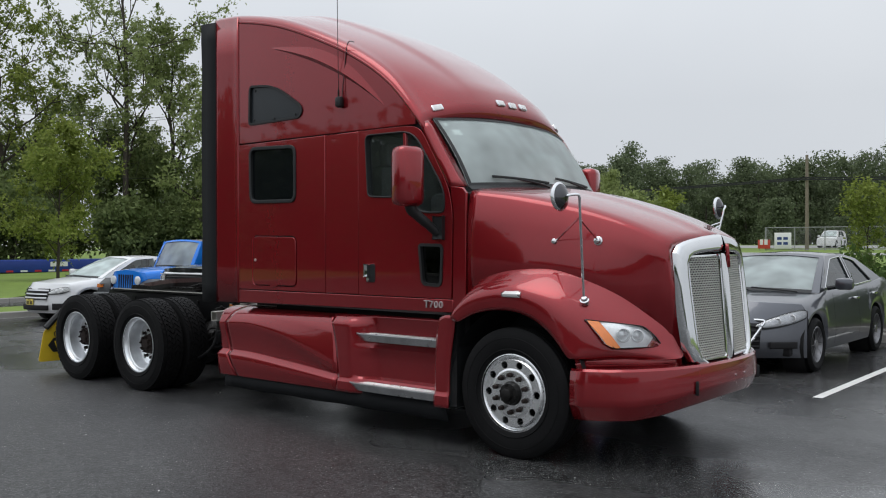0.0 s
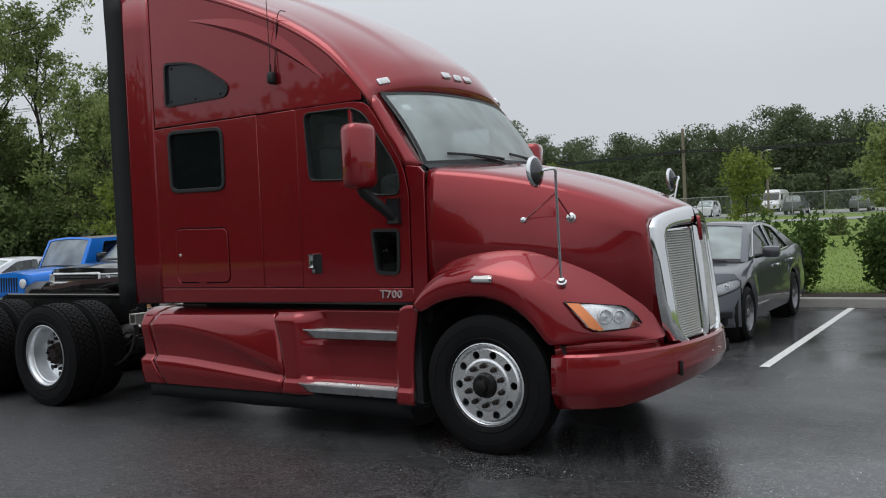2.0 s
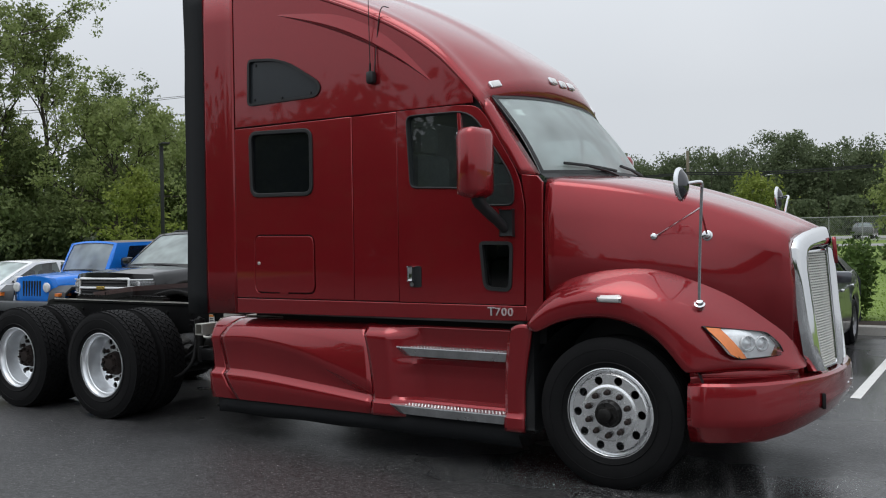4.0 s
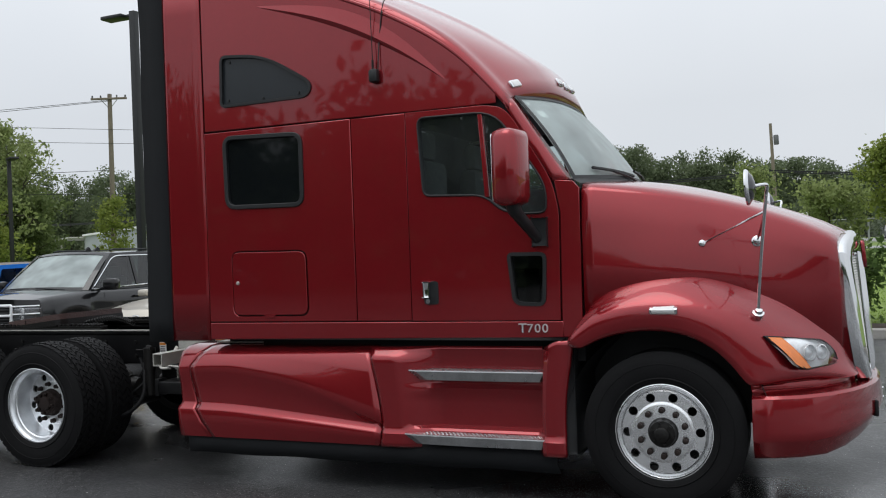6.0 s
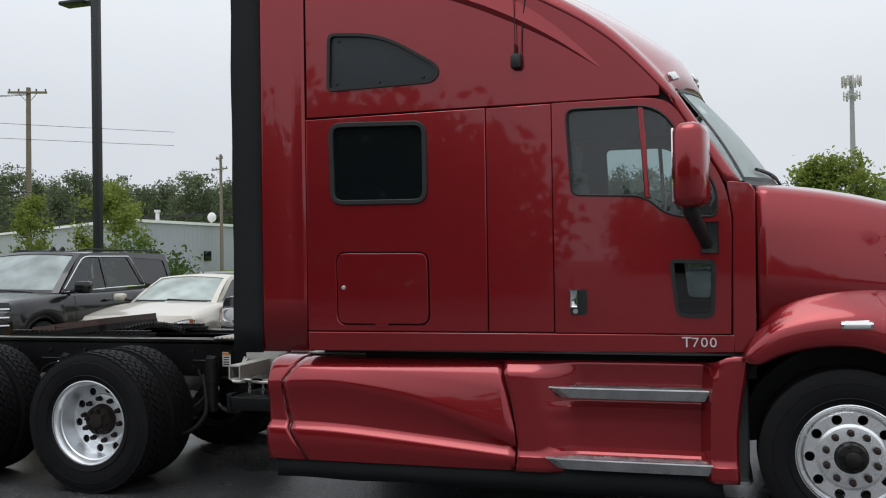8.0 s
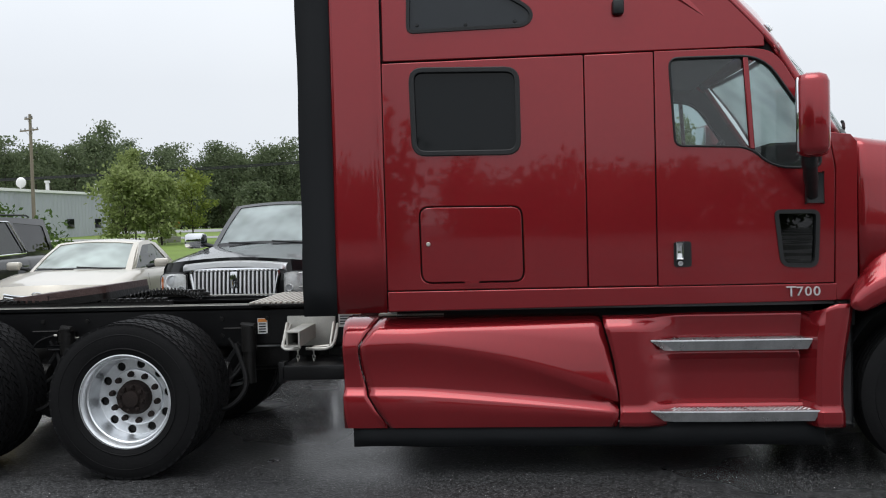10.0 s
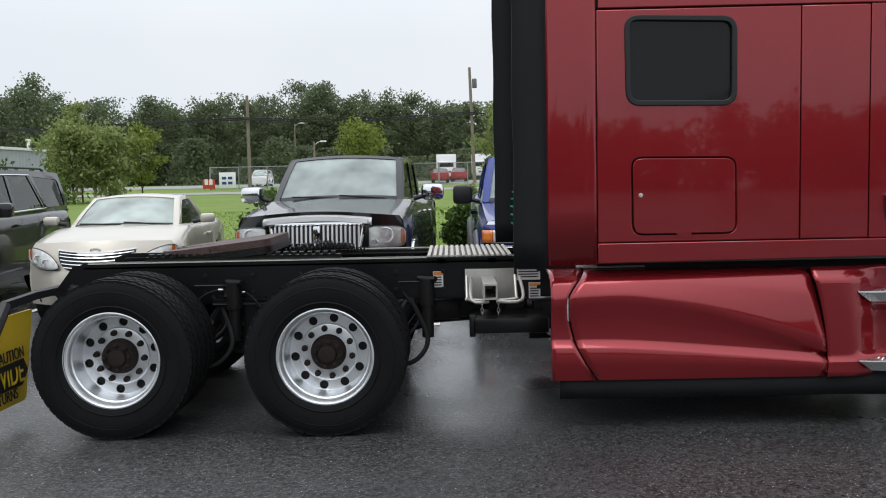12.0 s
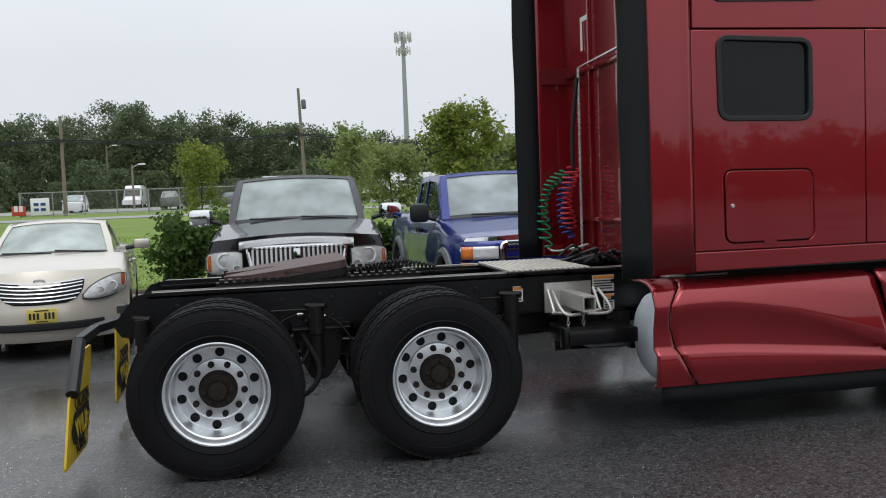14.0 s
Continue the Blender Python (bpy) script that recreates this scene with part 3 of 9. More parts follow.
    for i in range(17):
        z = lerp(1.02, 3.82, i / 16)
        f = 0.19 + 0.004 * math.sin(i * 1.3)
        rows.append([(-3.64, sg * 1.138, z), (-3.70, sg * 1.15, z), (-3.655 - f, sg * (1.16 + 0.003 * math.sin(i * 0.9)), z)])
    grid(bm, rows)
    solid(part("rubber_edge", bm, RUBFLAP, truck, "black rubber trailing edge flap"), 0.02)
    # strips added behind the rear panel joints, standing in for their shade
    bm = nb()
    box(bm, -3.63, -3.37, sg * 1.045, sg * 1.07, 2.5, 2.64)
    part("joint_strip", bm, REDIN, truck)
    bm = nb()
    box(bm, -3.37, -3.29, sg * 1.045, sg * 1.07, 1.05, 2.5)
    box(bm, -3.37, -3.29, sg * 1.045, sg * 1.07, 2.5, 3.78)
    part("joint_seal", bm, DARK, truck)
    # inner liner, near-black to put shade behind the panel joints
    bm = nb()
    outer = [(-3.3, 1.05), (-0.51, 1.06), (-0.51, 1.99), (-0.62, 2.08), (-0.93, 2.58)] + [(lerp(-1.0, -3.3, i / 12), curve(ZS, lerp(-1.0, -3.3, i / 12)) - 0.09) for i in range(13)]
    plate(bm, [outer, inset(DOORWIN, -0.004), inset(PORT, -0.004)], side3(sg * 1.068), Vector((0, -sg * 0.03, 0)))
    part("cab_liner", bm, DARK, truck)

# roof: shoulders rounded into a crowned top with a raised middle
bm = nb()
NV, NU = 72, 48
rows = []
for i in range(NU + 1):
    t = i / NU
    row = []
    for j in range(NV + 1):
        v = -1 + 2 * j / NV
        a = abs(v)
        # across: a=1 is the side joint, 0.88 the shoulder, 0 the crown
        xs_ = lerp(-3.72, -0.93, t)
        xc_ = lerp(-3.72, -0.77, t)
        zs_, zc_ = curve(ZS, xs_), curve(ZC, xc_)
        if a > 0.88:
            k = (a - 0.88) / 0.12 * math.pi / 2
            y = 1.0 + 0.1 * math.sin(k)
            z = zs_ - 0.1 * (1 - math.cos(k))
            x = xs_
        else:
            f = 1 - (a / 0.88)
            g = 1 - (1 - f) ** 2.7
            y = 1.0 * (a / 0.88)
            x = lerp(xs_, xc_, 1 - (1 - f) ** 2.4)
            z = lerp(zs_, zc_, g)
            z += 0.026 * (1 / (1 + math.exp((y - 0.5) * 48))) * min(1, (1 - t) * 5)
        row.append((x, math.copysign(y, v), z))
    rows.append(row)
grid(bm, rows)
roof = part("roof_fairing", bm, RED, truck, "tall aerodynamic roof, wet with rain", angle=60)
solid(roof, 0.03)
# eyebrow crease on the roof sides
for sg in (-1, 1):
    bm = nb()
    pts = spline([(-2.85, sg * 1.094, 3.46), (-2.49, sg * 1.094, 3.36), (-2.19, sg * 1.094, 3.255), (-1.9, sg * 1.094, 3.12), (-1.62, sg * 1.094, 2.955), (-1.35, sg * 1.094, 2.76)], 6)
    n = len(pts)
    rows = []
    for i, p in enumerate(pts):
        w = math.sin(math.pi * i / (n - 1)) ** 0.8
        rows.append([p + Vector((0.06 * w, sg * -0.002, 0.13 * w)), p + Vector((0.02 * w, sg * (0.012 * w + 0.002), 0.05 * w)), p + Vector((0, sg * (0.022 * w + 0.002), 0.008 * w)), p + Vector((0, sg * (0.015 * w), -0.012 * w)), p + Vector((0, sg * -0.002, -0.035 * w))])
    grid(bm, rows)
    part("eyebrow_ridge", bm, RED, truck)
# back wall and top edge
bm = nb()
k = 18
loop = [(-1.09, 1.05)] + [(lerp(-1.09, 1.09, i / k), 3.80 + 0.15 * (1 - abs(lerp(-1, 1, i / k)) ** 3)) for i in range(k + 1)] + [(1.09, 1.05)]
plate(bm, [loop], lambda u, v: Vector((-3.38, u, v)), Vector((0.03, 0, 0)))
part("back_wall", bm, RED, truck, "red ribbed sleeper back wall")
for zz in (2.56, 1.35):
    bm = nb()
    box(bm, -3.415, -3.37, -1.07, 1.07, zz - 0.02, zz + 0.02, 0.008)
    part("back_rib", bm, RED, truck)
for yy in (-0.55, 0.55):
    bm = nb()
    box(bm, -3.408, -3.37, yy - 0.05, yy + 0.05, 1.1, 3.8, 0.012)
    part("back_rib", bm, RED, truck)
bm = nb()
box(bm, -3.36, -0.5, -1.06, 1.06, 1.03, 1.1, 0.01)
part("cab_floor", bm, INTER, truck)

# windscreen
def ws_point(v, t, off=0.0):
    """A place on the curved windscreen: v across from -1 to 1, t up from 0 to 1, off outwards."""
    b = 1 - abs(v) ** 2.3
    return Vector((lerp(-0.555, -0.93, t) + lerp(0.25, 0.15, t) * b + 0.03 * math.sin(math.pi * t) + off * 0.8, v * 0.985, lerp(2.062, 2.635, t) + lerp(0.02, 0.045, t) * b + off * 0.6))


bm = nb()
grid(bm, [[ws_point(-1 + j / 14, i / 12) for j in range(29)] for i in range(13)])
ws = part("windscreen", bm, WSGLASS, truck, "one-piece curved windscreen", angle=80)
ws.visible_shadow = False
face_out(ws, (1, 0, 0.5))
bm = nb()
for t, d in ((0, 1), (1, -1)):
    grid(bm, [[ws_point(-1 + j / 15, tt, 0.006) for tt in (t, t + d * 0.04)] for j in range(31)])
for d in (-1, 1):
    grid(bm, [[ws_point(d * v, i / 16, 0.007) for v in (1.0, 0.972)] for i in range(17)])
part("windscreen_seal", bm, BLACKP, truck, "black rubber windscreen seal")
# inspection stickers on the glass
bm = nb()
for v0, v1, t0, t1 in ((-0.93, -0.9, 0.88, 0.93), (-0.9, -0.82, 0.74, 0.82)):
    grid(bm, [[ws_point(v, t, -0.004) for t in (t0, t1)] for v in (v0, v1)])
part("sticker", bm, DECAL, truck, "small pale sticker inside the windscreen")

bm = nb()
cw = []
for j in range(31):
    v = -1 + j / 15
    b = 1 - abs(v) ** 2.3
    x = -0.555 + 0.25 * b
    cw.append([(x - 0.05, v * 0.985, 2.055 + 0.012 * b), (x + 0.0, v * 0.995, 2.066 + 0.018 * b), (x + 0.05, v * 1.0, 2.035 + 0.022 * b), (x + 0.06, v * 1.0, 1.95)])
grid(bm, cw)
part("cowl_vent", bm, BLACKP, truck, "black cowl below the windscreen")

def gx(y, z):
    """The grille leans back and is folded along its middle."""
    k = (z - 0.72) / 0.9
    return lerp(1.185, 1.115, k) - lerp(0.04, 0.072, k) * (abs(y) / 0.5) ** 1.4


# hood: crowned top, a crease, sloping sides
HX = [-0.484 + 1.556 * i / 22 for i in range(23)]
HZ = [(-0.47, 2.10), (-0.08, 2.055), (0.27, 1.975), (0.67, 1.845), (0.9, 1.755), (1.08, 1.665)]
EZ = [(-0.47, 2.035), (-0.11, 1.985), (0.21, 1.92), (0.51, 1.84), (0.8, 1.73), (1.08, 1.585)]
EY = [(-0.47, 1.02), (0.0, 0.93), (0.55, 0.765), (0.9, 0.665), (1.08, 0.585)]
BY = [(-0.47, 1.085), (0.0, 1.035), (0.23, 0.97), (0.55, 0.875), (0.9, 0.70), (1.08, 0.588)]
rows = []
bm = nb()
for x in HX:
    zc, ze, ye, yb = curve(HZ, x), curve(EZ, x), curve(EY, x), curve(BY, x)
    half = [(0, zc), (ye * 0.16, zc - 0.004), (ye * 0.22, zc - 0.018), (ye * 0.45, lerp(zc, ze, 0.22)), (ye * 0.7, lerp(zc, ze, 0.5)), (ye * 0.9, lerp(zc, ze, 0.85)), (ye, ze - 0.012), (ye + 0.036, ze - 0.05), (lerp(ye, yb, 0.45) + 0.034, lerp(ze, 1.0, 0.25)), (yb, lerp(ze, 1.0, 0.5)), (yb - 0.01 * max(0.0, x - 0.5), lerp(1.17, 0.72, min(1.0, max(0.0, (x - 0.4) / 0.45))))]
    edge = [(min(x, gx(y, z) - 0.022), y, z) for y, z in half]
    rows.append([(u, -y, z) for u, y, z in edge[::-1]] + edge[1:])
grid(bm, rows)
hood = part("hood", bm, RED, truck, "long sloping hood beaded with rain", angle=50)
solid(hood, 0.02)
bm = nb()
box(bm, -0.56, -0.5, -1.04, 1.04, 0.9, 2.0)
part("firewall", bm, DARK, truck)
for sg in (-1, 1):
    st = [
        [(-0.50, 0.98, 1.19), (-0.585, 1.02, 1.205), (-0.575, 1.07, 1.17), (-0.50, 1.18, 1.08), (-0.47, 1.22, 1.04)],
        [(-0.40, 1.05, 1.2), (-0.45, 1.16, 1.225), (-0.44, 1.225, 1.16), (-0.40, 1.33, 1.06), (-0.38, 1.38, 1.0)],
        [(-0.22, 1.10, 1.2), (-0.25, 1.22, 1.23), (-0.24, 1.295, 1.16), (-0.22, 1.40, 1.04), (-0.22, 1.46, 0.97)],
        [(0.0, 1.115, 1.2), (0.0, 1.25, 1.23), (0.0, 1.325, 1.16), (0.0, 1.43, 1.02), (0.0, 1.49, 0.95)],
        [(0.2, 1.07, 1.2), (0.23, 1.21, 1.22), (0.24, 1.295, 1.14), (0.25, 1.41, 0.985), (0.26, 1.45, 0.9)],
        [(0.37, 0.95, 1.19), (0.43, 1.12, 1.19), (0.46, 1.23, 1.10), (0.49, 1.30, 0.94), (0.51, 1.35, 0.87)],
        [(0.47, 0.80, 1.18), (0.58, 0.94, 1.13), (0.62, 1.08, 1.07), (0.68, 1.18, 0.865), (0.71, 1.24, 0.79)],
        [(0.50, 0.785, 1.17), (0.74, 0.84, 1.04), (0.82, 1.0, 0.88), (0.86, 1.06, 0.745), (0.87, 1.11, 0.70)],
        [(0.52, 0.78, 1.15), (0.90, 0.81, 0.92), (0.97, 0.88, 0.73), (1.0, 1.0, 0.635), (1.0, 1.0, 0.62)],
        [(0.54, 0.775, 1.12), (1.045, 0.785, 0.735), (1.09, 0.795, 0.62), (1.07, 0.83, 0.58), (1.04, 0.9, 0.575)],
        [(0.54, 0.77, 1.12), (1.05, 0.78, 0.735), (1.1, 0.785, 0.612), (1.08, 0.815, 0.575), (1.04, 0.88, 0.57)],
    ]
    bm = nb()
    grid(bm, [[(x, sg * y, z) for x, z, y in r] for r in st])
    f = part("front_fender", bm, RED, truck, angle=180)
    subsurf(f, 2)
    solid(f, 0.018)
    # recessed filler between fender and bumper
    bm = nb()
    grid(bm, [[(x - d, sg * (y - d), z) for d, z in ((0.0, 0.69), (0.0, 0.745), (0.006, 0.75), (0.006, 0.84))] for x, y in ((0.5, 1.10), (0.6, 1.07), (0.7, 1.015), (0.8, 0.94), (0.9, 0.85), (0.99, 0.74), (1.04, 0.64), (1.06, 0.56))])
    solid(part("filler_panel", bm, RED, truck), 0.012)
    # wheel well
    bm = nb()
    grid(bm, [[(0.62 * math.cos(a), sg * y, 0.49 + 0.64 * math.sin(a)) for y in (0.55, 1.13)] for a in [radians(-5 + 190 * i / 24) for i in range(25)]])
    grid(bm, [[(0.64 * math.cos(a) * r, sg * 0.55, 0.49 + 0.64 * math.sin(a) * r) for r in (0.3, 1)] for a in [radians(-5 + 190 * i / 24) for i in range(25)]])
    part("wheel_well", bm, BLACKP, truck)
# bumper
bm = nb()
PLAN = [(0.5, 1.165), (0.62, 1.16), (0.78, 1.11), (0.93, 1.0), (1.05, 0.84), (1.13, 0.68), (1.19, 0.5), (1.225, 0.3), (1.24, 0.1)]
plan = [(x, -y) for x, y in PLAN] + [(x, y) for x, y in PLAN[::-1]]
rows = []
for x, y in plan:
    s = (x - 0.5) / 0.74
    o = Vector((s, y * (1 - s * 0.8), 0)).normalized() if abs(y) > 0.01 else Vector((1, 0, 0))
    zt, zb = lerp(0.722, 0.74, s), lerp(0.37, 0.395, s) + 0.09 * max(0.0, (s - 0.62) / 0.38) ** 1.3
    pr = [(-0.10, zt), (-0.015, zt - 0.004), (0.0, zt - 0.02), (0.012, zt - 0.12), (0.012, lerp(zt, zb, 0.6)), (0.012, zb + 0.095), (0.004, zb + 0.078), (-0.008, zb + 0.06), (-0.028, zb + 0.015), (-0.055, zb - 0.02), (-0.16, zb - 0.02)]
    rows.append([Vector((x, y, 0)) + o * d + Vector((0, 0, z)) for d, z in pr])
grid(bm, rows)
bumper = part("bumper", bm, RED, truck, "body-coloured wraparound bumper", angle=30)
solid(bumper, 0.012)
# ---- wheels ----
def disc_with_holes(bm, r0, r1, yc, n, rh, hole, y_of, th):
    """A wheel disc between two radii with round hand holes."""
    def circ(cx, cz, r, k):
        return [(cx + r * math.cos(2 * math.pi * i / k), cz + r * math.sin(2 * math.pi * i / k)) for i in range(k)]
    loops = [circ(0, 0, r1, 60), circ(0, 0, r0, 40)] + [circ(rh * math.cos(2 * math.pi * (i + 0.5) / n), rh * math.sin(2 * math.pi * (i + 0.5) / n), hole, 14) for i in range(n)]
    plate(bm, loops, lambda u, v: Vector((u, y_of(math.hypot(u, v)), v)), Vector((0, th, 0)))


def tyre_profile(r, w, steer):
    h = w / 2
    p = [(0.292, -h * 0.80), (0.31, -h * 0.9), (0.36, -h * 0.985), (0.41, -h * 1.0), (0.452, -h * 0.975), (r - 0.035, -h * 0.93), (r - 0.012, -h * 0.86)]
    if steer:
        g = []
        for k in range(5):
            a, b = lerp(-0.8, 0.8, k / 5), lerp(-0.8, 0.8, (k + 1) / 5)
            g += [(r, h * a), (r + 0.002, h * (a + b) / 2), (r, h * b - 0.012), (r - 0.014, h * b - 0.011), (r - 0.014, h * b - 0.001)]
        p += g[:-2]
    else:
        p += [(r - 0.016, -h * 0.8), (r - 0.014, 0), (r - 0.016, h * 0.8)]
    p += [(r - 0.012, h * 0.86), (r - 0.035, h * 0.93), (0.452, h * 0.975), (0.41, h), (0.36, h * 0.985), (0.31, h * 0.9), (0.292, h * 0.80)]
    return p


def tyre_mesh(r, w, steer):
    bm = nb()
    lathe(bm, tyre_profile(r, w, steer), (0, 0, 0), 72)
    # raised bands on the sidewall
    for s in (-1, 1):
        for rr in (0.335, 0.425):
            lathe(bm, [(rr, s * w * 0.485), (rr + 0.004, s * w * 0.506), (rr + 0.01, s * w * 0.485)], (0, 0, 0), 72)
    if not steer:
        n = 52
        for row, (ya, yb, off) in enumerate(((-0.445, -0.29, 0.0), (-0.265, -0.10, 0.5), (-0.08, 0.08, 0.1), (0.10, 0.265, 0.6), (0.29, 0.445, 0.2))):
            for k in range(n):
                a0 = 2 * math.pi * (k + off) / n
                a1 = a0 + 2 * math.pi / n * 0.74
                ro = r - (0.006 if row in (0, 4) else 0)
                sk = 0.25 * (2 * math.pi / n) * (1 if row % 2 else -1)
                q = [(ya * w, a0 - sk), (ya * w, a1 - sk), ((ya + yb) / 2 * w, a1 + sk), (yb * w, a1 - sk), (yb * w, a0 - sk), ((ya + yb) / 2 * w, a0 + sk)]
                lo = [bm.verts.new(((r - 0.02) * math.cos(a), y, (r - 0.02) * math.sin(a))) for y, a in q]
                hi = [bm.verts.new((ro * math.cos(a), y, ro * math.sin(a))) for y, a in q]
                ring(bm, hi)
                for i in range(6):
                    ring(bm, [lo[i], lo[(i + 1) % 6], hi[(i + 1) % 6], hi[i]])
    return bm


def nut_mesh(y0, y1, r):
    bm = nb()
    lathe(bm, [(r * 1.25, y0), (r * 1.25, lerp(y0, y1, 0.3)), (r, lerp(y0, y1, 0.35)), (r, y1), (r * 0.5, y1 + (y1 - y0) * 0.1), (0, y1 + (y1 - y0) * 0.1)], (0, 0, 0), 8)
    return part("lug_nut", bm, RUST)


NUTF, NUTR = nut_mesh(-0.012, -0.05, 0.0165), nut_mesh(0.177, 0.142, 0.0165)


def nuts(rim, proto, n, rr):
    for i in range(n):
        a = 2 * math.pi * i / n
        share(proto, pose(rr * math.cos(a), 0, rr * math.sin(a)), rim)


RT = 0.505
TYF = part("tyre", tyre_mesh(RT, 0.285, True), RUBBER, None, "ribbed black steer tyre, wet")
TYR = part("tyre", tyre_mesh(RT, 0.275, False), RUBBER, None, "black drive tyre with deep block tread")


def build_wheel(name, m, kind):
    """kind: steer, outer or inner dual. Parent mesh is the rim; outer side towards -y of the pose."""
    bm = nb()
    if kind == "steer":
        lathe(bm, [(0.296, 0.004), (0.303, 0.006), (0.301, 0.014), (0.29, 0.02), (0.282, 0.03), (0.275, 0.022), (0.26, 0.006), (0.257, 0.003)], (0, 0, 0), 72)
        disc_with_holes(bm, 0.192, 0.257, 0, 10, 0.2245, 0.029, lambda r: 0.003, 0.012)
        lathe(bm, [(0.192, 0.003), (0.186, 0.001), (0.178, -0.003), (0.172, -0.004), (0.08, -0.006)], (0, 0, 0), 72)
        lathe(bm, [(0.272, 0.03), (0.262, 0.1), (0.25, 0.16), (0.29, 0.24)], (0, 0, 0), 40)
    else:
        lathe(bm, [(0.296, 0.004), (0.303, 0.006), (0.301, 0.014), (0.288, 0.02), (0.278, 0.035), (0.272, 0.06), (0.264, 0.066), (0.262, 0.12), (0.258, 0.175), (0.25, 0.19), (0.247, 0.192)], (0, 0, 0), 72)
        lathe(bm, [(0.288, 0.022), (0.276, 0.06), (0.268, 0.24), (0.29, 0.25)], (0, 0, 0), 40)
        disc_with_holes(bm, 0.186, 0.247, 0, 10, 0.217, 0.0285, lambda r: 0.192, 0.012)
        lathe(bm, [(0.186, 0.192), (0.183, 0.19), (0.178, 0.176), (0.172, 0.174), (0.1, 0.174)], (0, 0, 0), 72)
    rim = part(name, bm, ALU if kind == "steer" else ALUD, truck, "polished aluminium disc wheel" if kind == "steer" else "dull aluminium dual wheel, deeply dished", angle=28)
    rim.matrix_basis = m
    t = share(TYF if kind == "steer" else TYR, pose(0, 0.13, 0), rim)
    if kind == "steer":
        nuts(rim, NUTF, 10, 0.143)
        bm = nb()
        lathe(bm, [(0.1, 0.0), (0.088, -0.012), (0.085, -0.02), (0.08, -0.05), (0.05, -0.056), (0.045, -0.085), (0.032, -0.092), (0, -0.092)], (0, 0, 0), 28)
        for i in range(6):
            a = 2 * math.pi * i / 6
            lathe(bm, [(0.009, -0.05), (0.009, -0.064), (0, -0.066)], (0.067 * math.cos(a), 0, 0.067 * math.sin(a)), 8)
        part("hub_cap", bm, GREASE, rim, "greasy black hub cap")
    else:
        nuts(rim, NUTR, 10, 0.152)
        bm = nb()
        lathe(bm, [(0.118, 0.19), (0.112, 0.168), (0.104, 0.16), (0.102, 0.118), (0.096, 0.11), (0.06, 0.108), (0.053, 0.092), (0.03, 0.088), (0, 0.088)], (0, 0, 0), 28)
        for i in range(8):
            a = 2 * math.pi * i / 8
            lathe(bm, [(0.014, 0.113), (0.014, 0.088), (0.008, 0.086), (0.008, 0.076), (0, 0.075)], (0.079 * math.cos(a), 0, 0.079 * math.sin(a)), 6)
        part("hub", bm, RUST, rim, "rust-brown drive hub")
    # dark drum behind the disc
    bm = nb()
    lathe(bm, [(0.0, 0.215), (0.24, 0.215), (0.24, 0.27), (0, 0.27)], (0, 0, 0), 32)
    part("brake_drum", bm, GREASE, rim)
    return rim


WZ = 0.5
for sg in (-1, 1):
    turn = 0 if sg < 0 else 180
    build_wheel("front_wheel", pose(-0.015, sg * 1.15, WZ - 0.012, 0, 0, turn) @ pose(0, 0, 0, 0, 17, 0) @ Matrix.Diagonal((0.965, 1, 0.965, 1)), "steer")
    for k, xw in enumerate((-5.02, -6.34)):
        build_wheel("rear_wheel", pose(xw, sg * 1.175, WZ, 0, 0, turn) @ pose(0, 0, 0, 0, 10 + 31 * k, 0), "dual")
        t = share(TYR, pose(xw, sg * 0.72, WZ, 0, 23, 0), truck)
        t["label"] = "inner dual tyre"
for o in (TYF, TYR, NUTF, NUTR):
    bpy.data.objects.remove(o)

# ---- chassis ----
for sg in (-1, 1):
    bm = nb()
    prof = [(-7.0, 0.84), (-6.86, 1.02), (-6.75, 1.045), (1.0, 1.0), (1.0, 0.75), (-6.8, 0.76), (-6.95, 0.76)]
    plate(bm, [prof], side3(sg * 0.43), Vector((0, -sg * 0.012, 0)))
    box(bm, -6.78, 1.0, sg * 0.35, sg * 0.43, 1.0, 1.012)
    box(bm, -6.86, 1.0, sg * 0.35, sg * 0.43, 0.75, 0.762)
    part("frame_rail", bm, FRAMEB, truck, "black painted steel frame rail")
    bm = nb()
    box(bm, -6.75, -3.5, sg * 0.425, sg * 0.434, 1.036, 1.047, 0.003)
    part("rail_edge", bm, GALV, truck)
    for xb in [-6.6 + 0.33 * i for i in range(16)]:
        for zb in (0.82, 0.94):
            bm = nb()
            lathe(bm, [(0.016, 0), (0.016, sg * 0.012), (0, sg * 0.014)], (xb, sg * 0.43, zb), 6)
            part("frame_bolt", bm, GREASE, truck)
for xc in (-6.7, -5.68, -4.6, -3.4, -2.0, -0.6):
    bm = nb()
    box(bm, xc - 0.06, xc + 0.06, -0.42, 0.42, 0.79, 0.97, 0.01)
    part("cross_member", bm, FRAMEB, truck)
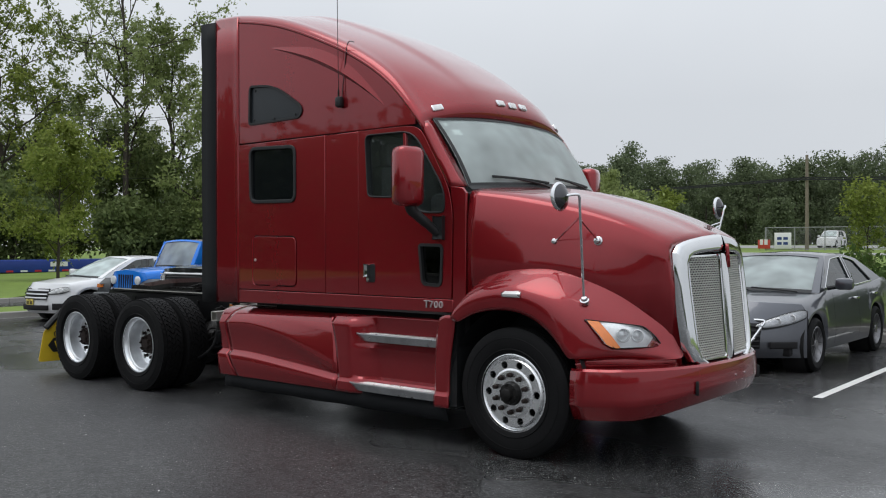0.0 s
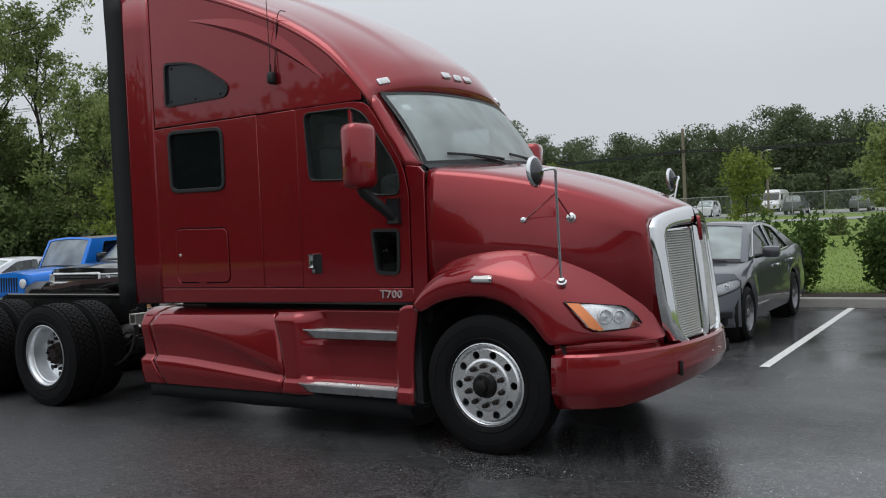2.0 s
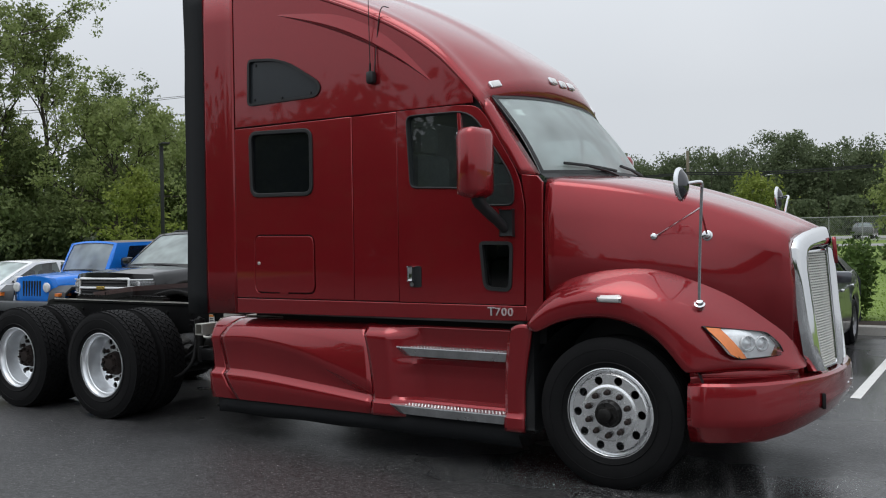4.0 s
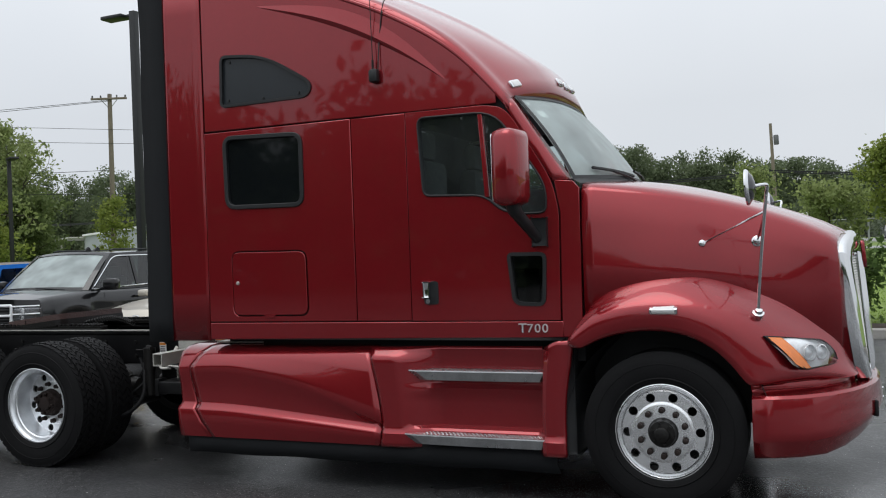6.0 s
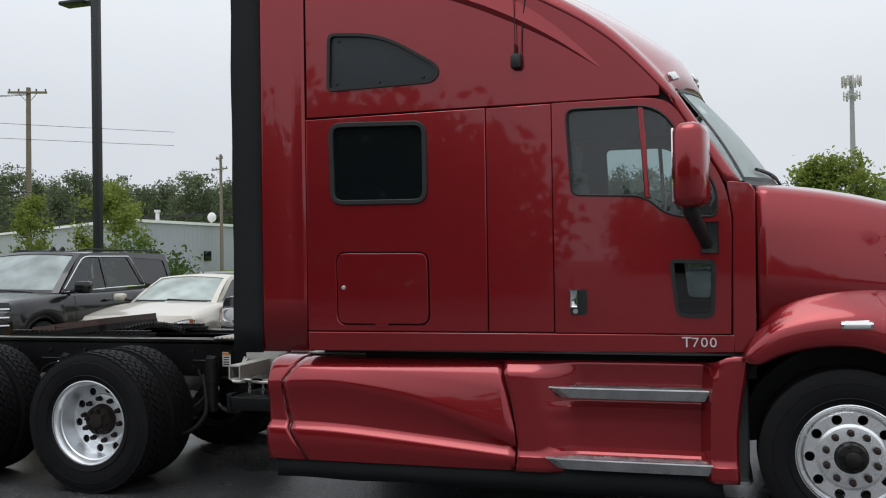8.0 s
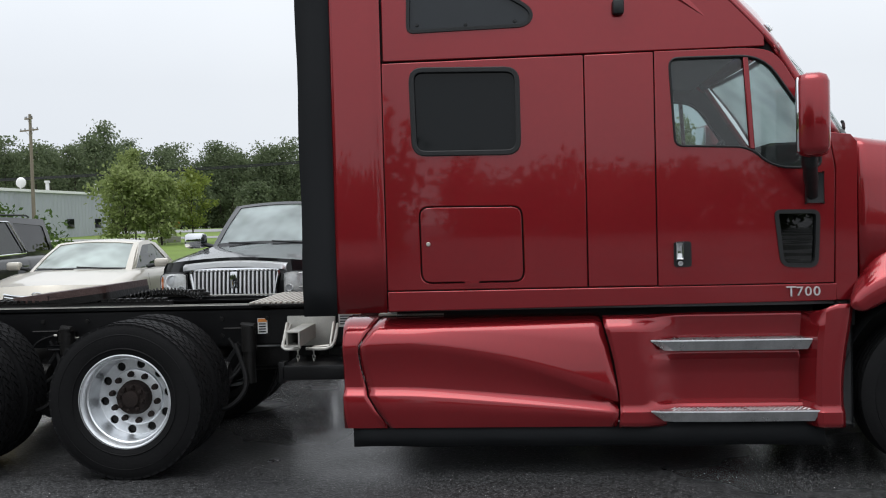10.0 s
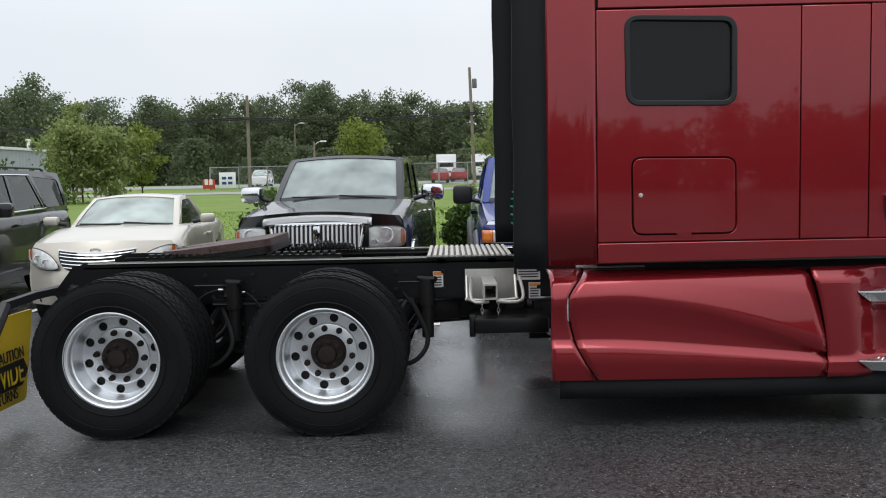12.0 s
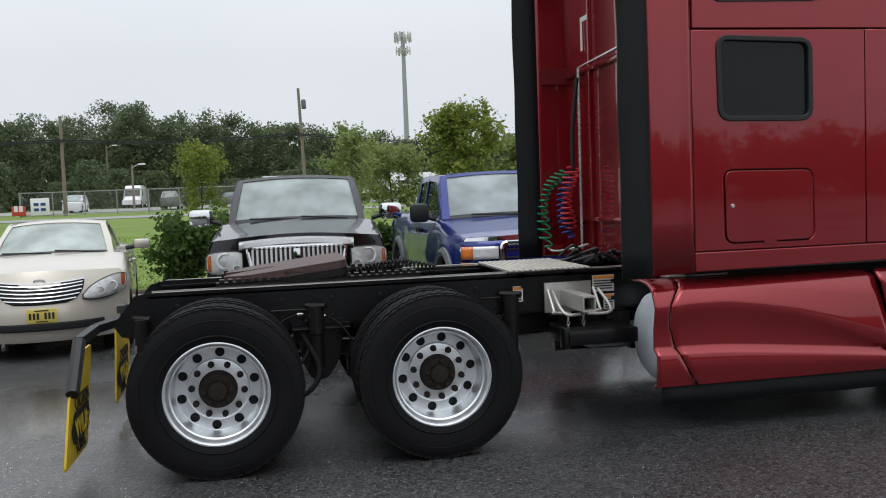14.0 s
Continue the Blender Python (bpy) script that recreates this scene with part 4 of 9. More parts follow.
for xw in (-5.02, -6.34):
    bm = nb()
    tube(bm, [(xw, -1.0, WZ), (xw, -0.35, WZ), (xw, -0.2, WZ), (xw, 0.2, WZ), (xw, 0.35, WZ), (xw, 1.0, WZ)], [0.075, 0.08, 0.2, 0.2, 0.08, 0.075], 16)
    part("drive_axle", bm, GREASE, truck)
    for sg in (-1, 1):
        bm = nb()
        lathe(bm, [(0.0, 0.0), (0.11, 0.0), (0.13, 0.03), (0.13, 0.14), (0.11, 0.19), (0.0, 0.19)], (xw - 0.24, sg * 0.38, 0.56), 20, axis="z")
        part("air_spring", bm, RUBBER, truck, "black rubber air spring")
        bm = nb()
        box(bm, xw - 0.5, xw + 0.35, sg * 0.33, sg * 0.43, 0.42, 0.54, 0.02)
        tube(bm, [(xw + 0.35, sg * 0.38, 0.48), (xw + 0.55, sg * 0.42, 0.75)], 0.05, 10)
        part("trailing_arm", bm, FRAMEB, truck)
        bm = nb()
        tube(bm, [(xw + 0.62, sg * 0.52, 0.5), (xw + 0.62, sg * 0.52, 0.72)], 0.042, 12)
        tube(bm, [(xw + 0.62, sg * 0.52, 0.72), (xw + 0.62, sg * 0.52, 0.9)], 0.052, 12)
        tube(bm, [(xw + 0.56, sg * 0.47, 0.9), (xw + 0.68, sg * 0.56, 0.9)], 0.02, 8)
        part("shock_absorber", bm, GREASE, truck)
        bm = nb()
        lathe(bm, [(0, 0), (0.075, 0.0), (0.085, 0.02), (0.085, 0.09), (0.1, 0.1), (0.1, 0.115), (0.085, 0.125), (0.075, 0.2), (0, 0.205)], (xw + 0.26, sg * 0.46, 0.56), 18, axis="x")
        part("brake_chamber", bm, GREASE, truck)
        bm = nb()
        tube(bm, spline([(xw + 0.5, sg * 0.45, 0.76), (xw + 0.62, sg * 0.62, 0.5), (xw + 0.5, sg * 0.72, 0.36), (xw + 0.3, sg * 0.66, 0.42), (xw + 0.3, sg * 0.5, 0.6)], 6), 0.017, 8)
        tube(bm, spline([(xw + 0.45, sg * 0.44, 0.8), (xw + 0.56, sg * 0.52, 0.62), (xw + 0.42, sg * 0.62, 0.5), (xw + 0.34, sg * 0.52, 0.64)], 6), 0.012, 8)
        part("brake_hose", bm, RUBBER, truck, "looped black brake hose")
# suspension hanger, air valve and pipes on the rails between the drive axles
for sg in (-1, 1):
    bm = nb()
    plate(bm, [rounded([(-5.86, 0.80, 0.02), (-5.52, 0.80, 0.02), (-5.58, 0.52, 0.04), (-5.66, 0.40, 0.05), (-5.76, 0.40, 0.05), (-5.82, 0.52, 0.04)])], side3(sg * 0.455), Vector((0, -sg * 0.03, 0)))
    box(bm, -5.88, -5.50, sg * 0.434, sg * 0.50, 0.745, 0.775, 0.006)
    hanger = part("spring_hanger", bm, FRAMEB, truck)
    for xb, zb_ in ((-5.80, 0.72), (-5.58, 0.72), (-5.69, 0.60), (-5.71, 0.46)):
        bm = nb()
        lathe(bm, [(0.02, 0), (0.02, sg * 0.014), (0.01, sg * 0.018), (0, sg * 0.018)], (xb, sg * 0.455, zb_), 6)
        part("bolt", bm, GREASE, hanger)
    bm = nb()
    box(bm, -5.80, -5.70, sg * 0.44, sg * 0.50, 0.80, 0.87, 0.01)
    lathe(bm, [(0.028, 0), (0.03, sg * 0.02), (0.022, sg * 0.05), (0, sg * 0.05)], (-5.75, sg * 0.50, 0.835), 12)
    valve = part("air_valve", bm, GREASE, truck, "small air valve on the frame rail")
    for dx, dz in ((-0.062, 0.01), (0.062, -0.01)):
        bm = nb()
        tube(bm, [(-5.75 + dx * 0.6, sg * 0.47, 0.835 + dz), (-5.75 + dx * 1.5, sg * 0.47, 0.835 + dz)], 0.009, 6)
        part("brass_fitting", bm, GALV, valve, "pale metal fitting")
    bm = nb()
    tube(bm, spline([(-5.84, sg * 0.47, 0.845), (-5.95, sg * 0.50, 0.80), (-6.02, sg * 0.52, 0.68), (-5.98, sg * 0.54, 0.58)], 6), 0.008, 6)
    tube(bm, spline([(-5.66, sg * 0.47, 0.825), (-5.58, sg * 0.53, 0.78), (-5.50, sg * 0.56, 0.66), (-5.53, sg * 0.55, 0.55)], 6), 0.008, 6)
    part("air_line", bm, RUBBER, truck, "thin black air line")
    for xa, xb in ((-6.01, -5.78), (-4.6, -4.4)):
        bm = nb()
        tube(bm, [(xa, sg * 0.455, 0.873), (xb, sg * 0.455, 0.873)], 0.006, 6)
        part("steel_pipe", bm, GREASE, truck)
    bm = nb()
    tube(bm, [(-6.81, sg * 0.52, 0.5), (-6.81, sg * 0.52, 0.72)], 0.04, 12)
    tube(bm, [(-6.81, sg * 0.52, 0.72), (-6.81, sg * 0.52, 0.88)], 0.05, 12)
    tube(bm, [(-6.87, sg * 0.43, 0.88), (-6.75, sg * 0.56, 0.88)], 0.02, 8)
    part("shock_absorber", bm, GREASE, truck)
bm = nb()
tube(bm, [(-4.7, 0, 0.55), (-3.0, 0, 0.66), (-1.0, 0, 0.75)], 0.06, 12)
part("drive_shaft", bm, GREASE, truck)
# gearbox, engine and small boxes between the rails
random.seed(4)
for i in range(22):
    x = random.uniform(-4.4, -0.9)
    y = random.uniform(-0.42, 0.42)
    q = random.uniform(0.05, 0.16)
    bm = nb()
    box(bm, x - q, x + q, y - q * 0.6, y + q * 0.6, 0.5 + random.uniform(0, 0.1), 0.72, 0.015)
    part("valve_box", bm, GREASE, truck)
bm = nb()
box(bm, -0.9, 0.9, -0.36, 0.36, 0.45, 1.2, 0.05)
part("engine", bm, GREASE, truck)
bm = nb()
tube(bm, [(0, -1.0, WZ - 0.02), (0, 1.0, WZ - 0.02)], 0.06, 12)
part("steer_axle", bm, GREASE, truck)
# fuel tanks behind the skirts
for sg in (-1, 1):
    bm = nb()
    lathe(bm, [(0.0, -3.52), (0.12, -3.515), (0.24, -3.49), (0.29, -3.45), (0.305, -3.40), (0.305, -2.1), (0.0, -2.08)], (0, sg * 0.70, 0.575), 40, axis="x")
    part("fuel_tank", bm, mat("brushed_tank_end" + ("" if sg < 0 else "_far"), (0.78, 0.83, 0.88), 0.4, 0.25, var=0.06, scale=5), truck, "silver cylindrical fuel tank with rounded end")
    for xs in (-3.1, -2.5):
        bm = nb()
        box(bm, xs - 0.04, xs + 0.04, sg * 0.43, sg * 0.6, 0.28, 0.9, 0.01)
        part("tank_bracket", bm, FRAMEB, truck)
# deck plate behind the cab
bm = nb()
box(bm, -4.40, -3.82, -0.5, 0.42, 1.03, 1.045, 0.004)
deck = part("deck_plate", bm, GREASE, truck, "worn pale slatted deck plate behind the cab")
SLATM = mat("worn_pale_slat", (0.5, 0.48, 0.43), 0.55, 0.2, var=0.25, scale=7, fine=0.2)
bm = nb()
box(bm, 0, 0.024, -0.5, 0.42, 0.0, 0.014, 0.003)
slat = part("slat", bm, SLATM, deck)
slat.matrix_basis = pose(-4.395, 0, 1.045)
for i in range(1, 15):
    share(slat, pose(-4.395 + 0.0395 * i, 0, 1.045), deck)
bm = nb()
for x in (-4.3, -3.95):
    box(bm, x - 0.03, x + 0.03, -0.43, 0.4, 0.99, 1.032, 0.004)
part("deck_support", bm, FRAMEB, truck)
# mounting bracket with a square tube and loops of rod
bm = nb()
box(bm, -4.14, -3.80, -0.465, -0.44, 0.745, 0.955, 0.004)
br = part("tool_bracket", bm, GALV, truck, "galvanised bracket plate bolted to the frame")
bm = nb()
plate(bm, [rounded([(-4.03, 0.80), (-3.94, 0.80), (-3.94, 0.90), (-4.03, 0.90)]), [(-4.02, 0.81), (-3.95, 0.81), (-3.95, 0.89), (-4.02, 0.89)]], side3(-0.92), Vector((0, 0.47, 0)))
part("square_tube", bm, GALV, br)
for xo in (-4.13, -3.80):
    bm = nb()
    tube(bm, spline([(xo, -0.5, 0.91), (xo, -0.62, 0.78), (xo, -0.62, 0.765), (xo + 0.12 * (1 if xo < -4 else -1), -0.62, 0.755)], 4), 0.011, 8)
    tube(bm, spline([(xo + 0.03, -0.52, 0.90), (xo + 0.03, -0.75, 0.775), (xo + 0.14 * (1 if xo < -4 else -1), -0.75, 0.765)], 4), 0.011, 8)
    part("rod_hook", bm, GALV, br)
for xo in (-4.03, -3.92):
    bm = nb()
    for i in range(5):
        a = pose(xo, -0.62, 0.745 - i * 0.028, 0, 0, 90 * (i % 2))
        tube(bm, [a @ Vector((0.009 * math.cos(q), 0, 0.018 * math.sin(q))) for q in [2 * math.pi * s / 10 for s in range(11)]], 0.003, 5)
    part("chain", bm, GALV, br)
bm = nb()
box(bm, -4.1, -3.6, -0.8, -0.35, 0.56, 0.66, 0.01)
box(bm, -4.12, -4.08, -0.8, -0.7, 0.54, 0.68, 0.004)
part("battery_tray", bm, FRAMEB, truck)
# decals on the frame
for x0, x1, z0, z1 in ((-4.36, -4.29, 0.83, 0.94), (-3.78, -3.62, 0.87, 0.985), (-3.70, -3.62, 0.74, 0.85)):
    bm = nb()
    box(bm, x0, x1, -0.437, -0.434, z0, z1)
    d = part("warning_decal", bm, DECAL, truck, "white warning decal with orange head")
    bm = nb()
    box(bm, x0 + 0.004, x1 - 0.004, -0.4395, -0.437, z1 - 0.026, z1 - 0.004)
    part("decal_head", bm, ORANGE, d)
    bm = nb()
    for i in range(4):
        zz = z1 - 0.036 - i * 0.018
        if zz - 0.008 > z0:
            box(bm, x0 + 0.01, x1 - 0.012, -0.4395, -0.437, zz - 0.008, zz)
    part("decal_print", bm, TEXTB, d)
# fifth wheel, tilted back
bm = nb()
ol = rounded([(-0.42, 0.44, 0.15), (0.36, 0.46, 0.12), (0.36, -0.46, 0.12), (-0.42, -0.44, 0.15), (-0.62, -0.16, 0.06), (-0.45, -0.05, 0.03), (-0.2, -0.03, 0.03), (-0.2, 0.03, 0.03), (-0.45, 0.05, 0.03), (-0.62, 0.16, 0.06)])
plate(bm, [ol], lambda u, v: Vector((u, v, 0)), Vector((0, 0, -0.05)))
fifth = part("fifth_wheel", bm, RUSTP, truck, "rusty greased fifth wheel plate, tilted back", angle=30)
fifth.matrix_basis = pose(-5.80, 0, 1.155, 0, -6.5, 0) @ Matrix.Diagonal((0.86, 0.95, 1, 1))
bm = nb()
plate(bm, [inset(ol, -0.006), inset(ol, 0.03)], lambda u, v: Vector((u, v, -0.05)), Vector((0, 0, -0.05)))
part("plate_skirt", bm, GREASE, fifth)
for sg in (-1, 1):
    bm = nb()
    box(bm, -0.16, 0.16, sg * 0.33, sg * 0.41, -0.16, -0.05, 0.01)
    part("saddle", bm, GREASE, fifth)
for sg in (-1, 1):
    bm = nb()
    box(bm, -6.35, -5.0, sg * 0.36, sg * 0.43, 1.047, 1.075, 0.004)
    for i in range(24):
        box(bm, -6.33 + i * 0.055, -6.30 + i * 0.055, sg * 0.36, sg * 0.43, 1.075, 1.095)
    box(bm, -5.9, -5.55, sg * 0.3, sg * 0.42, 1.05, 1.12, 0.01)
    part("slide_rail", bm, GREASE, truck, "toothed greasy slide rail")
bm = nb()
box(bm, -5.85, -5.6, -0.36, 0.36, 1.02, 1.08, 0.01)
part("slide_bridge", bm, GREASE, truck)
bm = nb()
tube(bm, spline([(-5.5, -0.25, 1.1), (-5.62, -0.38, 1.09), (-5.85, -0.36, 1.1), (-5.6, -0.34, 1.075)], 6), 0.008, 6)
part("release_handle", bm, GALV, truck)
bm = nb()
pts = []
for i in range(150):
    a = i * 2 * math.pi / 7
    s = i / 149
    c = Vector((lerp(-5.42, -4.85, s), -0.2 + 0.05 * math.sin(s * 3), 1.075 + 0.05 * math.sin(s * 3.1)))
    pts.append(c + Vector((0, 0.024 * math.cos(a), 0.024 * math.sin(a))))
tube(bm, pts, 0.006, 5)
part("coiled_line", bm, GREASE, truck)
# mud flap hangers and flaps
FLAP = rounded([(-0.50, 0.745, 0.02), (-0.90, 0.745, 0.02), (-1.165, 0.52, 0.03), (-1.22, 0.14, 0.04), (-0.57, 0.13, 0.04)])
for sg in (-1, 1):
    bm = nb()
    path = [(-6.98, sg * 0.36, 0.86), (-7.09, sg * 0.5, 0.84), (-7.12, sg * 0.88, 0.82), (-7.12, sg * 1.15, 0.56)]
    for a, b in zip(path, path[1:]):
        tube(bm, [a, b], 0.036, 4)
    tube(bm, [path[2], path[3]], 0.04, 8)
    part("flap_hanger", bm, BLACKP, truck, "bent black flap hanger")
    bm = nb()
    plate(bm, [FLAP], lambda u, v: Vector((-7.125 - 0.09 * max(0.0, 0.745 - v) ** 1.5, u if sg < 0 else -u, v)), Vector((-0.012, 0, 0)))
    part("mud_flap", bm, YELLOW, truck, "yellow mud flap with black wide-turn warning")


def words(text, size, m, material, parent, depth=0.002, sx=1.0, name="lettering"):
    cu = bpy.data.curves.new("t", "FONT")
    cu.body, cu.size, cu.extrude, cu.align_x, cu.align_y = text, size, depth, "CENTER", "CENTER"
    o = bpy.data.objects.new("t", cu)
    scene.collection.objects.link(o)
    bpy.context.view_layer.update()
    me = bpy.data.meshes.new_from_object(o)
    bpy.data.objects.remove(o)
    me.materials.append(material)
    ob = new(name, me)
    ob.parent = parent
    ob.matrix_basis = m @ Matrix.Diagonal((sx, 1, 1, 1))
    return ob


flap_m = Matrix(((0, 0, 1, 0), (1, 0, 0, 0), (0, 1, 0, 0), (0, 0, 0, 1)))


def on_flap(y, z):
    return Matrix.Translation((-7.123 - 0.09 * max(0.0, 0.745 - z) ** 1.5 + 0.004, y, z)) @ flap_m @ Matrix.Rotation(radians(-4), 4, "X")


for fl in [o for o in truck.children if o.name.startswith("mud_flap")]:
    yc = -0.84 if fl.data.vertices[0].co.y < 0 else 0.84
    words("CAUTION", 0.105, on_flap(yc, 0.475), TEXTB, fl, sx=0.85)
    words("TURNS", 0.1, on_flap(yc, 0.205), TEXTB, fl, sx=0.85)
    bm = nb()
    sgn = lambda u, v: Vector((-7.120 - 0.09 * max(0.0, 0.745 - v) ** 1.5, yc + u, v))
    hexa = [(-0.27, 0.34), (-0.2, 0.43), (0.2, 0.43), (0.27, 0.34), (0.2, 0.25), (-0.2, 0.25)]
    plate(bm, [hexa], sgn, Vector((-0.002, 0, 0)))
    part("sign_panel", bm, TEXTB, fl, "black hexagon behind the word")
    words("WIDE", 0.2, on_flap(yc, 0.34) @ Matrix.Translation((0, 0, 0.004)), YELLOW, fl, sx=0.78)
# ---- side skirts with steps ----
EDGE = [(-3.62, 0.81), (-3.3, 0.83), (-3.08, 0.825), (-2.64, 0.74), (-2.31, 0.62), (-1.97, 0.46)]
LEDGE = [(-3.62, 0.52), (-3.15, 0.51), (-2.54, 0.46), (-1.9, 0.395)]


def skirt_row(x, sg):
    e, l = curve(EDGE, x), curve(LEDGE, x)
    e = max(e, l + 0.06)
    k = [(0.72, 0.985), (0.90, 0.985), (0.985, 0.975), (1.06, 0.94), (1.088, lerp(0.94, e, 0.3)), (1.117, lerp(0.94, e, 0.8)), (1.122, e), (1.114, lerp(e, l, 0.15)), (1.097, lerp(e, l, 0.4)), (1.088, l + 0.05), (1.09, l + 0.035), (1.135, l + 0.004), (1.14, l - 0.006), (1.135, lerp(l, 0.31, 0.5)), (1.115, 0.31), (1.06, 0.305)]
    return [Vector((x, sg * y, z)) for y, z in k]


for sg in (-1, 1):
    cut = lambda z: curve([(0.3, 0.16), (0.52, 0.03), (0.82, -0.02), (0.99, 0.10)], z)
    seam = lambda z: curve([(0.3, 0.05), (0.45, 0.06), (0.7, 0.03), (0.95, -0.03)], z)
    bm = nb()
    rows = []
    for i in range(7):
        t = i / 6
        r = skirt_row(lerp(-3.62, -3.5, t), sg)
        for p in r:
            p.x += t * cut(p.z)
        rows.append(r)
    grid(bm, rows)
    rear = part("skirt_tail", bm, RED, truck, angle=55)
    solid(rear, 0.015)
    bm = nb()
    rows = []
    for i in range(31):
        t = i / 30
        r = skirt_row(lerp(-3.488, -1.985, t), sg)
        for p in r:
            p.x += (1 - t) ** 3 * cut(p.z) + t ** 3 * seam(p.z)
        rows.append(r)
    grid(bm, rows)
    solid(part("side_skirt", bm, RED, truck, "sculpted red side skirt over the tank", angle=55), 0.015)
    # stepped front part
    bm = nb()
    rows = []
    zs = [0.985, 0.96, 0.94, 0.92, 0.9, 0.875, 0.85, 0.835, 0.82, 0.8, 0.775, 0.76, 0.745, 0.73, 0.7, 0.65, 0.6, 0.55, 0.5, 0.47, 0.45, 0.435, 0.42, 0.40, 0.37, 0.34, 0.31]
    def sm(a, b, v):
        t = min(1, max(0, (v - a) / (b - a)))
        return t * t * (3 - 2 * t)
    for i in range(49):
        x = lerp(-1.975, -0.575, i / 48)
        r = []
        for z in zs:
            rx = sm(-1.82, -1.52, x) * (1 - sm(-0.80, -0.765, x))
            rec = sm(0.43, 0.45, z)
            y = 1.115 - 0.125 * rx * rec - 0.05 * rx * (1 - rec)
            y += 0.018 * rx * math.exp(-((z - 0.70) / 0.018) ** 2)
            y += 0.055 * sm(-0.80, -0.72, x) * (1 - 0.3 * sm(-0.62, -0.57, x))
            y += 0.02 * (1 - sm(0.40, 0.43, z)) * (1 - rx) - 0.06 * sm(0.9, 0.985, z) * (1 - sm(-0.8, -0.7, x)) * (1 - rx)
            l = curve(LEDGE, x)
            t = i / 48
            arch = curve([(0.3, -0.03), (0.56, -0.035), (0.8, -0.01), (0.985, 0.03)], z)
            r.append(Vector((x + (1 - t) ** 4 * seam(z) + t ** 6 * arch, sg * y, z + sm(-0.8, -0.65, x) * 0.055 * sm(0.85, 0.985, z))))
        rows.append(r)
    grid(bm, rows)
    st = part("step_fairing", bm, RED, truck, "red fairing with two recessed steps", angle=30)
    solid(st, 0.02)
    bm = nb()
    box(bm, -0.62, -0.55, sg * 0.6, sg * 1.12, 0.32, 1.03, 0.02)
    part("fairing_return", bm, BLACKP, truck)
    for z, yo, x0, x1 in ((0.832, 1.10, -1.72, -0.765), (0.412, 1.165, -1.735, -0.75)):
        bm = nb()
        loop = [(x0, yo - 0.015), (x0 + 0.06, yo + 0.006), (-1.3, yo + 0.014), (x1, yo + 0.008), (x1, yo - 0.11), (x0 + 0.2, yo - 0.11)]
        lo = [(lerp(a, -1.25, 0.06) + (0.05 if a < -1.6 else 0), b - 0.01) for a, b in loop]
        top = [bm.verts.new((a, sg * b, z)) for a, b in loop]
        rim = [bm.verts.new((a, sg * (b + 0.002), z - 0.008)) for a, b in loop]
        bot = [bm.verts.new((a, sg * b, z - 0.066)) for a, b in lo]
        ring(bm, top)
        ring(bm, bot)
        n = len(loop)
        for i in range(n):
            ring(bm, [top[i], top[(i + 1) % n], rim[(i + 1) % n], rim[i]])
            ring(bm, [rim[i], rim[(i + 1) % n], bot[(i + 1) % n], bot[i]])
        step = part("step", bm, STEPM, st, "polished aluminium step with diamond tread", angle=20)
        bm = nb()
        for a in range(int((x1 - x0 - 0.15) / 0.028)):
            for b in range(4):
                cx, cy = x0 + 0.14 + a * 0.028 + (0.014 if b % 2 else 0), yo - 0.014 - b * 0.024
                q = 0.009
                v = [bm.verts.new((cx + dx * q * 1.2, sg * (cy + dy * q * 0.8), z + 0.0005)) for dx, dy in ((-1, 0), (0, -1), (1, 0), (0, 1))]
                t = bm.verts.new((cx, sg * cy, z + 0.006))
                for i in range(4):
                    bm.faces.new((v[i], v[(i + 1) % 4], t))
        part("tread_studs", bm, STEPM, step)
    # black rubber air dam below
    bm = nb()
    rows = []
    for i in range(25):
        x = lerp(-3.57, -0.70, i / 24)
        rows.append([(x, sg * 1.095, 0.33), (x, sg * (1.09 + 0.004 * math.sin(i * 1.7)), 0.25), (x + (0.02 if i == 24 else 0), sg * 1.085, 0.185 + 0.004 * math.sin(i))])
    grid(bm, rows)
    solid(part("air_dam", bm, RUBFLAP, truck, "black rubber skirt edge"), 0.012)
    # near-black sheet added behind the skirt seams as their shade
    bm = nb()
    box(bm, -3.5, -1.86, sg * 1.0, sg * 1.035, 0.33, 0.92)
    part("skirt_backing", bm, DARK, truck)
    # shade of the gap between cab and skirt, added as a near-black block
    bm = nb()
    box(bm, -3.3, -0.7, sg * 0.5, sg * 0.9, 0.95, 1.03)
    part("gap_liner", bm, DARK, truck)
    # silver heat shield glimpsed above the skirt tail
    bm = nb()
    box(bm, -3.42, -3.0, sg * 0.78, sg * 0.9, 0.99, 1.0, 0.003)
    part("tank_strap", bm, GALV, truck)

# ---- front end ----
def gpt(y, z, off=0.0):
    return Vector((gx(y, z) + off, y, z))


def half_outline(s):
    return [(s * 0.0, 1.672), (s * 0.3, 1.652), (s * 0.5, 1.616), (s * 0.64, 1.572), (s * 0.604, 1.3), (s * 0.598, 1.0), (s * 0.592, 0.70), (s * 0.25, 0.68), (0.0, 0.67)]


def mesh_outline(s):
    return rounded([(s * 0.05, 1.515, 0.03), (s * 0.475, 1.505, 0.06), (s * 0.478, 1.3, 0.1), (s * 0.455, 0.755, 0.04), (s * 0.05, 0.75, 0.03)])


MESHM = mat("grille_mesh_metal", (0.68, 0.68, 0.65), 0.34, 0.8, var=0.1)
BOWL = mat("lamp_reflector_bowl", (0.82, 0.83, 0.84), 0.25, 0.35, var=0.15, scale=30)
MIRB = mat("mirror_back", (0.1, 0.1, 0.105), 0.12, 1.0, var=0.1)
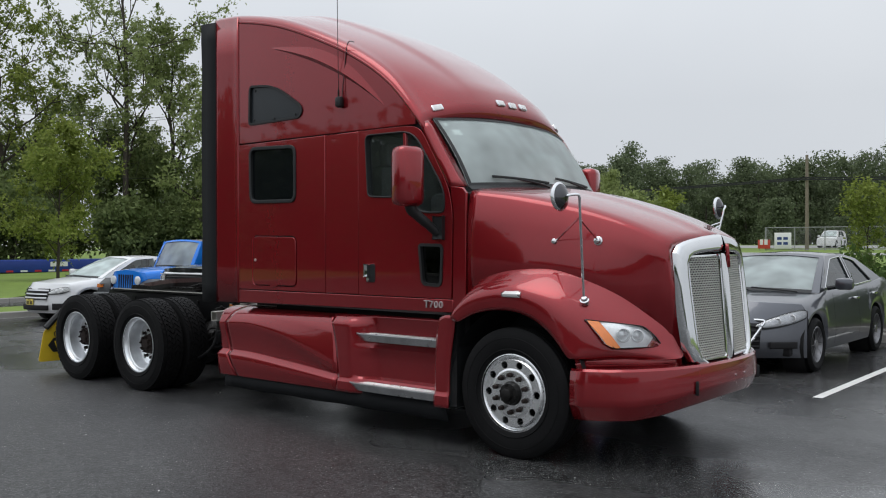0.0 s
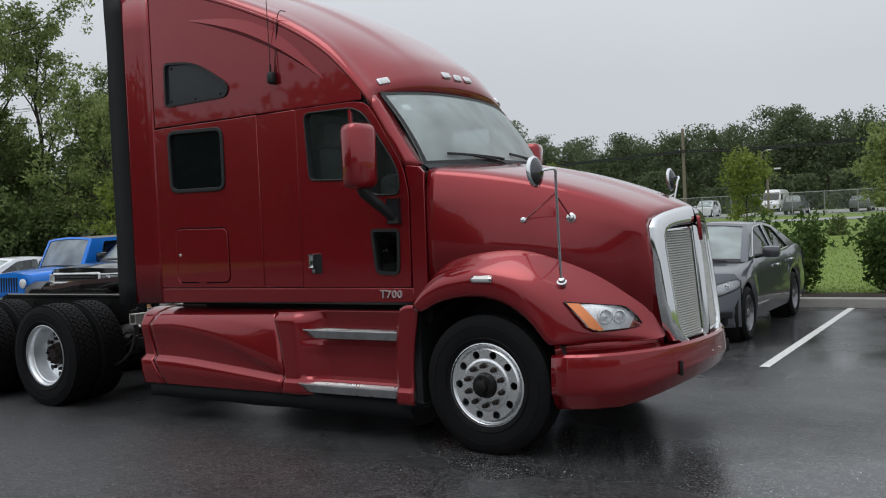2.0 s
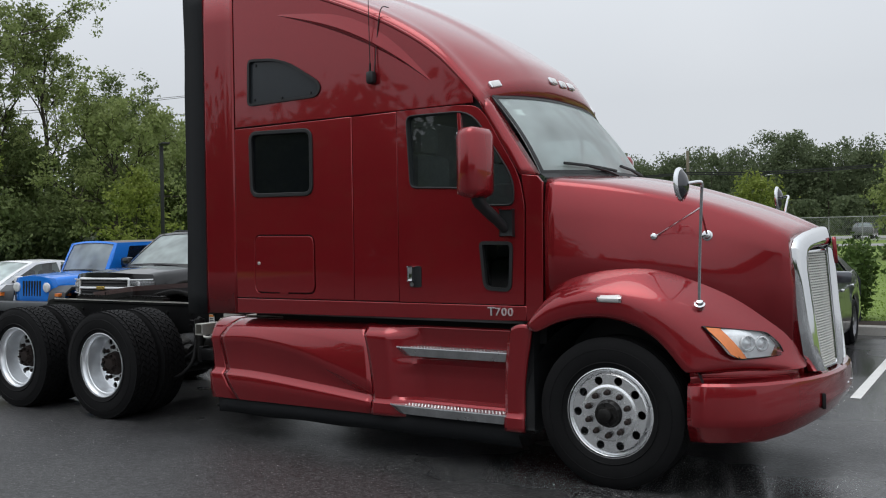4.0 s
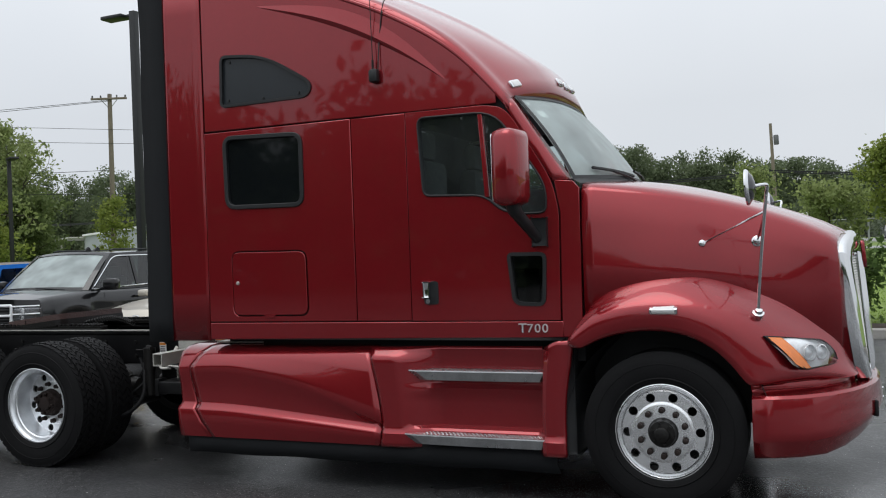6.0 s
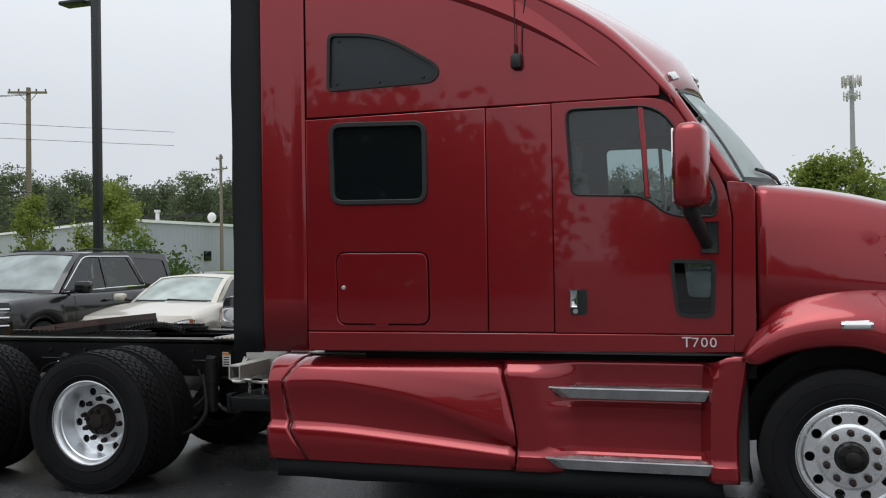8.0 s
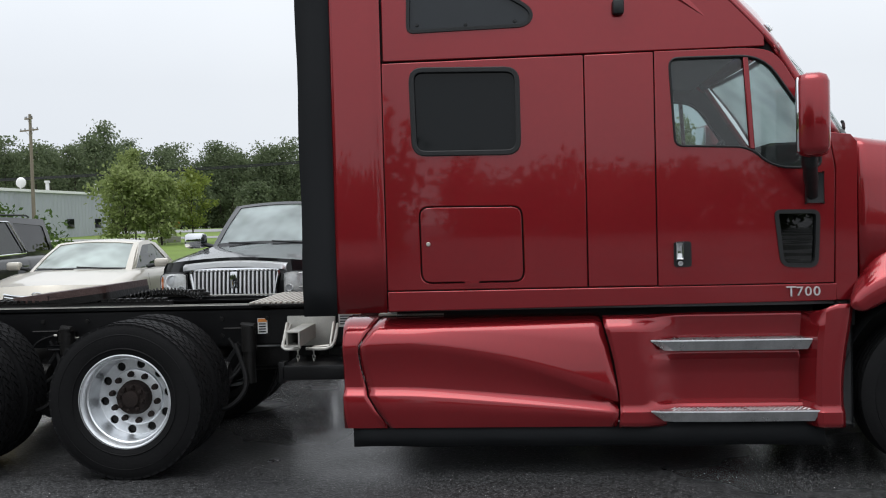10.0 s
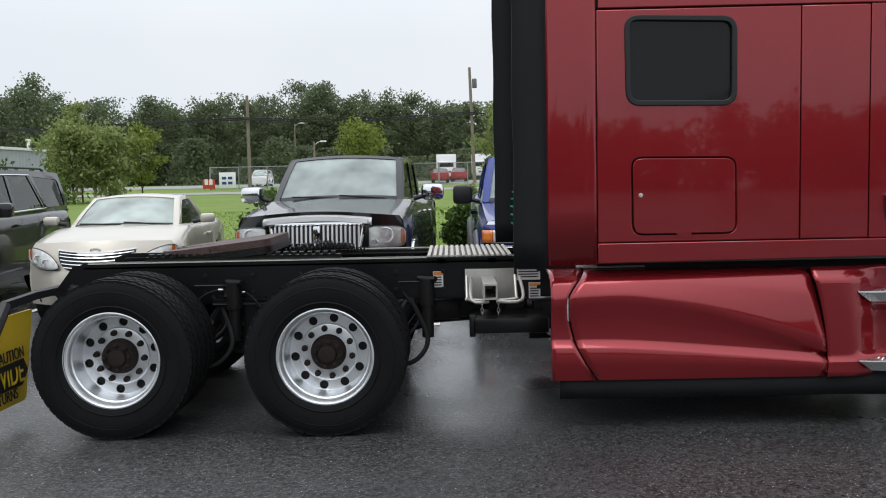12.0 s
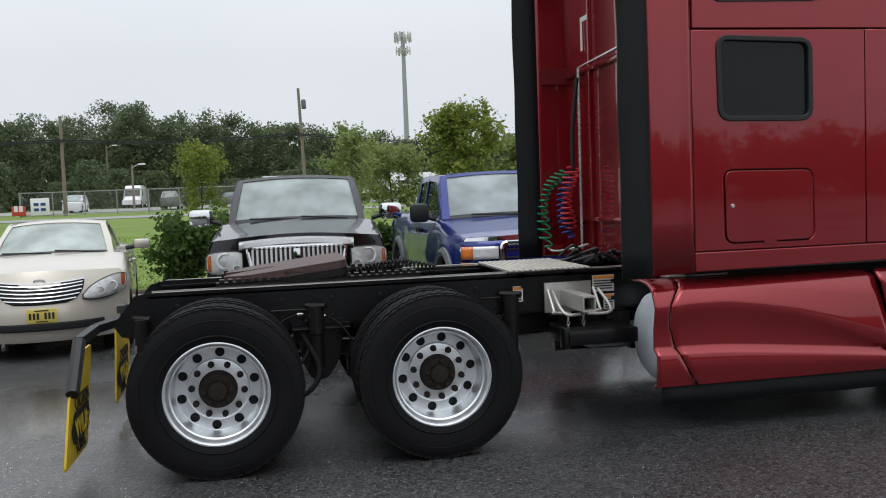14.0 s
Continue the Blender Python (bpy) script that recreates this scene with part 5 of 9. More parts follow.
bm = nb()
# surround built as bands between the outer outline and the openings
for s in (-1, 1):
    m = [(s * 0.042, 1.525), (s * 0.25, 1.522), (s * 0.42, 1.515), (s * 0.488, 1.46), (s * 0.486, 1.25), (s * 0.478, 1.0), (s * 0.465, 0.745), (s * 0.24, 0.735), (s * 0.04, 0.735)]
    o = half_outline(s)
    rows = []
    for (ya, za), (yb, zb) in zip(o, m):
        a, b = gpt(ya, za, -0.05), gpt(yb, zb, -0.02)
        rows.append([a, lerp(a, b, 0.03) + Vector((0.05, 0, 0.003)), lerp(a, b, 0.1) + Vector((0.062, 0, 0.002)), lerp(a, b, 0.7) + Vector((0.06, 0, 0)), lerp(a, b, 0.9) + Vector((0.045, 0, 0)), b + Vector((-0.03, 0, 0))])
    grid(bm, rows)
    c = [(s * 0.042, 1.53), (s * 0.04, 1.2), (s * 0.04, 0.735)]
    grid(bm, [[gpt(y, z, -0.05), gpt(y, z, 0.02), gpt(0, z, 0.045)] for y, z in c])
grille = part("grille", bm, CHROME, truck, "tall chrome grille surround around two mesh panels", angle=40)
subsurf(grille, 1)
for s in (-1, 1):
    # backing, near-black for the shade behind the mesh
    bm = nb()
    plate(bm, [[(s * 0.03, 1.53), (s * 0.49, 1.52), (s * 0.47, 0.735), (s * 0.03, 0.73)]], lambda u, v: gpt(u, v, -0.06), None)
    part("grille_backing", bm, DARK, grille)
    # expanded-metal mesh: wavy rows
    bm = nb()
    nr = 44
    for k in range(nr):
        z = lerp(0.765, 1.505, k / (nr - 1))
        ya, yb = 0.05, lerp(0.455, 0.478, k / (nr - 1))
        n = 24
        rows = []
        for i in range(n + 1):
            y = lerp(ya, yb, i / n)
            zz = z + (0.0055 if (i + k) % 2 else -0.0055)
            rows.append([gpt(s * y, zz - 0.0035, -0.012), gpt(s * y, zz, 0.0), gpt(s * y, zz + 0.0035, -0.012)])
        grid(bm, rows)
    part("grille_mesh", bm, MESHM, grille, "silver expanded-metal mesh", angle=60)
    bm = nb()
    tube(bm, [gpt(u, v, 0.0) for u, v in mesh_outline(s) + mesh_outline(s)[:1]], 0.009, 6)
    part("mesh_rim", bm, CHROME, grille)
bm = nb()
rows = [[gpt(-w_, z, 0.04), gpt(0, z, 0.062), gpt(w_, z, 0.04)] for z, w_ in ((1.60, 0.008), (1.57, 0.016), (1.48, 0.016), (1.42, 0.008))]
grid(bm, rows)
solid(part("nose_emblem", bm, RED, grille, "small red plain shield emblem"), 0.006)

for sg in (-1, 1):
    # headlamp: housing, lens, amber turn signal
    def hl(u, v, off=0.0):
        """u 0..1 from the amber corner inward, v 0..1 upward."""
        tl, tr, br_, bl = Vector((0.592, 1.102, 1.06)), Vector((0.885, 0.80, 1.01)), Vector((0.955, 0.705, 0.868)), Vector((0.765, 1.085, 0.872))
        p = lerp(lerp(bl, br_, u), lerp(tl, tr, u), v)
        p = p + Vector((0.7, 0.72, 0.1)).normalized() * (0.05 * math.sin(math.pi * u) + 0.02 * math.sin(math.pi * v) + 0.022 * u * u + off)
        return Vector((p.x, sg * p.y, p.z))
    ol = rounded([(0.0, 1.02, 0.05), (0.97, 1.02, 0.12), (1.03, 0.55, 0.14), (1.03, 0.0, 0.08), (0.1, -0.02, 0.05)])
    bm = nb()
    rows = [[hl(0.5 + (u - 0.5) * s, 0.5 + (v - 0.5) * s, o) for u, v in ol] for s, o in ((1.05, -0.05), (1.05, 0.004), (1.005, 0.006), (0.99, -0.06))]
    grid(bm, rows, close_v=True)
    hd = part("headlight", bm, BLACKP, truck, "clear headlamp with amber corner")
    def lens(name, u0, u1, material, off, label=""):
        bm = nb()
        cells = 20
        rows = []
        for i in range(cells + 1):
            u = lerp(u0, u1, i / cells)
            lo = 0.0 if u > 0.08 else lerp(0.5, 0.0, u / 0.08) * 0.3
            hi = 1.0 if u < 0.82 else lerp(1.0, 0.74, ((u - 0.82) / 0.18) ** 2.2)
            lo = lo if u < 0.95 else lerp(0.0, 0.1, (u - 0.95) / 0.05)
            rows.append([hl(u, lerp(lo, hi, j / 8), off) for j in range(9)])
        grid(bm, rows)
        return part(name, bm, material, hd, label)
    lens("reflector", 0.0, 1.0, LAMPCL, -0.03)
    lens("turn_signal", 0.0, 0.2, AMBER, 0.002, "amber turn signal")
    pn = lens("lens", 0.2, 1.0, glass("lamp_lens" + ("" if sg < 0 else "_far"), (0.93, 0.95, 0.96)), 0.006, "clear lamp lens")
    pn.visible_shadow = False
    face_out(pn, (1, sg, 0))
    for u, r in ((0.42, 0.05), (0.68, 0.045)):
        bm = nb()
        c = hl(u, 0.5, -0.02)
        d = Vector((0.75, sg * 0.62, 0.05)).normalized()
        a = d.orthogonal().normalized()
        b = d.cross(a)
        rows = []
        for rr, o in ((r, 0.0), (r * 1.05, 0.012), (r * 0.9, 0.014), (r * 0.75, -0.005), (r * 0.5, 0.006), (0.002, 0.014)):
            rows.append([c + d * o + (a * math.cos(q) + b * math.sin(q)) * rr for q in [2 * math.pi * k / 20 for k in range(20)]])
        grid(bm, rows, close_v=True)
        part("lamp_bowl", bm, BOWL, hd)
    # fender marker lamp
    bm = nb()
    box(bm, -0.085, 0.085, -0.022, 0.022, -0.02, 0.02, 0.012, m=pose(0.02, sg * 1.205, 1.228, sg * -28, 0, 0))
    mk = part("marker_lamp", bm, CHROME, truck, "chrome-rimmed fender marker lamp")
    bm = nb()
    box(bm, -0.068, 0.068, -0.027, 0.027, -0.01, 0.018, 0.008, m=pose(0.02, sg * 1.206, 1.23, sg * -28, 0, 0))
    part("lens", bm, WHITEP, mk)
    # hood mirror on a mast with two struts
    bm = nb()
    mast = spline([(0.547, sg * 1.06, 1.205), (0.575, sg * 1.13, 1.5), (0.62, sg * 1.235, 1.86), (0.632, sg * 1.262, 1.925), (0.62, sg * 1.28, 1.94), (0.56, sg * 1.33, 1.93)], 5)
    tube(bm, mast, 0.0095, 8)
    hm = part("hood_mirror", bm, CHROME, truck, "round chrome convex mirror on a thin mast")
    for c0, c1 in (((0.229, sg * 0.935, 1.617), (0.61, sg * 1.205, 1.79)), ((0.545, sg * 0.85, 1.621), (0.605, sg * 1.19, 1.76))):
        bm = nb()
        tube(bm, [c0, c1], 0.007, 7)
        part("strut", bm, CHROME, hm)
    for c0, nrm in (((0.229, sg * 0.935, 1.617), Vector((0.1, sg * 1, 0.15))), ((0.545, sg * 0.85, 1.621), Vector((0.15, sg * 1, 0.15))), ((0.547, sg * 1.05, 1.195), Vector((0.2, sg * 0.6, 0.75)))):
        bm = nb()
        d = nrm.normalized()
        tube(bm, [Vector(c0) - d * 0.02, Vector(c0) + d * 0.008, Vector(c0) + d * 0.012, Vector(c0) + d * 0.03, Vector(c0) + d * 0.036], [0.034, 0.034, 0.024, 0.02, 0.006], 16)
        part("base_cup", bm, CHROME, hm)
    bm = nb()
    cen, d = Vector((0.53, sg * 1.35, 1.925)), Vector((-1.0, sg * -0.03, -0.05)).normalized()
    a = d.orthogonal().normalized()
    b = d.cross(a)
    rows = []
    spin = [2 * math.pi * k / 28 for k in range(28)]
    for rr, o in ((0.088, -0.014), (0.098, -0.008), (0.103, 0.0), (0.1, 0.009), (0.09, 0.009), (0.06, 0.012), (0.001, 0.015)):
        rows.append([cen + d * o + (a * math.cos(q) + b * math.sin(q)) * rr for q in spin])
    grid(bm, rows, close_v=True)
    mh = part("mirror_head", bm, CHROME, hm)
    bm = nb()
    grid(bm, [[cen + d * o + (a * math.cos(q) + b * math.sin(q)) * rr for q in spin] for rr, o in ((0.001, -0.045), (0.03, -0.042), (0.065, -0.03), (0.088, -0.012))], close_v=True)
    part("mirror_back", bm, MIRB, mh, "dark mirror back")
    # door mirror
    bm = nb()
    box(bm, -0.088, 0.088, -0.12, 0.12, -0.235, 0.235, 0.055, m=pose(-0.84, sg * 1.39, 2.13, 0, 0, sg * 14))
    dm = part("door_mirror", bm, RED, truck, "tall red door mirror shell on a black arm", angle=60)
    bm = nb()
    box(bm, -0.0895, -0.07, -0.09, 0.09, -0.21, 0.21, 0.012, m=pose(-0.84, sg * 1.39, 2.13, 0, 0, sg * 14))
    part("mirror_glass", bm, mat("mirror_face" + ("" if sg < 0 else "_far"), (0.8, 0.82, 0.83), 0.03, 1.0, var=0), dm)
    bm = nb()
    tube(bm, spline([(-0.85, sg * 1.36, 1.92), (-0.84, sg * 1.33, 1.86), (-0.80, sg * 1.22, 1.77), (-0.765, sg * 1.12, 1.69)], 5), [0.045] * 6 + [0.04] * 5 + [0.036] * 5, 12)
    box(bm, -0.80, -0.70, sg * 1.095, sg * 1.135, 1.64, 1.82, 0.006)
    part("mirror_arm", bm, BLACKP, dm)
    # antenna, on this side only
    if sg < 0:
        bm = nb()
        box(bm, -0.035, 0.035, -0.03, 0.03, -0.045, 0.05, 0.02, m=pose(-1.88, sg * 1.125, 2.845))
        an = part("antenna_base", bm, BLACKP, truck)
        bm = nb()
        tube(bm, [(-1.885, sg * 1.13, 2.89), (-1.885, sg * 1.13, 2.955)], 0.008, 8)
        tube(bm, [(-1.885, sg * 1.13, 2.955), (-1.90, sg * 1.135, 4.15)], 0.003, 6)
        part("whip", bm, GREASE, an, "thin black whip antenna")
        bm = nb()
        tube(bm, spline([(-1.85, sg * 1.125, 2.88), (-1.84, sg * 1.105, 3.1), (-1.80, sg * 1.102, 3.35), (-1.74, sg * 1.08, 3.36)], 5), 0.004, 5)
        part("cable", bm, BLACKP, an)
    # tow hole
    bm = nb()
    box(bm, -0.012, 0.012, -0.032, 0.032, -0.05, 0.05, 0.008, m=pose(1.176, sg * 0.56, 0.572, 0, 0, sg * -25))
    part("tow_hole", bm, DARK, bumper)
bm = nb()
for yy, zz in ((-0.05, 0.62), (0.12, 0.62), (-0.05, 0.56), (0.12, 0.56)):
    lathe(bm, [(0.008, 0), (0.008, 0.006), (0, 0.007)], (1.252, yy, zz), 8, axis="x")
part("plate_screws", bm, CHROME, bumper)
# roof marker lamps, sitting on the roof skin
from mathutils.bvhtree import BVHTree
bpy.context.view_layer.update()
tree_roof = BVHTree.FromObject(roof, bpy.context.evaluated_depsgraph_get())


def on_roof(x, y):
    loc, nrm, _, _ = tree_roof.ray_cast(Vector((x, y, 6)), Vector((0, 0, -1)))
    return loc, nrm


for y, x in ((-0.9, -0.95), (-0.17, -0.835), (0.0, -0.83), (0.17, -0.835), (0.9, -0.95)):
    p, nrm = on_roof(x, y)
    if nrm.z < 0:
        nrm = -nrm
    sid = Vector((-nrm.y * 0.0, 1, 0)) - nrm * nrm.y
    sid.normalize()
    fw_ = sid.cross(nrm)
    m = Matrix((fw_, sid, nrm)).transposed().to_4x4()
    m.translation = p
    bm = nb()
    box(bm, -0.03, 0.03, -0.055, 0.055, -0.01, 0.018, 0.012, m=m)
    rl = part("roof_marker", bm, CHROME, truck, "small clear roof marker lamp")
    bm = nb()
    box(bm, -0.022, 0.03, -0.04, 0.04, 0.005, 0.022, 0.008, m=m)
    part("lens", bm, WHITEP, rl)
# wipers
for y0, y1 in ((-0.78, -0.2), (-0.05, 0.5)):
    bm = nb()
    def wsp(y, t):
        return ws_point(y / 0.985, t, 0.022)
    tube(bm, [wsp(lerp(y0, y1, i / 8), 0.11 - 0.075 * i / 8) for i in range(9)], 0.011, 5)
    tube(bm, [wsp(y1 - 0.02, -0.03), wsp(lerp(y0, y1, 0.75), 0.02), wsp(lerp(y0, y1, 0.4), 0.07)], 0.009, 5)
    part("wiper", bm, BLACKP, truck)
# badge
BADGE = mat("satin_chrome_badge", (0.8, 0.81, 0.82), 0.3, 0.7, var=0.06)
for k, ch in enumerate("T700"):
    words(ch, 0.078 if k else 0.088, Matrix.Translation((-0.815 + (k - 1.5) * 0.05, -1.106, 1.112)) @ Matrix.Rotation(radians(90), 4, "X"), BADGE, truck, depth=0.006, sx=1.1, name="badge_letter")
# cab interior: seats, dash, wheel
for sg in (-1, 1):
    bm = nb()
    box(bm, -1.75, -1.25, sg * 0.55 - 0.26, sg * 0.55 + 0.26, 1.45, 1.65, 0.05)
    box(bm, -1.85, -1.68, sg * 0.55 - 0.25, sg * 0.55 + 0.25, 1.55, 2.3, 0.06)
    box(bm, -1.84, -1.72, sg * 0.55 - 0.14, sg * 0.55 + 0.14, 2.3, 2.52, 0.05)
    box(bm, -1.7, -1.3, sg * 0.55 - 0.2, sg * 0.55 + 0.2, 1.1, 1.46, 0.03)
    part("cab_seat", bm, SEATM, truck, "grey cloth cab seat")
bm = nb()
box(bm, -1.0, -0.5, -0.96, 0.96, 1.7, 2.02, 0.06)
part("dashboard", bm, INTER, truck)
bm = nb()
c = Vector((-1.02, 0.55, 1.95))
tube(bm, [c + Vector((0.1 * math.sin(a), 0.22 * math.cos(a), 0.2 * math.sin(a))) for a in [2 * math.pi * k / 24 for k in range(25)]], 0.014, 6)
tube(bm, [c, c + Vector((0.2, 0, -0.15))], 0.03, 8)
part("steering_wheel", bm, BLACKP, truck)
bm = nb()
box(bm, -3.2, -2.0, -1.03, 1.03, 1.35, 1.6, 0.04)
box(bm, -2.05, -2.0, -1.05, 1.05, 1.1, 3.3)
part("sleeper_bunk", bm, INTER, truck)
bm = nb()
box(bm, -3.2, -1.05, -1.04, 1.04, 2.62, 2.66)
part("headliner", bm, INTER, truck)
# back of the sleeper: hoses, rail, marking tape
bm = nb()
tube(bm, [(-3.46, 0.62, 1.1), (-3.46, 0.60, 2.58), (-3.44, 0.2, 2.60), (-3.43, -0.5, 2.63)], 0.012, 8)
part("hose_rail", bm, ALU, truck, "thin aluminium hose rail")
bm = nb()
tube(bm, spline([(-3.5, 0.68, 1.75), (-3.5, 0.66, 2.1), (-3.47, 0.60, 2.5)], 6), 0.018, 7)
part("hose_spring", bm, BLACKP, truck)


def coil(p0, p1, sag, r, turns, thick, name, material, label):
    bm = nb()
    n = turns * 12
    pts = []
    p0, p1 = Vector(p0), Vector(p1)
    d = (p1 - p0).normalized()
    a = d.orthogonal().normalized()
    b = d.cross(a)
    for i in range(n + 1):
        s = i / n
        q = 2 * math.pi * i / 12
        pts.append(p0.lerp(p1, s) + Vector(sag) * math.sin(math.pi * s) + (a * math.cos(q) + b * math.sin(q)) * r * (0.8 + 0.2 * math.sin(s * 9)))
    tube(bm, pts, thick, 6)
    return part(name, bm, material, truck, label)


coil((-3.52, 0.80, 1.75), (-3.66, 0.95, 1.12), (-0.06, 0.12, 0.1), 0.055, 13, 0.009, "air_hose", HOSEG, "coiled green air hose")
coil((-3.50, 0.66, 1.78), (-3.52, 0.74, 1.28), (-0.05, -0.02, 0), 0.06, 12, 0.009, "air_hose", HOSER, "coiled red air hose")
coil((-3.52, 0.72, 1.7), (-3.52, 0.74, 1.2), (-0.06, 0.05, 0), 0.05, 11, 0.008, "air_hose", HOSEB, "coiled blue electric cable")
bm = nb()
tube(bm, spline([(-3.66, 0.95, 1.12), (-3.62, 0.85, 1.08), (-3.5, 0.6, 1.12), (-3.45, 0.5, 1.15)], 5), 0.01, 6)
part("hose_end", bm, GALV, truck)
bm = nb()
box(bm, -3.412, -3.408, 0.50, 0.66, 2.95, 2.99)
box(bm, -3.412, -3.408, 0.62, 0.66, 2.72, 2.95)
part("reflective_tape", bm, DECAL, truck, "white corner of reflective tape")
random.seed(9)
for i in range(10):
    bm = nb()
    x, y = random.uniform(-3.75, -3.45), random.uniform(-0.3, 0.7)
    tube(bm, spline([(x, y, 1.06), (x + random.uniform(-0.1, 0.1), y + random.uniform(-0.2, 0.2), 1.12 + random.uniform(0, 0.05)), (x + random.uniform(-0.2, 0.2), y + random.uniform(-0.2, 0.3), 1.05)], 5), 0.014, 6)
    part("cable", bm, BLACKP, truck)
# ---- parked cars ----
def paint(name, col, metal=0.3, rough=0.3, flake=0.04):
    return mat(name, col, rough, metal, spec=0.15, var=0.05, scale=2, fine=flake, coat=0.85, bump=0.015, bscale=3.0)


CARGLASS = glass("car_glass", (0.28, 0.34, 0.33))
# bright sky on these windscreens is put in as pale diffuse colour
CARWS = glass("car_windscreen", (0.62, 0.72, 0.7), sky_sheen=0.68)
UPRIGHTWS = glass("upright_windscreen", (0.55, 0.63, 0.6), sky_sheen=0.55)
PLATEY = mat("plate_yellow", (0.6, 0.48, 0.1), 0.4, var=0.1, scale=20)
LAMPB = mat("headlamp_inside", (0.72, 0.74, 0.74), 0.3, 0.1, var=0.3, scale=16, fine=0.15, coat=1.0)
SILVERT = mat("silver_trim", (0.62, 0.63, 0.64), 0.2, 1.0, var=0.08)


def car_wheel(parent, x, y, z, r, w, sg, spokes, rim_mat=None, detail=True):
    bm = nb()
    h = w / 2
    rr = r * 0.68
    lathe(bm, [(rr, -h * 0.8), (rr + 0.02, -h * 0.95), (lerp(rr, r, 0.6), -h), (r - 0.02, -h * 0.85), (r, -h * 0.6), (r, h * 0.6), (r - 0.02, h * 0.85), (lerp(rr, r, 0.6), h), (rr, h * 0.8)], (0, 0, 0), 36 if detail else 18)
    wheel = part("wheel", bm, RUBBER, parent, "black tyre on an alloy rim")
    wheel.matrix_basis = pose(x, y, z, 0, 0, 0 if sg < 0 else 180)
    bm = nb()
    lathe(bm, [(rr, -h * 0.8), (rr - 0.012, -h * 0.86), (rr - 0.025, -h * 0.7), (rr - 0.04, 0.0)], (0, 0, 0), 36 if detail else 18)
    n = spokes
    for i in range(n):
        a = 2 * math.pi * i / n
        wd = 0.9 / n
        q = []
        for rad, ww, yy in ((0.05, wd * 1.2, -h * 0.72), (rr * 0.55, wd * 0.75, -h * 0.72), (rr - 0.015, wd * 0.6, -h * 0.82)):
            for s in (-1, 1):
                an = a + s * ww * (0.5 if rad > 0.06 else 1.6)
                q.append(bm.verts.new((rad * math.cos(an), yy, rad * math.sin(an))))
        for k in (0, 2):
            ring(bm, [q[k], q[k + 1], q[k + 3], q[k + 2]])
    lathe(bm, [(0.06, -h * 0.7), (0.055, -h * 0.78), (0, -h * 0.8)], (0, 0, 0), 16)
    part("rim", bm, rim_mat or ALU, wheel)
    bm = nb()
    lathe(bm, [(rr - 0.03, -h * 0.1), (0, -h * 0.1)], (0, 0, 0), 20)
    part("brake_disc", bm, GREASE, wheel)
    return wheel


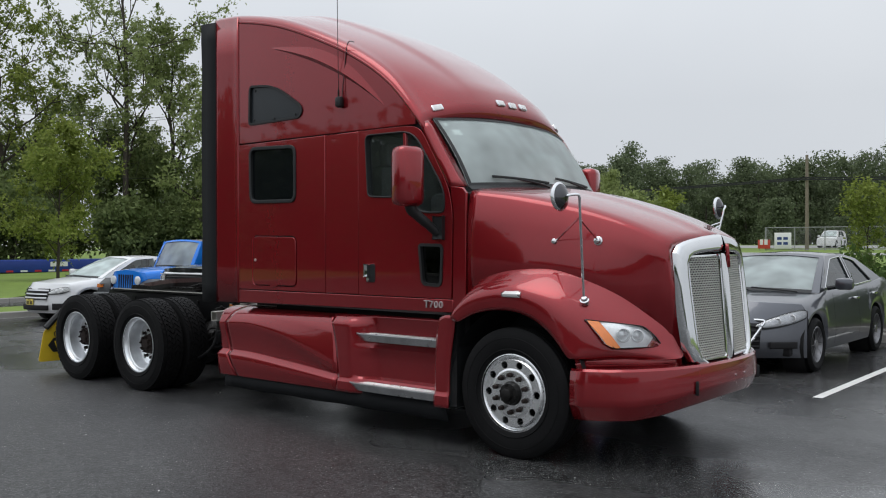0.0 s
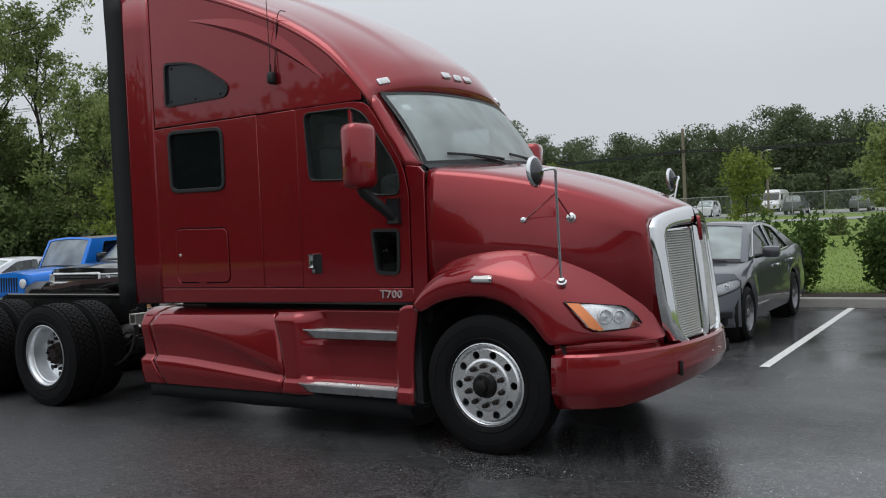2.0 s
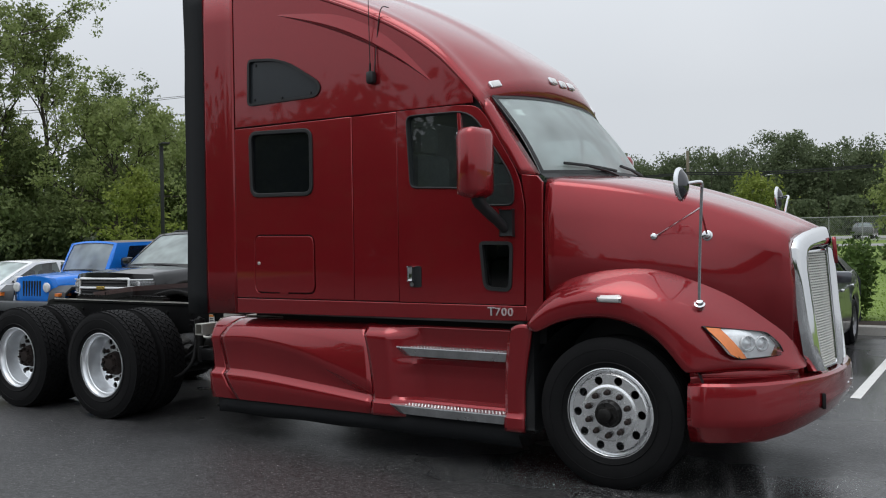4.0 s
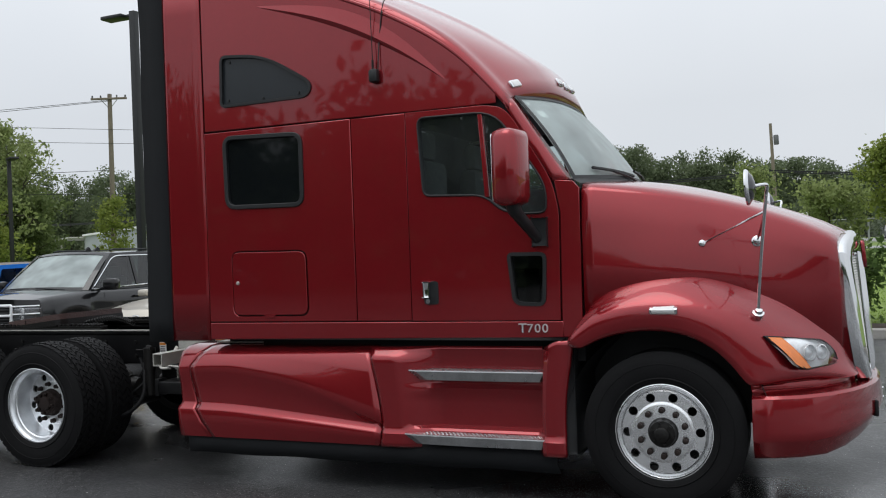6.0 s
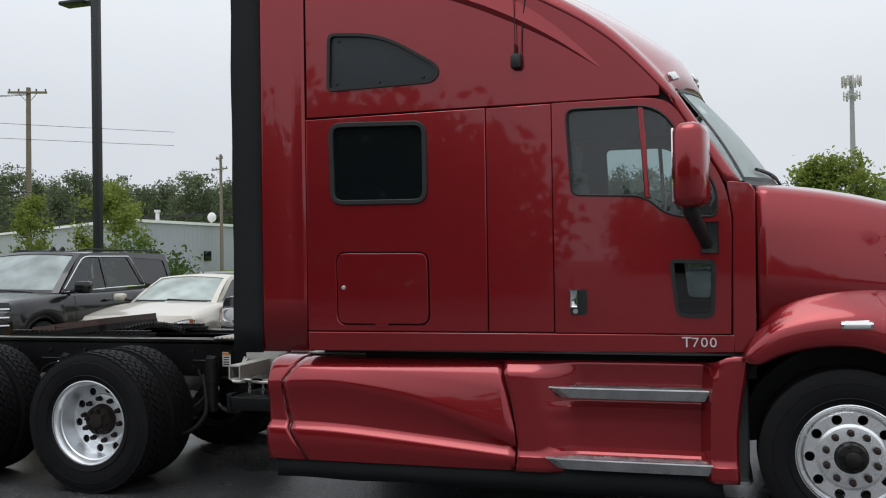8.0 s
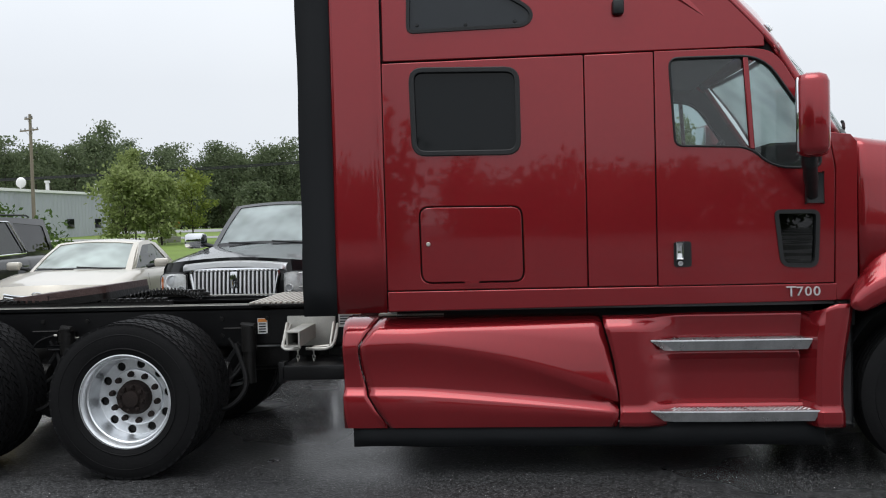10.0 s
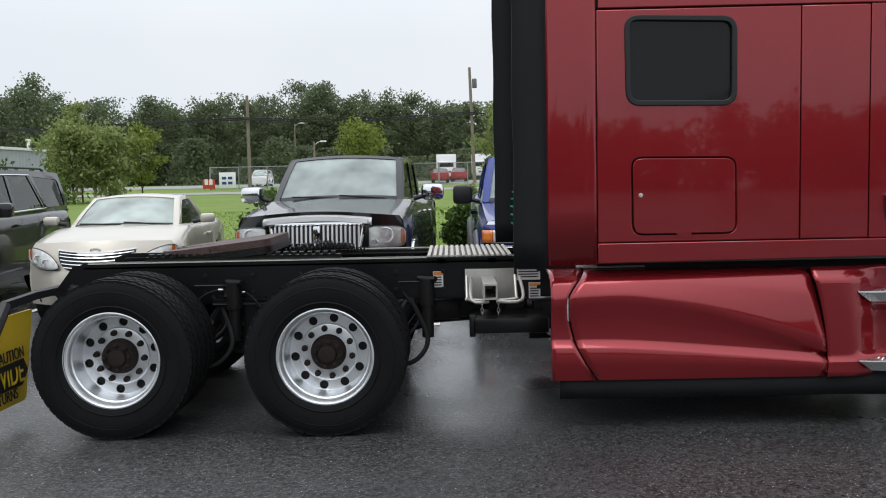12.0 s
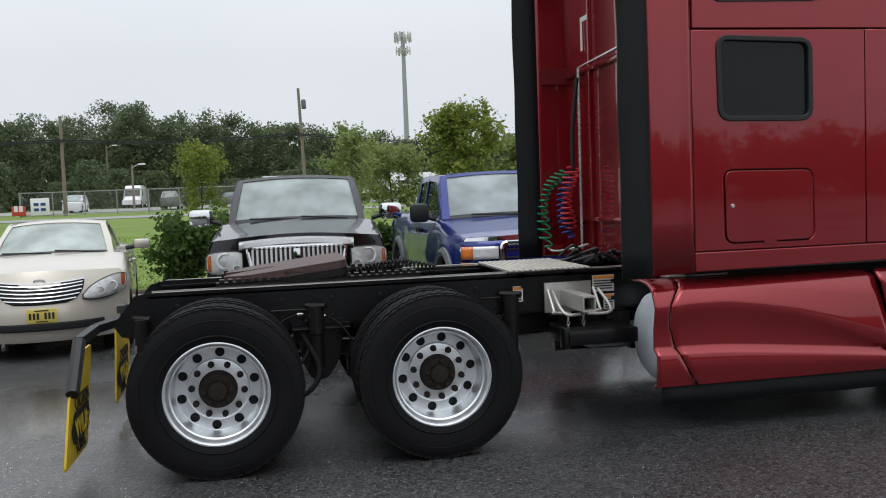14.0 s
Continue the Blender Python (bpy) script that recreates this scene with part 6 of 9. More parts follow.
def make_car(name, label, at, heading, P, group="cars in the row", cat="car", near=True):
    """P: measures of one car. Local frame: nose at x=0, tail towards -x, left +y."""
    g = P.get("ground", 0.0)
    root = thing(name, label, cat, group, m=pose(at[0], at[1], g, 0, 0, heading))
    body_m, L, W, r = P["paint"], P["L"], P["W"], P["r"]
    w = W / 2
    fa, ra = P["front_axle"], P["front_axle"] + P["wheelbase"]
    sill, D0, D1 = P.get("sill", 0.24), P.get("nose", 0.34), P.get("tail", 0.3)
    top = P["top"]      # (distance behind the nose, height) of hood, belt, deck
    arch = r + P.get("archgap", 0.06)

    def half(d):
        k = 1.0
        if d < 0.9:
            k -= P.get("taper", 0.10) * ((0.9 - d) / 0.9) ** 2
        if d > L - 0.9:
            k -= 0.07 * ((d - L + 0.9) / 0.9) ** 2
        return w * k

    def low(d):
        z = sill
        for a in (fa, ra):
            if abs(d - a) < arch:
                z = max(z, r + math.sqrt(max(0, arch * arch - (d - a) ** 2)) * 0.98)
        return z
    ds = sorted({round(v, 4) for v in [lerp(D0, L - D1, i / 34) for i in range(35)] + [a + arch * math.cos(math.pi * k / 12) for a in (fa, ra) for k in range(13)]} )
    ds = [d for d in ds if D0 <= d <= L - D1]
    bulge = P.get("crown", 0.05)
    soft = P.get("edge", 0.07)
    NT = 9

    def section(d):
        b, t, hw = low(d), curve(top, d), half(d)
        sh = t - soft
        pts = []
        for f, inn in ((0, 0.035), (0.08, 0.02), (0.3, 0.0), (0.52, 0.002), (0.6, 0.012), (0.8, 0.022), (1.0, 0.045)):
            pts.append((hw - inn * P.get("side", 1.0), lerp(b, sh, f)))
        tp = [(hw - 0.045 * P.get("side", 1.0) - soft * 0.55 * 1.0, t - soft * 0.18)]
        y1 = tp[0][0]
        for k in range(1, NT):
            f = k / (NT - 1)
            tp.append((y1 * (1 - f), t - soft * 0.18 + (soft * 0.18 + bulge) * (1 - (1 - f) ** 2)))
        return pts, tp
    rows, tops = [], []
    for d in ds:
        p, t = section(d)
        hlf = p + t
        rows.append([(-d, -y, z) for y, z in hlf] + [(-d, y, z) for y, z in hlf[::-1][1:]])
        tops.append([(-d, -y, z) for y, z in t] + [(-d, y, z) for y, z in t[::-1][1:]])
    bm = nb()
    grid(bm, rows)
    # nose and tail caps
    def cap(d_end, base, row, zlow, sign):
        """Fascia closing the body at one end; columns follow the top row."""
        cols = len(tops[0])
        tr = tops[0] if sign > 0 else tops[-1]
        hw = abs(tr[0][1])
        out = []
        for j in range(cols):
            y = tr[j][1]
            a = min(1, abs(y) / hw)
            dd = d_end * a ** P.get("nosepow", 3.0)
            col = []
            zt = tr[j][2] - P.get("nosedrop", 0.05) * (1 - a ** 3)
            for f in (0, 0.06, 0.2, 0.45, 0.7, 0.9, 1.0):
                z = lerp(zt, zlow, f)
                lean = P.get("lean", 0.08) * (1 - f) ** 2 + (0.06 * (f - 0.85) / 0.15 if f > 0.85 else 0) + P.get("tuck", 0.0) * f ** 3
                yy = math.copysign(abs(y) + (half(D0) - 0.02 - hw) * a ** 4 * min(1, f * 6), y)
                col.append((dd + lean * (1 - a ** P["round"] if "round" in P else 1 - a * 0.8), yy, z))
            out.append(col)
        return out
    front = cap(D0, 0, rows[0], P.get("chin", 0.2), 1)
    fr = [[(-x, y, z) for x, y, z in c] for c in front]
    grid(bm, [[tops[0][j], fr[j][0]] for j in range(len(fr))])
    for sd in (0, -1):
        grid(bm, [[rows[0][k if sd == 0 else -1 - k] for k in (6, 5, 4, 3, 2, 1, 0)], [fr[sd][i] for i in range(7)]])
    rear = cap(D1, 0, rows[-1], P.get("chin", 0.2) + 0.08, -1)
    rr_ = [[(-(L - x), y, z) for x, y, z in c] for c in rear]
    grid(bm, [[tops[-1][j], rr_[j][0]] for j in range(len(rr_))])
    grid(bm, rr_)
    for sd in (0, -1):
        grid(bm, [[rows[-1][k if sd == 0 else -1 - k] for k in (6, 5, 4, 3, 2, 1, 0)], [rr_[sd][i] for i in range(7)]])
    bmesh.ops.remove_doubles(bm, verts=bm.verts, dist=2e-4)
    part("body", bm, body_m, root, angle=48)
    bm = nb()
    grid(bm, fr)
    bump = part("front_bumper", bm, P.get("bumper_paint", body_m), root, angle=60)

    def nose(y, z, off=0.0):
        """A place on the front face."""
        hw = half(D0) - 0.02
        a = min(1.0, abs(y) / hw)
        dd = D0 * a ** P.get("nosepow", 3.0)
        zt = curve(top, D0) - P.get("nosedrop", 0.05) * (1 - a ** 3)
        f = min(1, max(0, (zt - z) / (zt - P.get("chin", 0.2))))
        return Vector((-(dd + (P.get("lean", 0.08) * (1 - f) ** 2 + P.get("tuck", 0.0) * f ** 3) * (1 - a ** P["round"] if "round" in P else 1 - a * 0.8)) + off, y, z))

    def patch(nm, material, y0, y1, z0, z1, off, parent=None, lab="", skew=0.0, ny=10, nz=4, topcurve=0.0, th=0.02):
        bm2 = nb()
        rw = []
        for i in range(ny + 1):
            y = lerp(y0, y1, i / ny)
            rw.append([nose(y, lerp(z0, z1, j / nz) + skew * (i / ny) + topcurve * (j / nz) * math.sin(math.pi * i / ny), off) for j in range(nz + 1)])
        grid(bm2, rw)
        o = part(nm, bm2, material, parent or root, lab)
        solid(o, th, 1.0 if y1 > y0 else 1.0)
        return o
    # underside and wheel wells
    bm = nb()
    box(bm, -(L - 0.35), -0.4, -(w - 0.16), w - 0.16, sill - 0.02, sill + 0.1, 0.03)
    for a in (fa, ra):
        for s in (-1, 1):
            lathe(bm, [(arch + 0.02, s * (w - 0.05)), (arch + 0.02, s * (w - 0.32)), (0.02, s * (w - 0.33))], (-a, 0, r), 24)
    part("underbody", bm, DARK, root)
    # greenhouse
    G = P["cabin"]
    d1, d2, d3, d4, H = G["ws0"], G["ws1"], G["rw1"], G["rw0"], P["H"]
    yb = lambda d: half(d) - G.get("base_in", 0.085)
    yr = half(d2) - G.get("tumble", 0.24)
    zb = lambda d: curve(top, d) - 0.01
    zr = lambda d: curve([(d2, H - 0.055), ((d2 + d3) / 2, H - 0.03), (d3, H - G.get("drop", 0.07))], d)
    bw = G.get("bow", 0.16)

    def sheet(da, za, ya, db, zb_, yb_, bow_a, bow_b, sign, n=14, m=6, crown_a=0.03, crown_b=0.045):
        rw = []
        for i in range(n + 1):
            v = -1 + 2 * i / n
            k = 1 - v * v
            a = Vector((-(da - sign * bow_a * k), v * ya, za + crown_a * k))
            b = Vector((-(db - sign * bow_b * k), v * yb_, zb_ + crown_b * k))
            rw.append([a.lerp(b, j / m) + Vector((0, 0, 0.025 * math.sin(math.pi * j / m))) for j in range(m + 1)])
        return rw
    wsr = sheet(d1, zb(d1) + 0.0, yb(d1), d2, zr(d2), yr, bw + 0.12, bw * 0.7, 1, 40)
    def strip(i0, i1, t0, t1, off=0.0, m=8):
        """A piece of the windscreen's sheet: i along its width, t up its height."""
        out = []
        for i in range(i0, i1 + 1):
            col = wsr[i]
            rw = []
            for j in range(m + 1):
                f = lerp(t0, t1, j / m) * 6
                k = min(5, int(f))
                rw.append(col[k].lerp(col[k + 1], f - k) + Vector((off, 0, off)))
            out.append(rw)
        return out
    bm = nb()
    grid(bm, strip(2, 38, 0.07, 0.93))
    wsc = part("windscreen", bm, P.get("ws_glass", CARWS), root, "windscreen with grey sky sheen painted in", angle=80)
    wsc.visible_shadow = False
    face_out(wsc, (1, 0, 0.6))
    bm = nb()
    grid(bm, strip(2, 38, 0.0, 0.07, 0.004, 2))
    part("cowl", bm, BLACKP, root, "black wiper cowl")
    bm = nb()
    grid(bm, strip(0, 40, 0.925, 1.0, 0.01, 2))
    grid(bm, strip(0, 2, 0.0, 0.925, 0.01, 6))
    grid(bm, strip(38, 40, 0.0, 0.925, 0.01, 6))
    part("windscreen_frame", bm, P.get("roof_paint", body_m) if not P["cabin"].get("frame_paint") else P["cabin"]["frame_paint"], root, angle=60)
    rwr = sheet(d4, zb(d4), yb(d4) - 0.05, d3, zr(d3), yr, 0.08, 0.06, -1)
    bm = nb()
    grid(bm, rwr)
    face_out(part("rear_window", bm, CARGLASS, root), (-1, 0, 0.6)).visible_shadow = False
    bm = nb()
    n = 14
    rws = []
    for i in range(n + 1):
        v = -1 + 2 * i / n
        k = 1 - v * v
        p0, p1 = wsr[round(i * 40 / 14)][-1], rwr[i][-1]
        rws.append([p0.lerp(p1, j / 8) * 1.0 + Vector((0, 0, (zr(lerp(d2, d3, j / 8)) - lerp(zr(d2), zr(d3), j / 8)) * 1.0)) for j in range(9)])
    grid(bm, rws)
    solid(part("roof", bm, P.get("roof_paint", body_m), root, angle=60), 0.03)

    def side(sg):
        return lambda d, s: Vector((-d, sg * (lerp(yb(d), yr + 0.012, s) + 0.02 * math.sin(math.pi * s)), lerp(zb(d) - 0.02, zr(min(max(d, d2), d3)) + 0.012, s)))
    for sg in (-1, 1):
        outl = [(d1 - 0.03, 0.0), (lerp(d1, d2, 0.5) - 0.02, 0.5), (d2 - 0.02, 1.0), (lerp(d2, d3, 0.5), 1.0), (d3 + 0.02, 1.0), (lerp(d3, d4, 0.5), 0.5), (d4, 0.0), (lerp(d1, d4, 0.66), 0.0), (lerp(d1, d4, 0.33), 0.0)]
        bm = nb()
        plate(bm, [outl] + [rounded(q) for q in G["windows"]], side(sg), Vector((0, -sg * 0.025, 0)))
        part("side_frame", bm, G.get("frame_paint", body_m), root)
        for q in G["windows"]:
            bm = nb()
            sd = side(sg)
            plate(bm, [rounded(q)], lambda d, s: sd(d, s) + Vector((0, -sg * 0.012, 0)), None)
            pn = part("side_window", bm, CARGLASS, root, smooth=False)
            pn.visible_shadow = False
            face_out(pn, (0, sg, 0))
            if near and G.get("trim"):
                bm = nb()
                qq = rounded(q)
                tube(bm, [sd(*p) + Vector((0, sg * 0.004, 0)) for p in qq + qq[:1]], 0.009, 5)
                part("window_trim", bm, G["trim"], root)
    # cabin inside
    bm = nb()
    box(bm, -(d1 + 0.6), -(d1 + 0.05), -(w - 0.2), w - 0.2, zb(d1) - 0.25, zb(d1) - 0.02, 0.04)
    part("dashboard", bm, INTER, root)
    if near:
        for sg in (-1, 1):
            bm = nb()
            sx = d1 + 1.35
            box(bm, -(sx + 0.12), -sx + 0.06, sg * 0.38 - 0.24, sg * 0.38 + 0.24, 0.5, zb(sx) + 0.22, 0.06)
            box(bm, -(sx + 0.08), -sx + 0.02, sg * 0.38 - 0.13, sg * 0.38 + 0.13, zb(sx) + 0.2, zb(sx) + 0.40, 0.04)
            part("seat", bm, P.get("seat", SEATM), root)
        bm = nb()
        c = Vector((-(d1 + 0.55), 0.38, zb(d1) + 0.0))
        tube(bm, [c + Vector((0.07 * math.sin(a), 0.18 * math.cos(a), 0.17 * math.sin(a))) for a in [2 * math.pi * k / 20 for k in range(21)]], 0.013, 6)
        part("steering_wheel", bm, BLACKP, root)
        for y0, y1 in ((-0.55, 0.02), (0.05, 0.6)):
            bm = nb()
            pts = []
            for i in range(7):
                v = lerp(y0, y1, i / 6) / yb(d1)
                k = 1 - v * v
                a = Vector((-(d1 - (bw + 0.12) * k), v * yb(d1), zb(d1) + 0.03 * k))
                pts.append(a + Vector((-0.03 * (1 - i / 6) + 0.03, 0, 0.03 * (1 - i / 6) + 0.015)))
            tube(bm, pts, 0.011, 5)
            part("wiper", bm, BLACKP, root)
    # cabin floor so nothing shows through
    bm = nb()
    box(bm, -(d4 - 0.1), -(d1 + 0.1), -(w - 0.14), w - 0.14, sill + 0.1, min(zb(d1), zb(d4)) - 0.3, 0.02)
    part("cabin_floor", bm, INTER, root)
    for a in (fa, ra):
        for sg in (-1, 1):
            car_wheel(root, -a, sg * (w - 0.105), r, r, 0.21, sg, P.get("spokes", 5), P.get("rim"), near)
    # mirrors
    mz, md = zb(d1 + 0.25) + 0.09, d1 + 0.28
    ms = P.get("mirror", (0.09, 0.11, 0.075))
    for sg in (-1, 1):
        bm = nb()
        box(bm, -ms[0], ms[0], -ms[1], ms[1], -ms[2], ms[2], min(ms) * 0.6, m=pose(-md, sg * (half(md) + ms[1] + 0.03), mz, 0, 0, sg * 10))
        mr = part("mirror", bm, P.get("mirror_paint", body_m), root, P.get("mirror_label", ""))
        bm = nb()
        tube(bm, [(-md, sg * (half(md) - 0.07), mz - ms[2] * 0.8), (-md, sg * (half(md) + 0.05), mz - ms[2] * 0.5)], 0.028, 8)
        part("mirror_foot", bm, BLACKP, mr)
    # door seams and handles
    if near:
        for sg in (-1, 1):
            for dd in P.get("doors", ()):
                bm = nb()
                sdp = []
                for i in range(9):
                    z = lerp(low(dd) + 0.05, zb(dd) - 0.05, i / 8)
                    pts, _ = section(dd)
                    f = (z - pts[0][1]) / (pts[-1][1] - pts[0][1])
                    y = np.interp(f, [0, 0.08, 0.3, 0.52, 0.6, 0.8, 1.0], [q[0] for q in pts])
                    sdp.append([(-dd - 0.004, sg * (y + 0.0015), z), (-dd + 0.004, sg * (y + 0.0015), z)])
                grid(bm, sdp)
                part("door_seam", bm, DARK, root)
            for dd in P.get("handles", ()):
                bm = nb()
                box(bm, -dd - 0.1, -dd + 0.1, sg * (half(dd) - 0.03), sg * (half(dd) + 0.022), zb(dd) - 0.16, zb(dd) - 0.125, 0.012)
                part("door_handle", bm, P.get("handle_paint", body_m), root)
    return root, nose, patch, half, zb


def number_plate(root, nose, y, z, face):
    bm = nb()
    c = nose(y, z, 0.02)
    box(bm, c.x - 0.01, c.x + 0.006, y - 0.152, y + 0.152, z - 0.076, z + 0.076, 0.004)
    pl = part("number_plate", bm, face, root, "yellow number plate with dark bars")
    bm = nb()
    for i in range(7):
        if i == 3:
            continue
        yy = y - 0.115 + i * 0.038
        box(bm, c.x + 0.006, c.x + 0.009, yy - 0.012, yy + 0.012, z - 0.035, z + 0.035)
    box(bm, c.x + 0.006, c.x + 0.009, y - 0.07, y + 0.07, z + 0.052, z + 0.064)
    box(bm, c.x + 0.006, c.x + 0.009, y - 0.06, y + 0.06, z - 0.064, z - 0.052)
    part("plate_print", bm, TEXTB, pl)


FACE = -90  # cars in the row face the truck


def lamp_pair(root, patch, y0, y1, z0, z1, skew=0.0, amber=None, name="headlight", label="clear headlamp", off=0.03, glow=None):
    for sg in (-1, 1):
        a, b = sg * y0, sg * y1
        h = patch(name, glow or LAMPB, a, b, z0, z1, off, None, label, skew, 8, 4)
        if amber:
            patch("turn_signal", AMBER, sg * amber[0], sg * amber[1], amber[2], amber[3], off + 0.012, h, "amber turn signal", skew * 0.2, 4, 3)


LAMPBOWL = mat("lamp_reflector", (0.8, 0.81, 0.82), 0.3, 0.2, var=0.15, scale=25)
CLEARL = glass("clear_lamp_lens", (0.95, 0.96, 0.97))
LAMPIN = mat("lamp_inside", (0.86, 0.87, 0.86), 0.3, 0.08, var=0.35, scale=18, fine=0.2)


def eye_lamp(root, nose, keys, bowls, amber=None, off=0.008, inside=None):
    """A headlamp between a lower and an upper line, keys (y, low, high) from its inner end outwards, on both sides."""
    n, m = 16, 5
    for sg in (-1, 1):
        def sheet(y0, y1, lift, bulge):
            rows = []
            for i in range(n + 1):
                y = lerp(y0, y1, i / n)
                lo, hi = curve([(k[0], k[1]) for k in keys], y), curve([(k[0], k[2]) for k in keys], y)
                rows.append([nose(sg * y, lerp(lo, hi, j / m), lift + bulge * math.sin(math.pi * j / m) * math.sin(math.pi * (i + 0.5) / (n + 1))) for j in range(m + 1)])
            return rows
        ya, yb = keys[0][0], keys[-1][0]
        bm2 = nb()
        grid(bm2, sheet(ya, yb, off, 0.0))
        lamp = part("headlight", bm2, inside or LAMPIN, root, "clear headlamp")
        solid(lamp, 0.03, 0.0)
        edge = sheet(ya, yb, off + 0.012, 0.0)
        bm2 = nb()
        tube(bm2, [r[0] for r in edge] + [r[-1] for r in edge[::-1]] + [edge[0][0]], 0.008, 5)
        part("lamp_rim", bm2, BLACKP, lamp)
        for y, z, r in bowls:
            bm2 = nb()
            lathe(bm2, [(r, -0.02), (r * 1.04, 0.004), (r * 0.92, 0.008), (r * 0.75, -0.012), (r * 0.4, -0.004), (0, 0.004)], nose(sg * y, z, off + 0.026), 20, axis="x")
            part("lamp_bowl", bm2, LAMPBOWL, lamp)
        bm2 = nb()
        grid(bm2, sheet(ya, yb, off + 0.02, 0.03))
        pane = part("lens", bm2, CLEARL, lamp, "clear plastic lens")
        pane.visible_shadow = False
        face_out(pane, (1, 0, 0))
        if amber:
            bm2 = nb()
            grid(bm2, sheet(amber[0], amber[1], off + 0.018, 0.006))
            solid(part("turn_signal", bm2, AMBER, lamp, "amber turn signal"), 0.006)


LAMPS = mat("smoked_headlamp", (0.2, 0.2, 0.21), 0.15, 0.6, var=0.4, scale=14, coat=1.0)
BRIGHT = mat("bright_trim", (0.82, 0.83, 0.84), 0.28, 0.55, var=0.06)


def grille_bars(root, nose, half_w, z0, z1, n, vertical, bar_mat, off=0.0, back=True, thick=0.012, bow=0.0):
    bm = nb()
    if back:
        grid(bm, [[nose(lerp(-half_w, half_w, i / 12), z, off) for z in (z0, (z0 + z1) / 2, z1)] for i in range(13)])
        g = part("grille", bm, DARK, root, "grille with dark openings")
        solid(g, 0.01, 1.0)
    else:
        bm.free()
        g = root
    for k in range(n):
        bm = nb()
        if vertical:
            y = lerp(-half_w, half_w, (k + 0.5) / n)
            tube(bm, [nose(y, lerp(z0, z1, j / 4), off + 0.014) for j in range(5)], thick, 6)
        else:
            z = lerp(z0, z1, (k + 0.5) / n)
            tube(bm, [nose(lerp(-half_w, half_w, j / 12), z + bow * abs(lerp(-1, 1, j / 12)) ** 2, off + 0.014) for j in range(13)], thick, 6)
        part("grille_bar", bm, bar_mat, g)
    return g


def outline_tube(root, nose, pts, r, material, name, off=0.01, label=""):
    bm = nb()
    q = rounded(pts, 4)
    tube(bm, [nose(y, z, off) for y, z in q + q[:1]], r, 7)
    return part(name, bm, material, root, label)


# grey sedan
GREY = paint("grey_metallic_paint", (0.095, 0.1, 0.115), 0.75, 0.32)
root, nose, patch, half, zb = make_car("sedan", "dark grey metallic four-door sedan parked facing the truck", (-0.62, 4.06), FACE, dict(
    paint=GREY, L=4.87, W=1.83, H=1.47, r=0.335, front_axle=0.96, wheelbase=2.775, nose=0.62, nosepow=2.3, taper=0.12, chin=0.2, lean=0.34, round=4, tuck=0.06, nosedrop=0.03,
    top=[(0.0, 0.7), (0.45, 0.83), (1.2, 0.95), (1.6, 1.0), (2.6, 1.0), (3.6, 1.03), (4.3, 1.08), (4.87, 1.06)],
    cabin=dict(ws0=1.28, ws1=2.2, rw1=3.55, rw0=4.35, tumble=0.30, drop=0.10, trim=SILVERT,
               windows=[[(1.52, 0.1, 0.03), (2.24, 0.9, 0.1), (2.72, 0.92, 0.03), (2.76, 0.08, 0.03)], [(2.84, 0.08, 0.03), (2.81, 0.92, 0.03), (3.35, 0.86, 0.1), (3.74, 0.12, 0.05)]]),
    doors=(1.68, 2.8, 3.6), handles=(2.62, 3.55), handle_paint=CHROME, spokes=10, rim=mat("dark_alloy", (0.2, 0.2, 0.21), 0.3, 0.8, var=0.2)))
SEDANL = mat("sedan_lamp_inside", (0.5, 0.51, 0.53), 0.2, 0.4, var=0.35, scale=16)
eye_lamp(root, nose, [(0.4, 0.585, 0.6), (0.5, 0.565, 0.66), (0.7, 0.6, 0.745), (0.85, 0.665, 0.785), (0.895, 0.71, 0.765)], ((0.62, 0.65, 0.036), (0.75, 0.685, 0.042)), inside=SEDANL)
grille_bars(root, nose, 0.46, 0.32, 0.62, 5, False, BLACKP)
outline_tube(root, nose, [(-0.5, 0.66, 0.05), (-0.34, 0.34, 0.05), (0.34, 0.34, 0.05), (0.5, 0.66, 0.05)], 0.02, CHROME, "grille_frame", 0.02)
for sg in (-1, 1):
    lamp = patch("fog_lamp", DARK, sg * 0.56, sg * 0.80, 0.32, 0.40, 0.012)

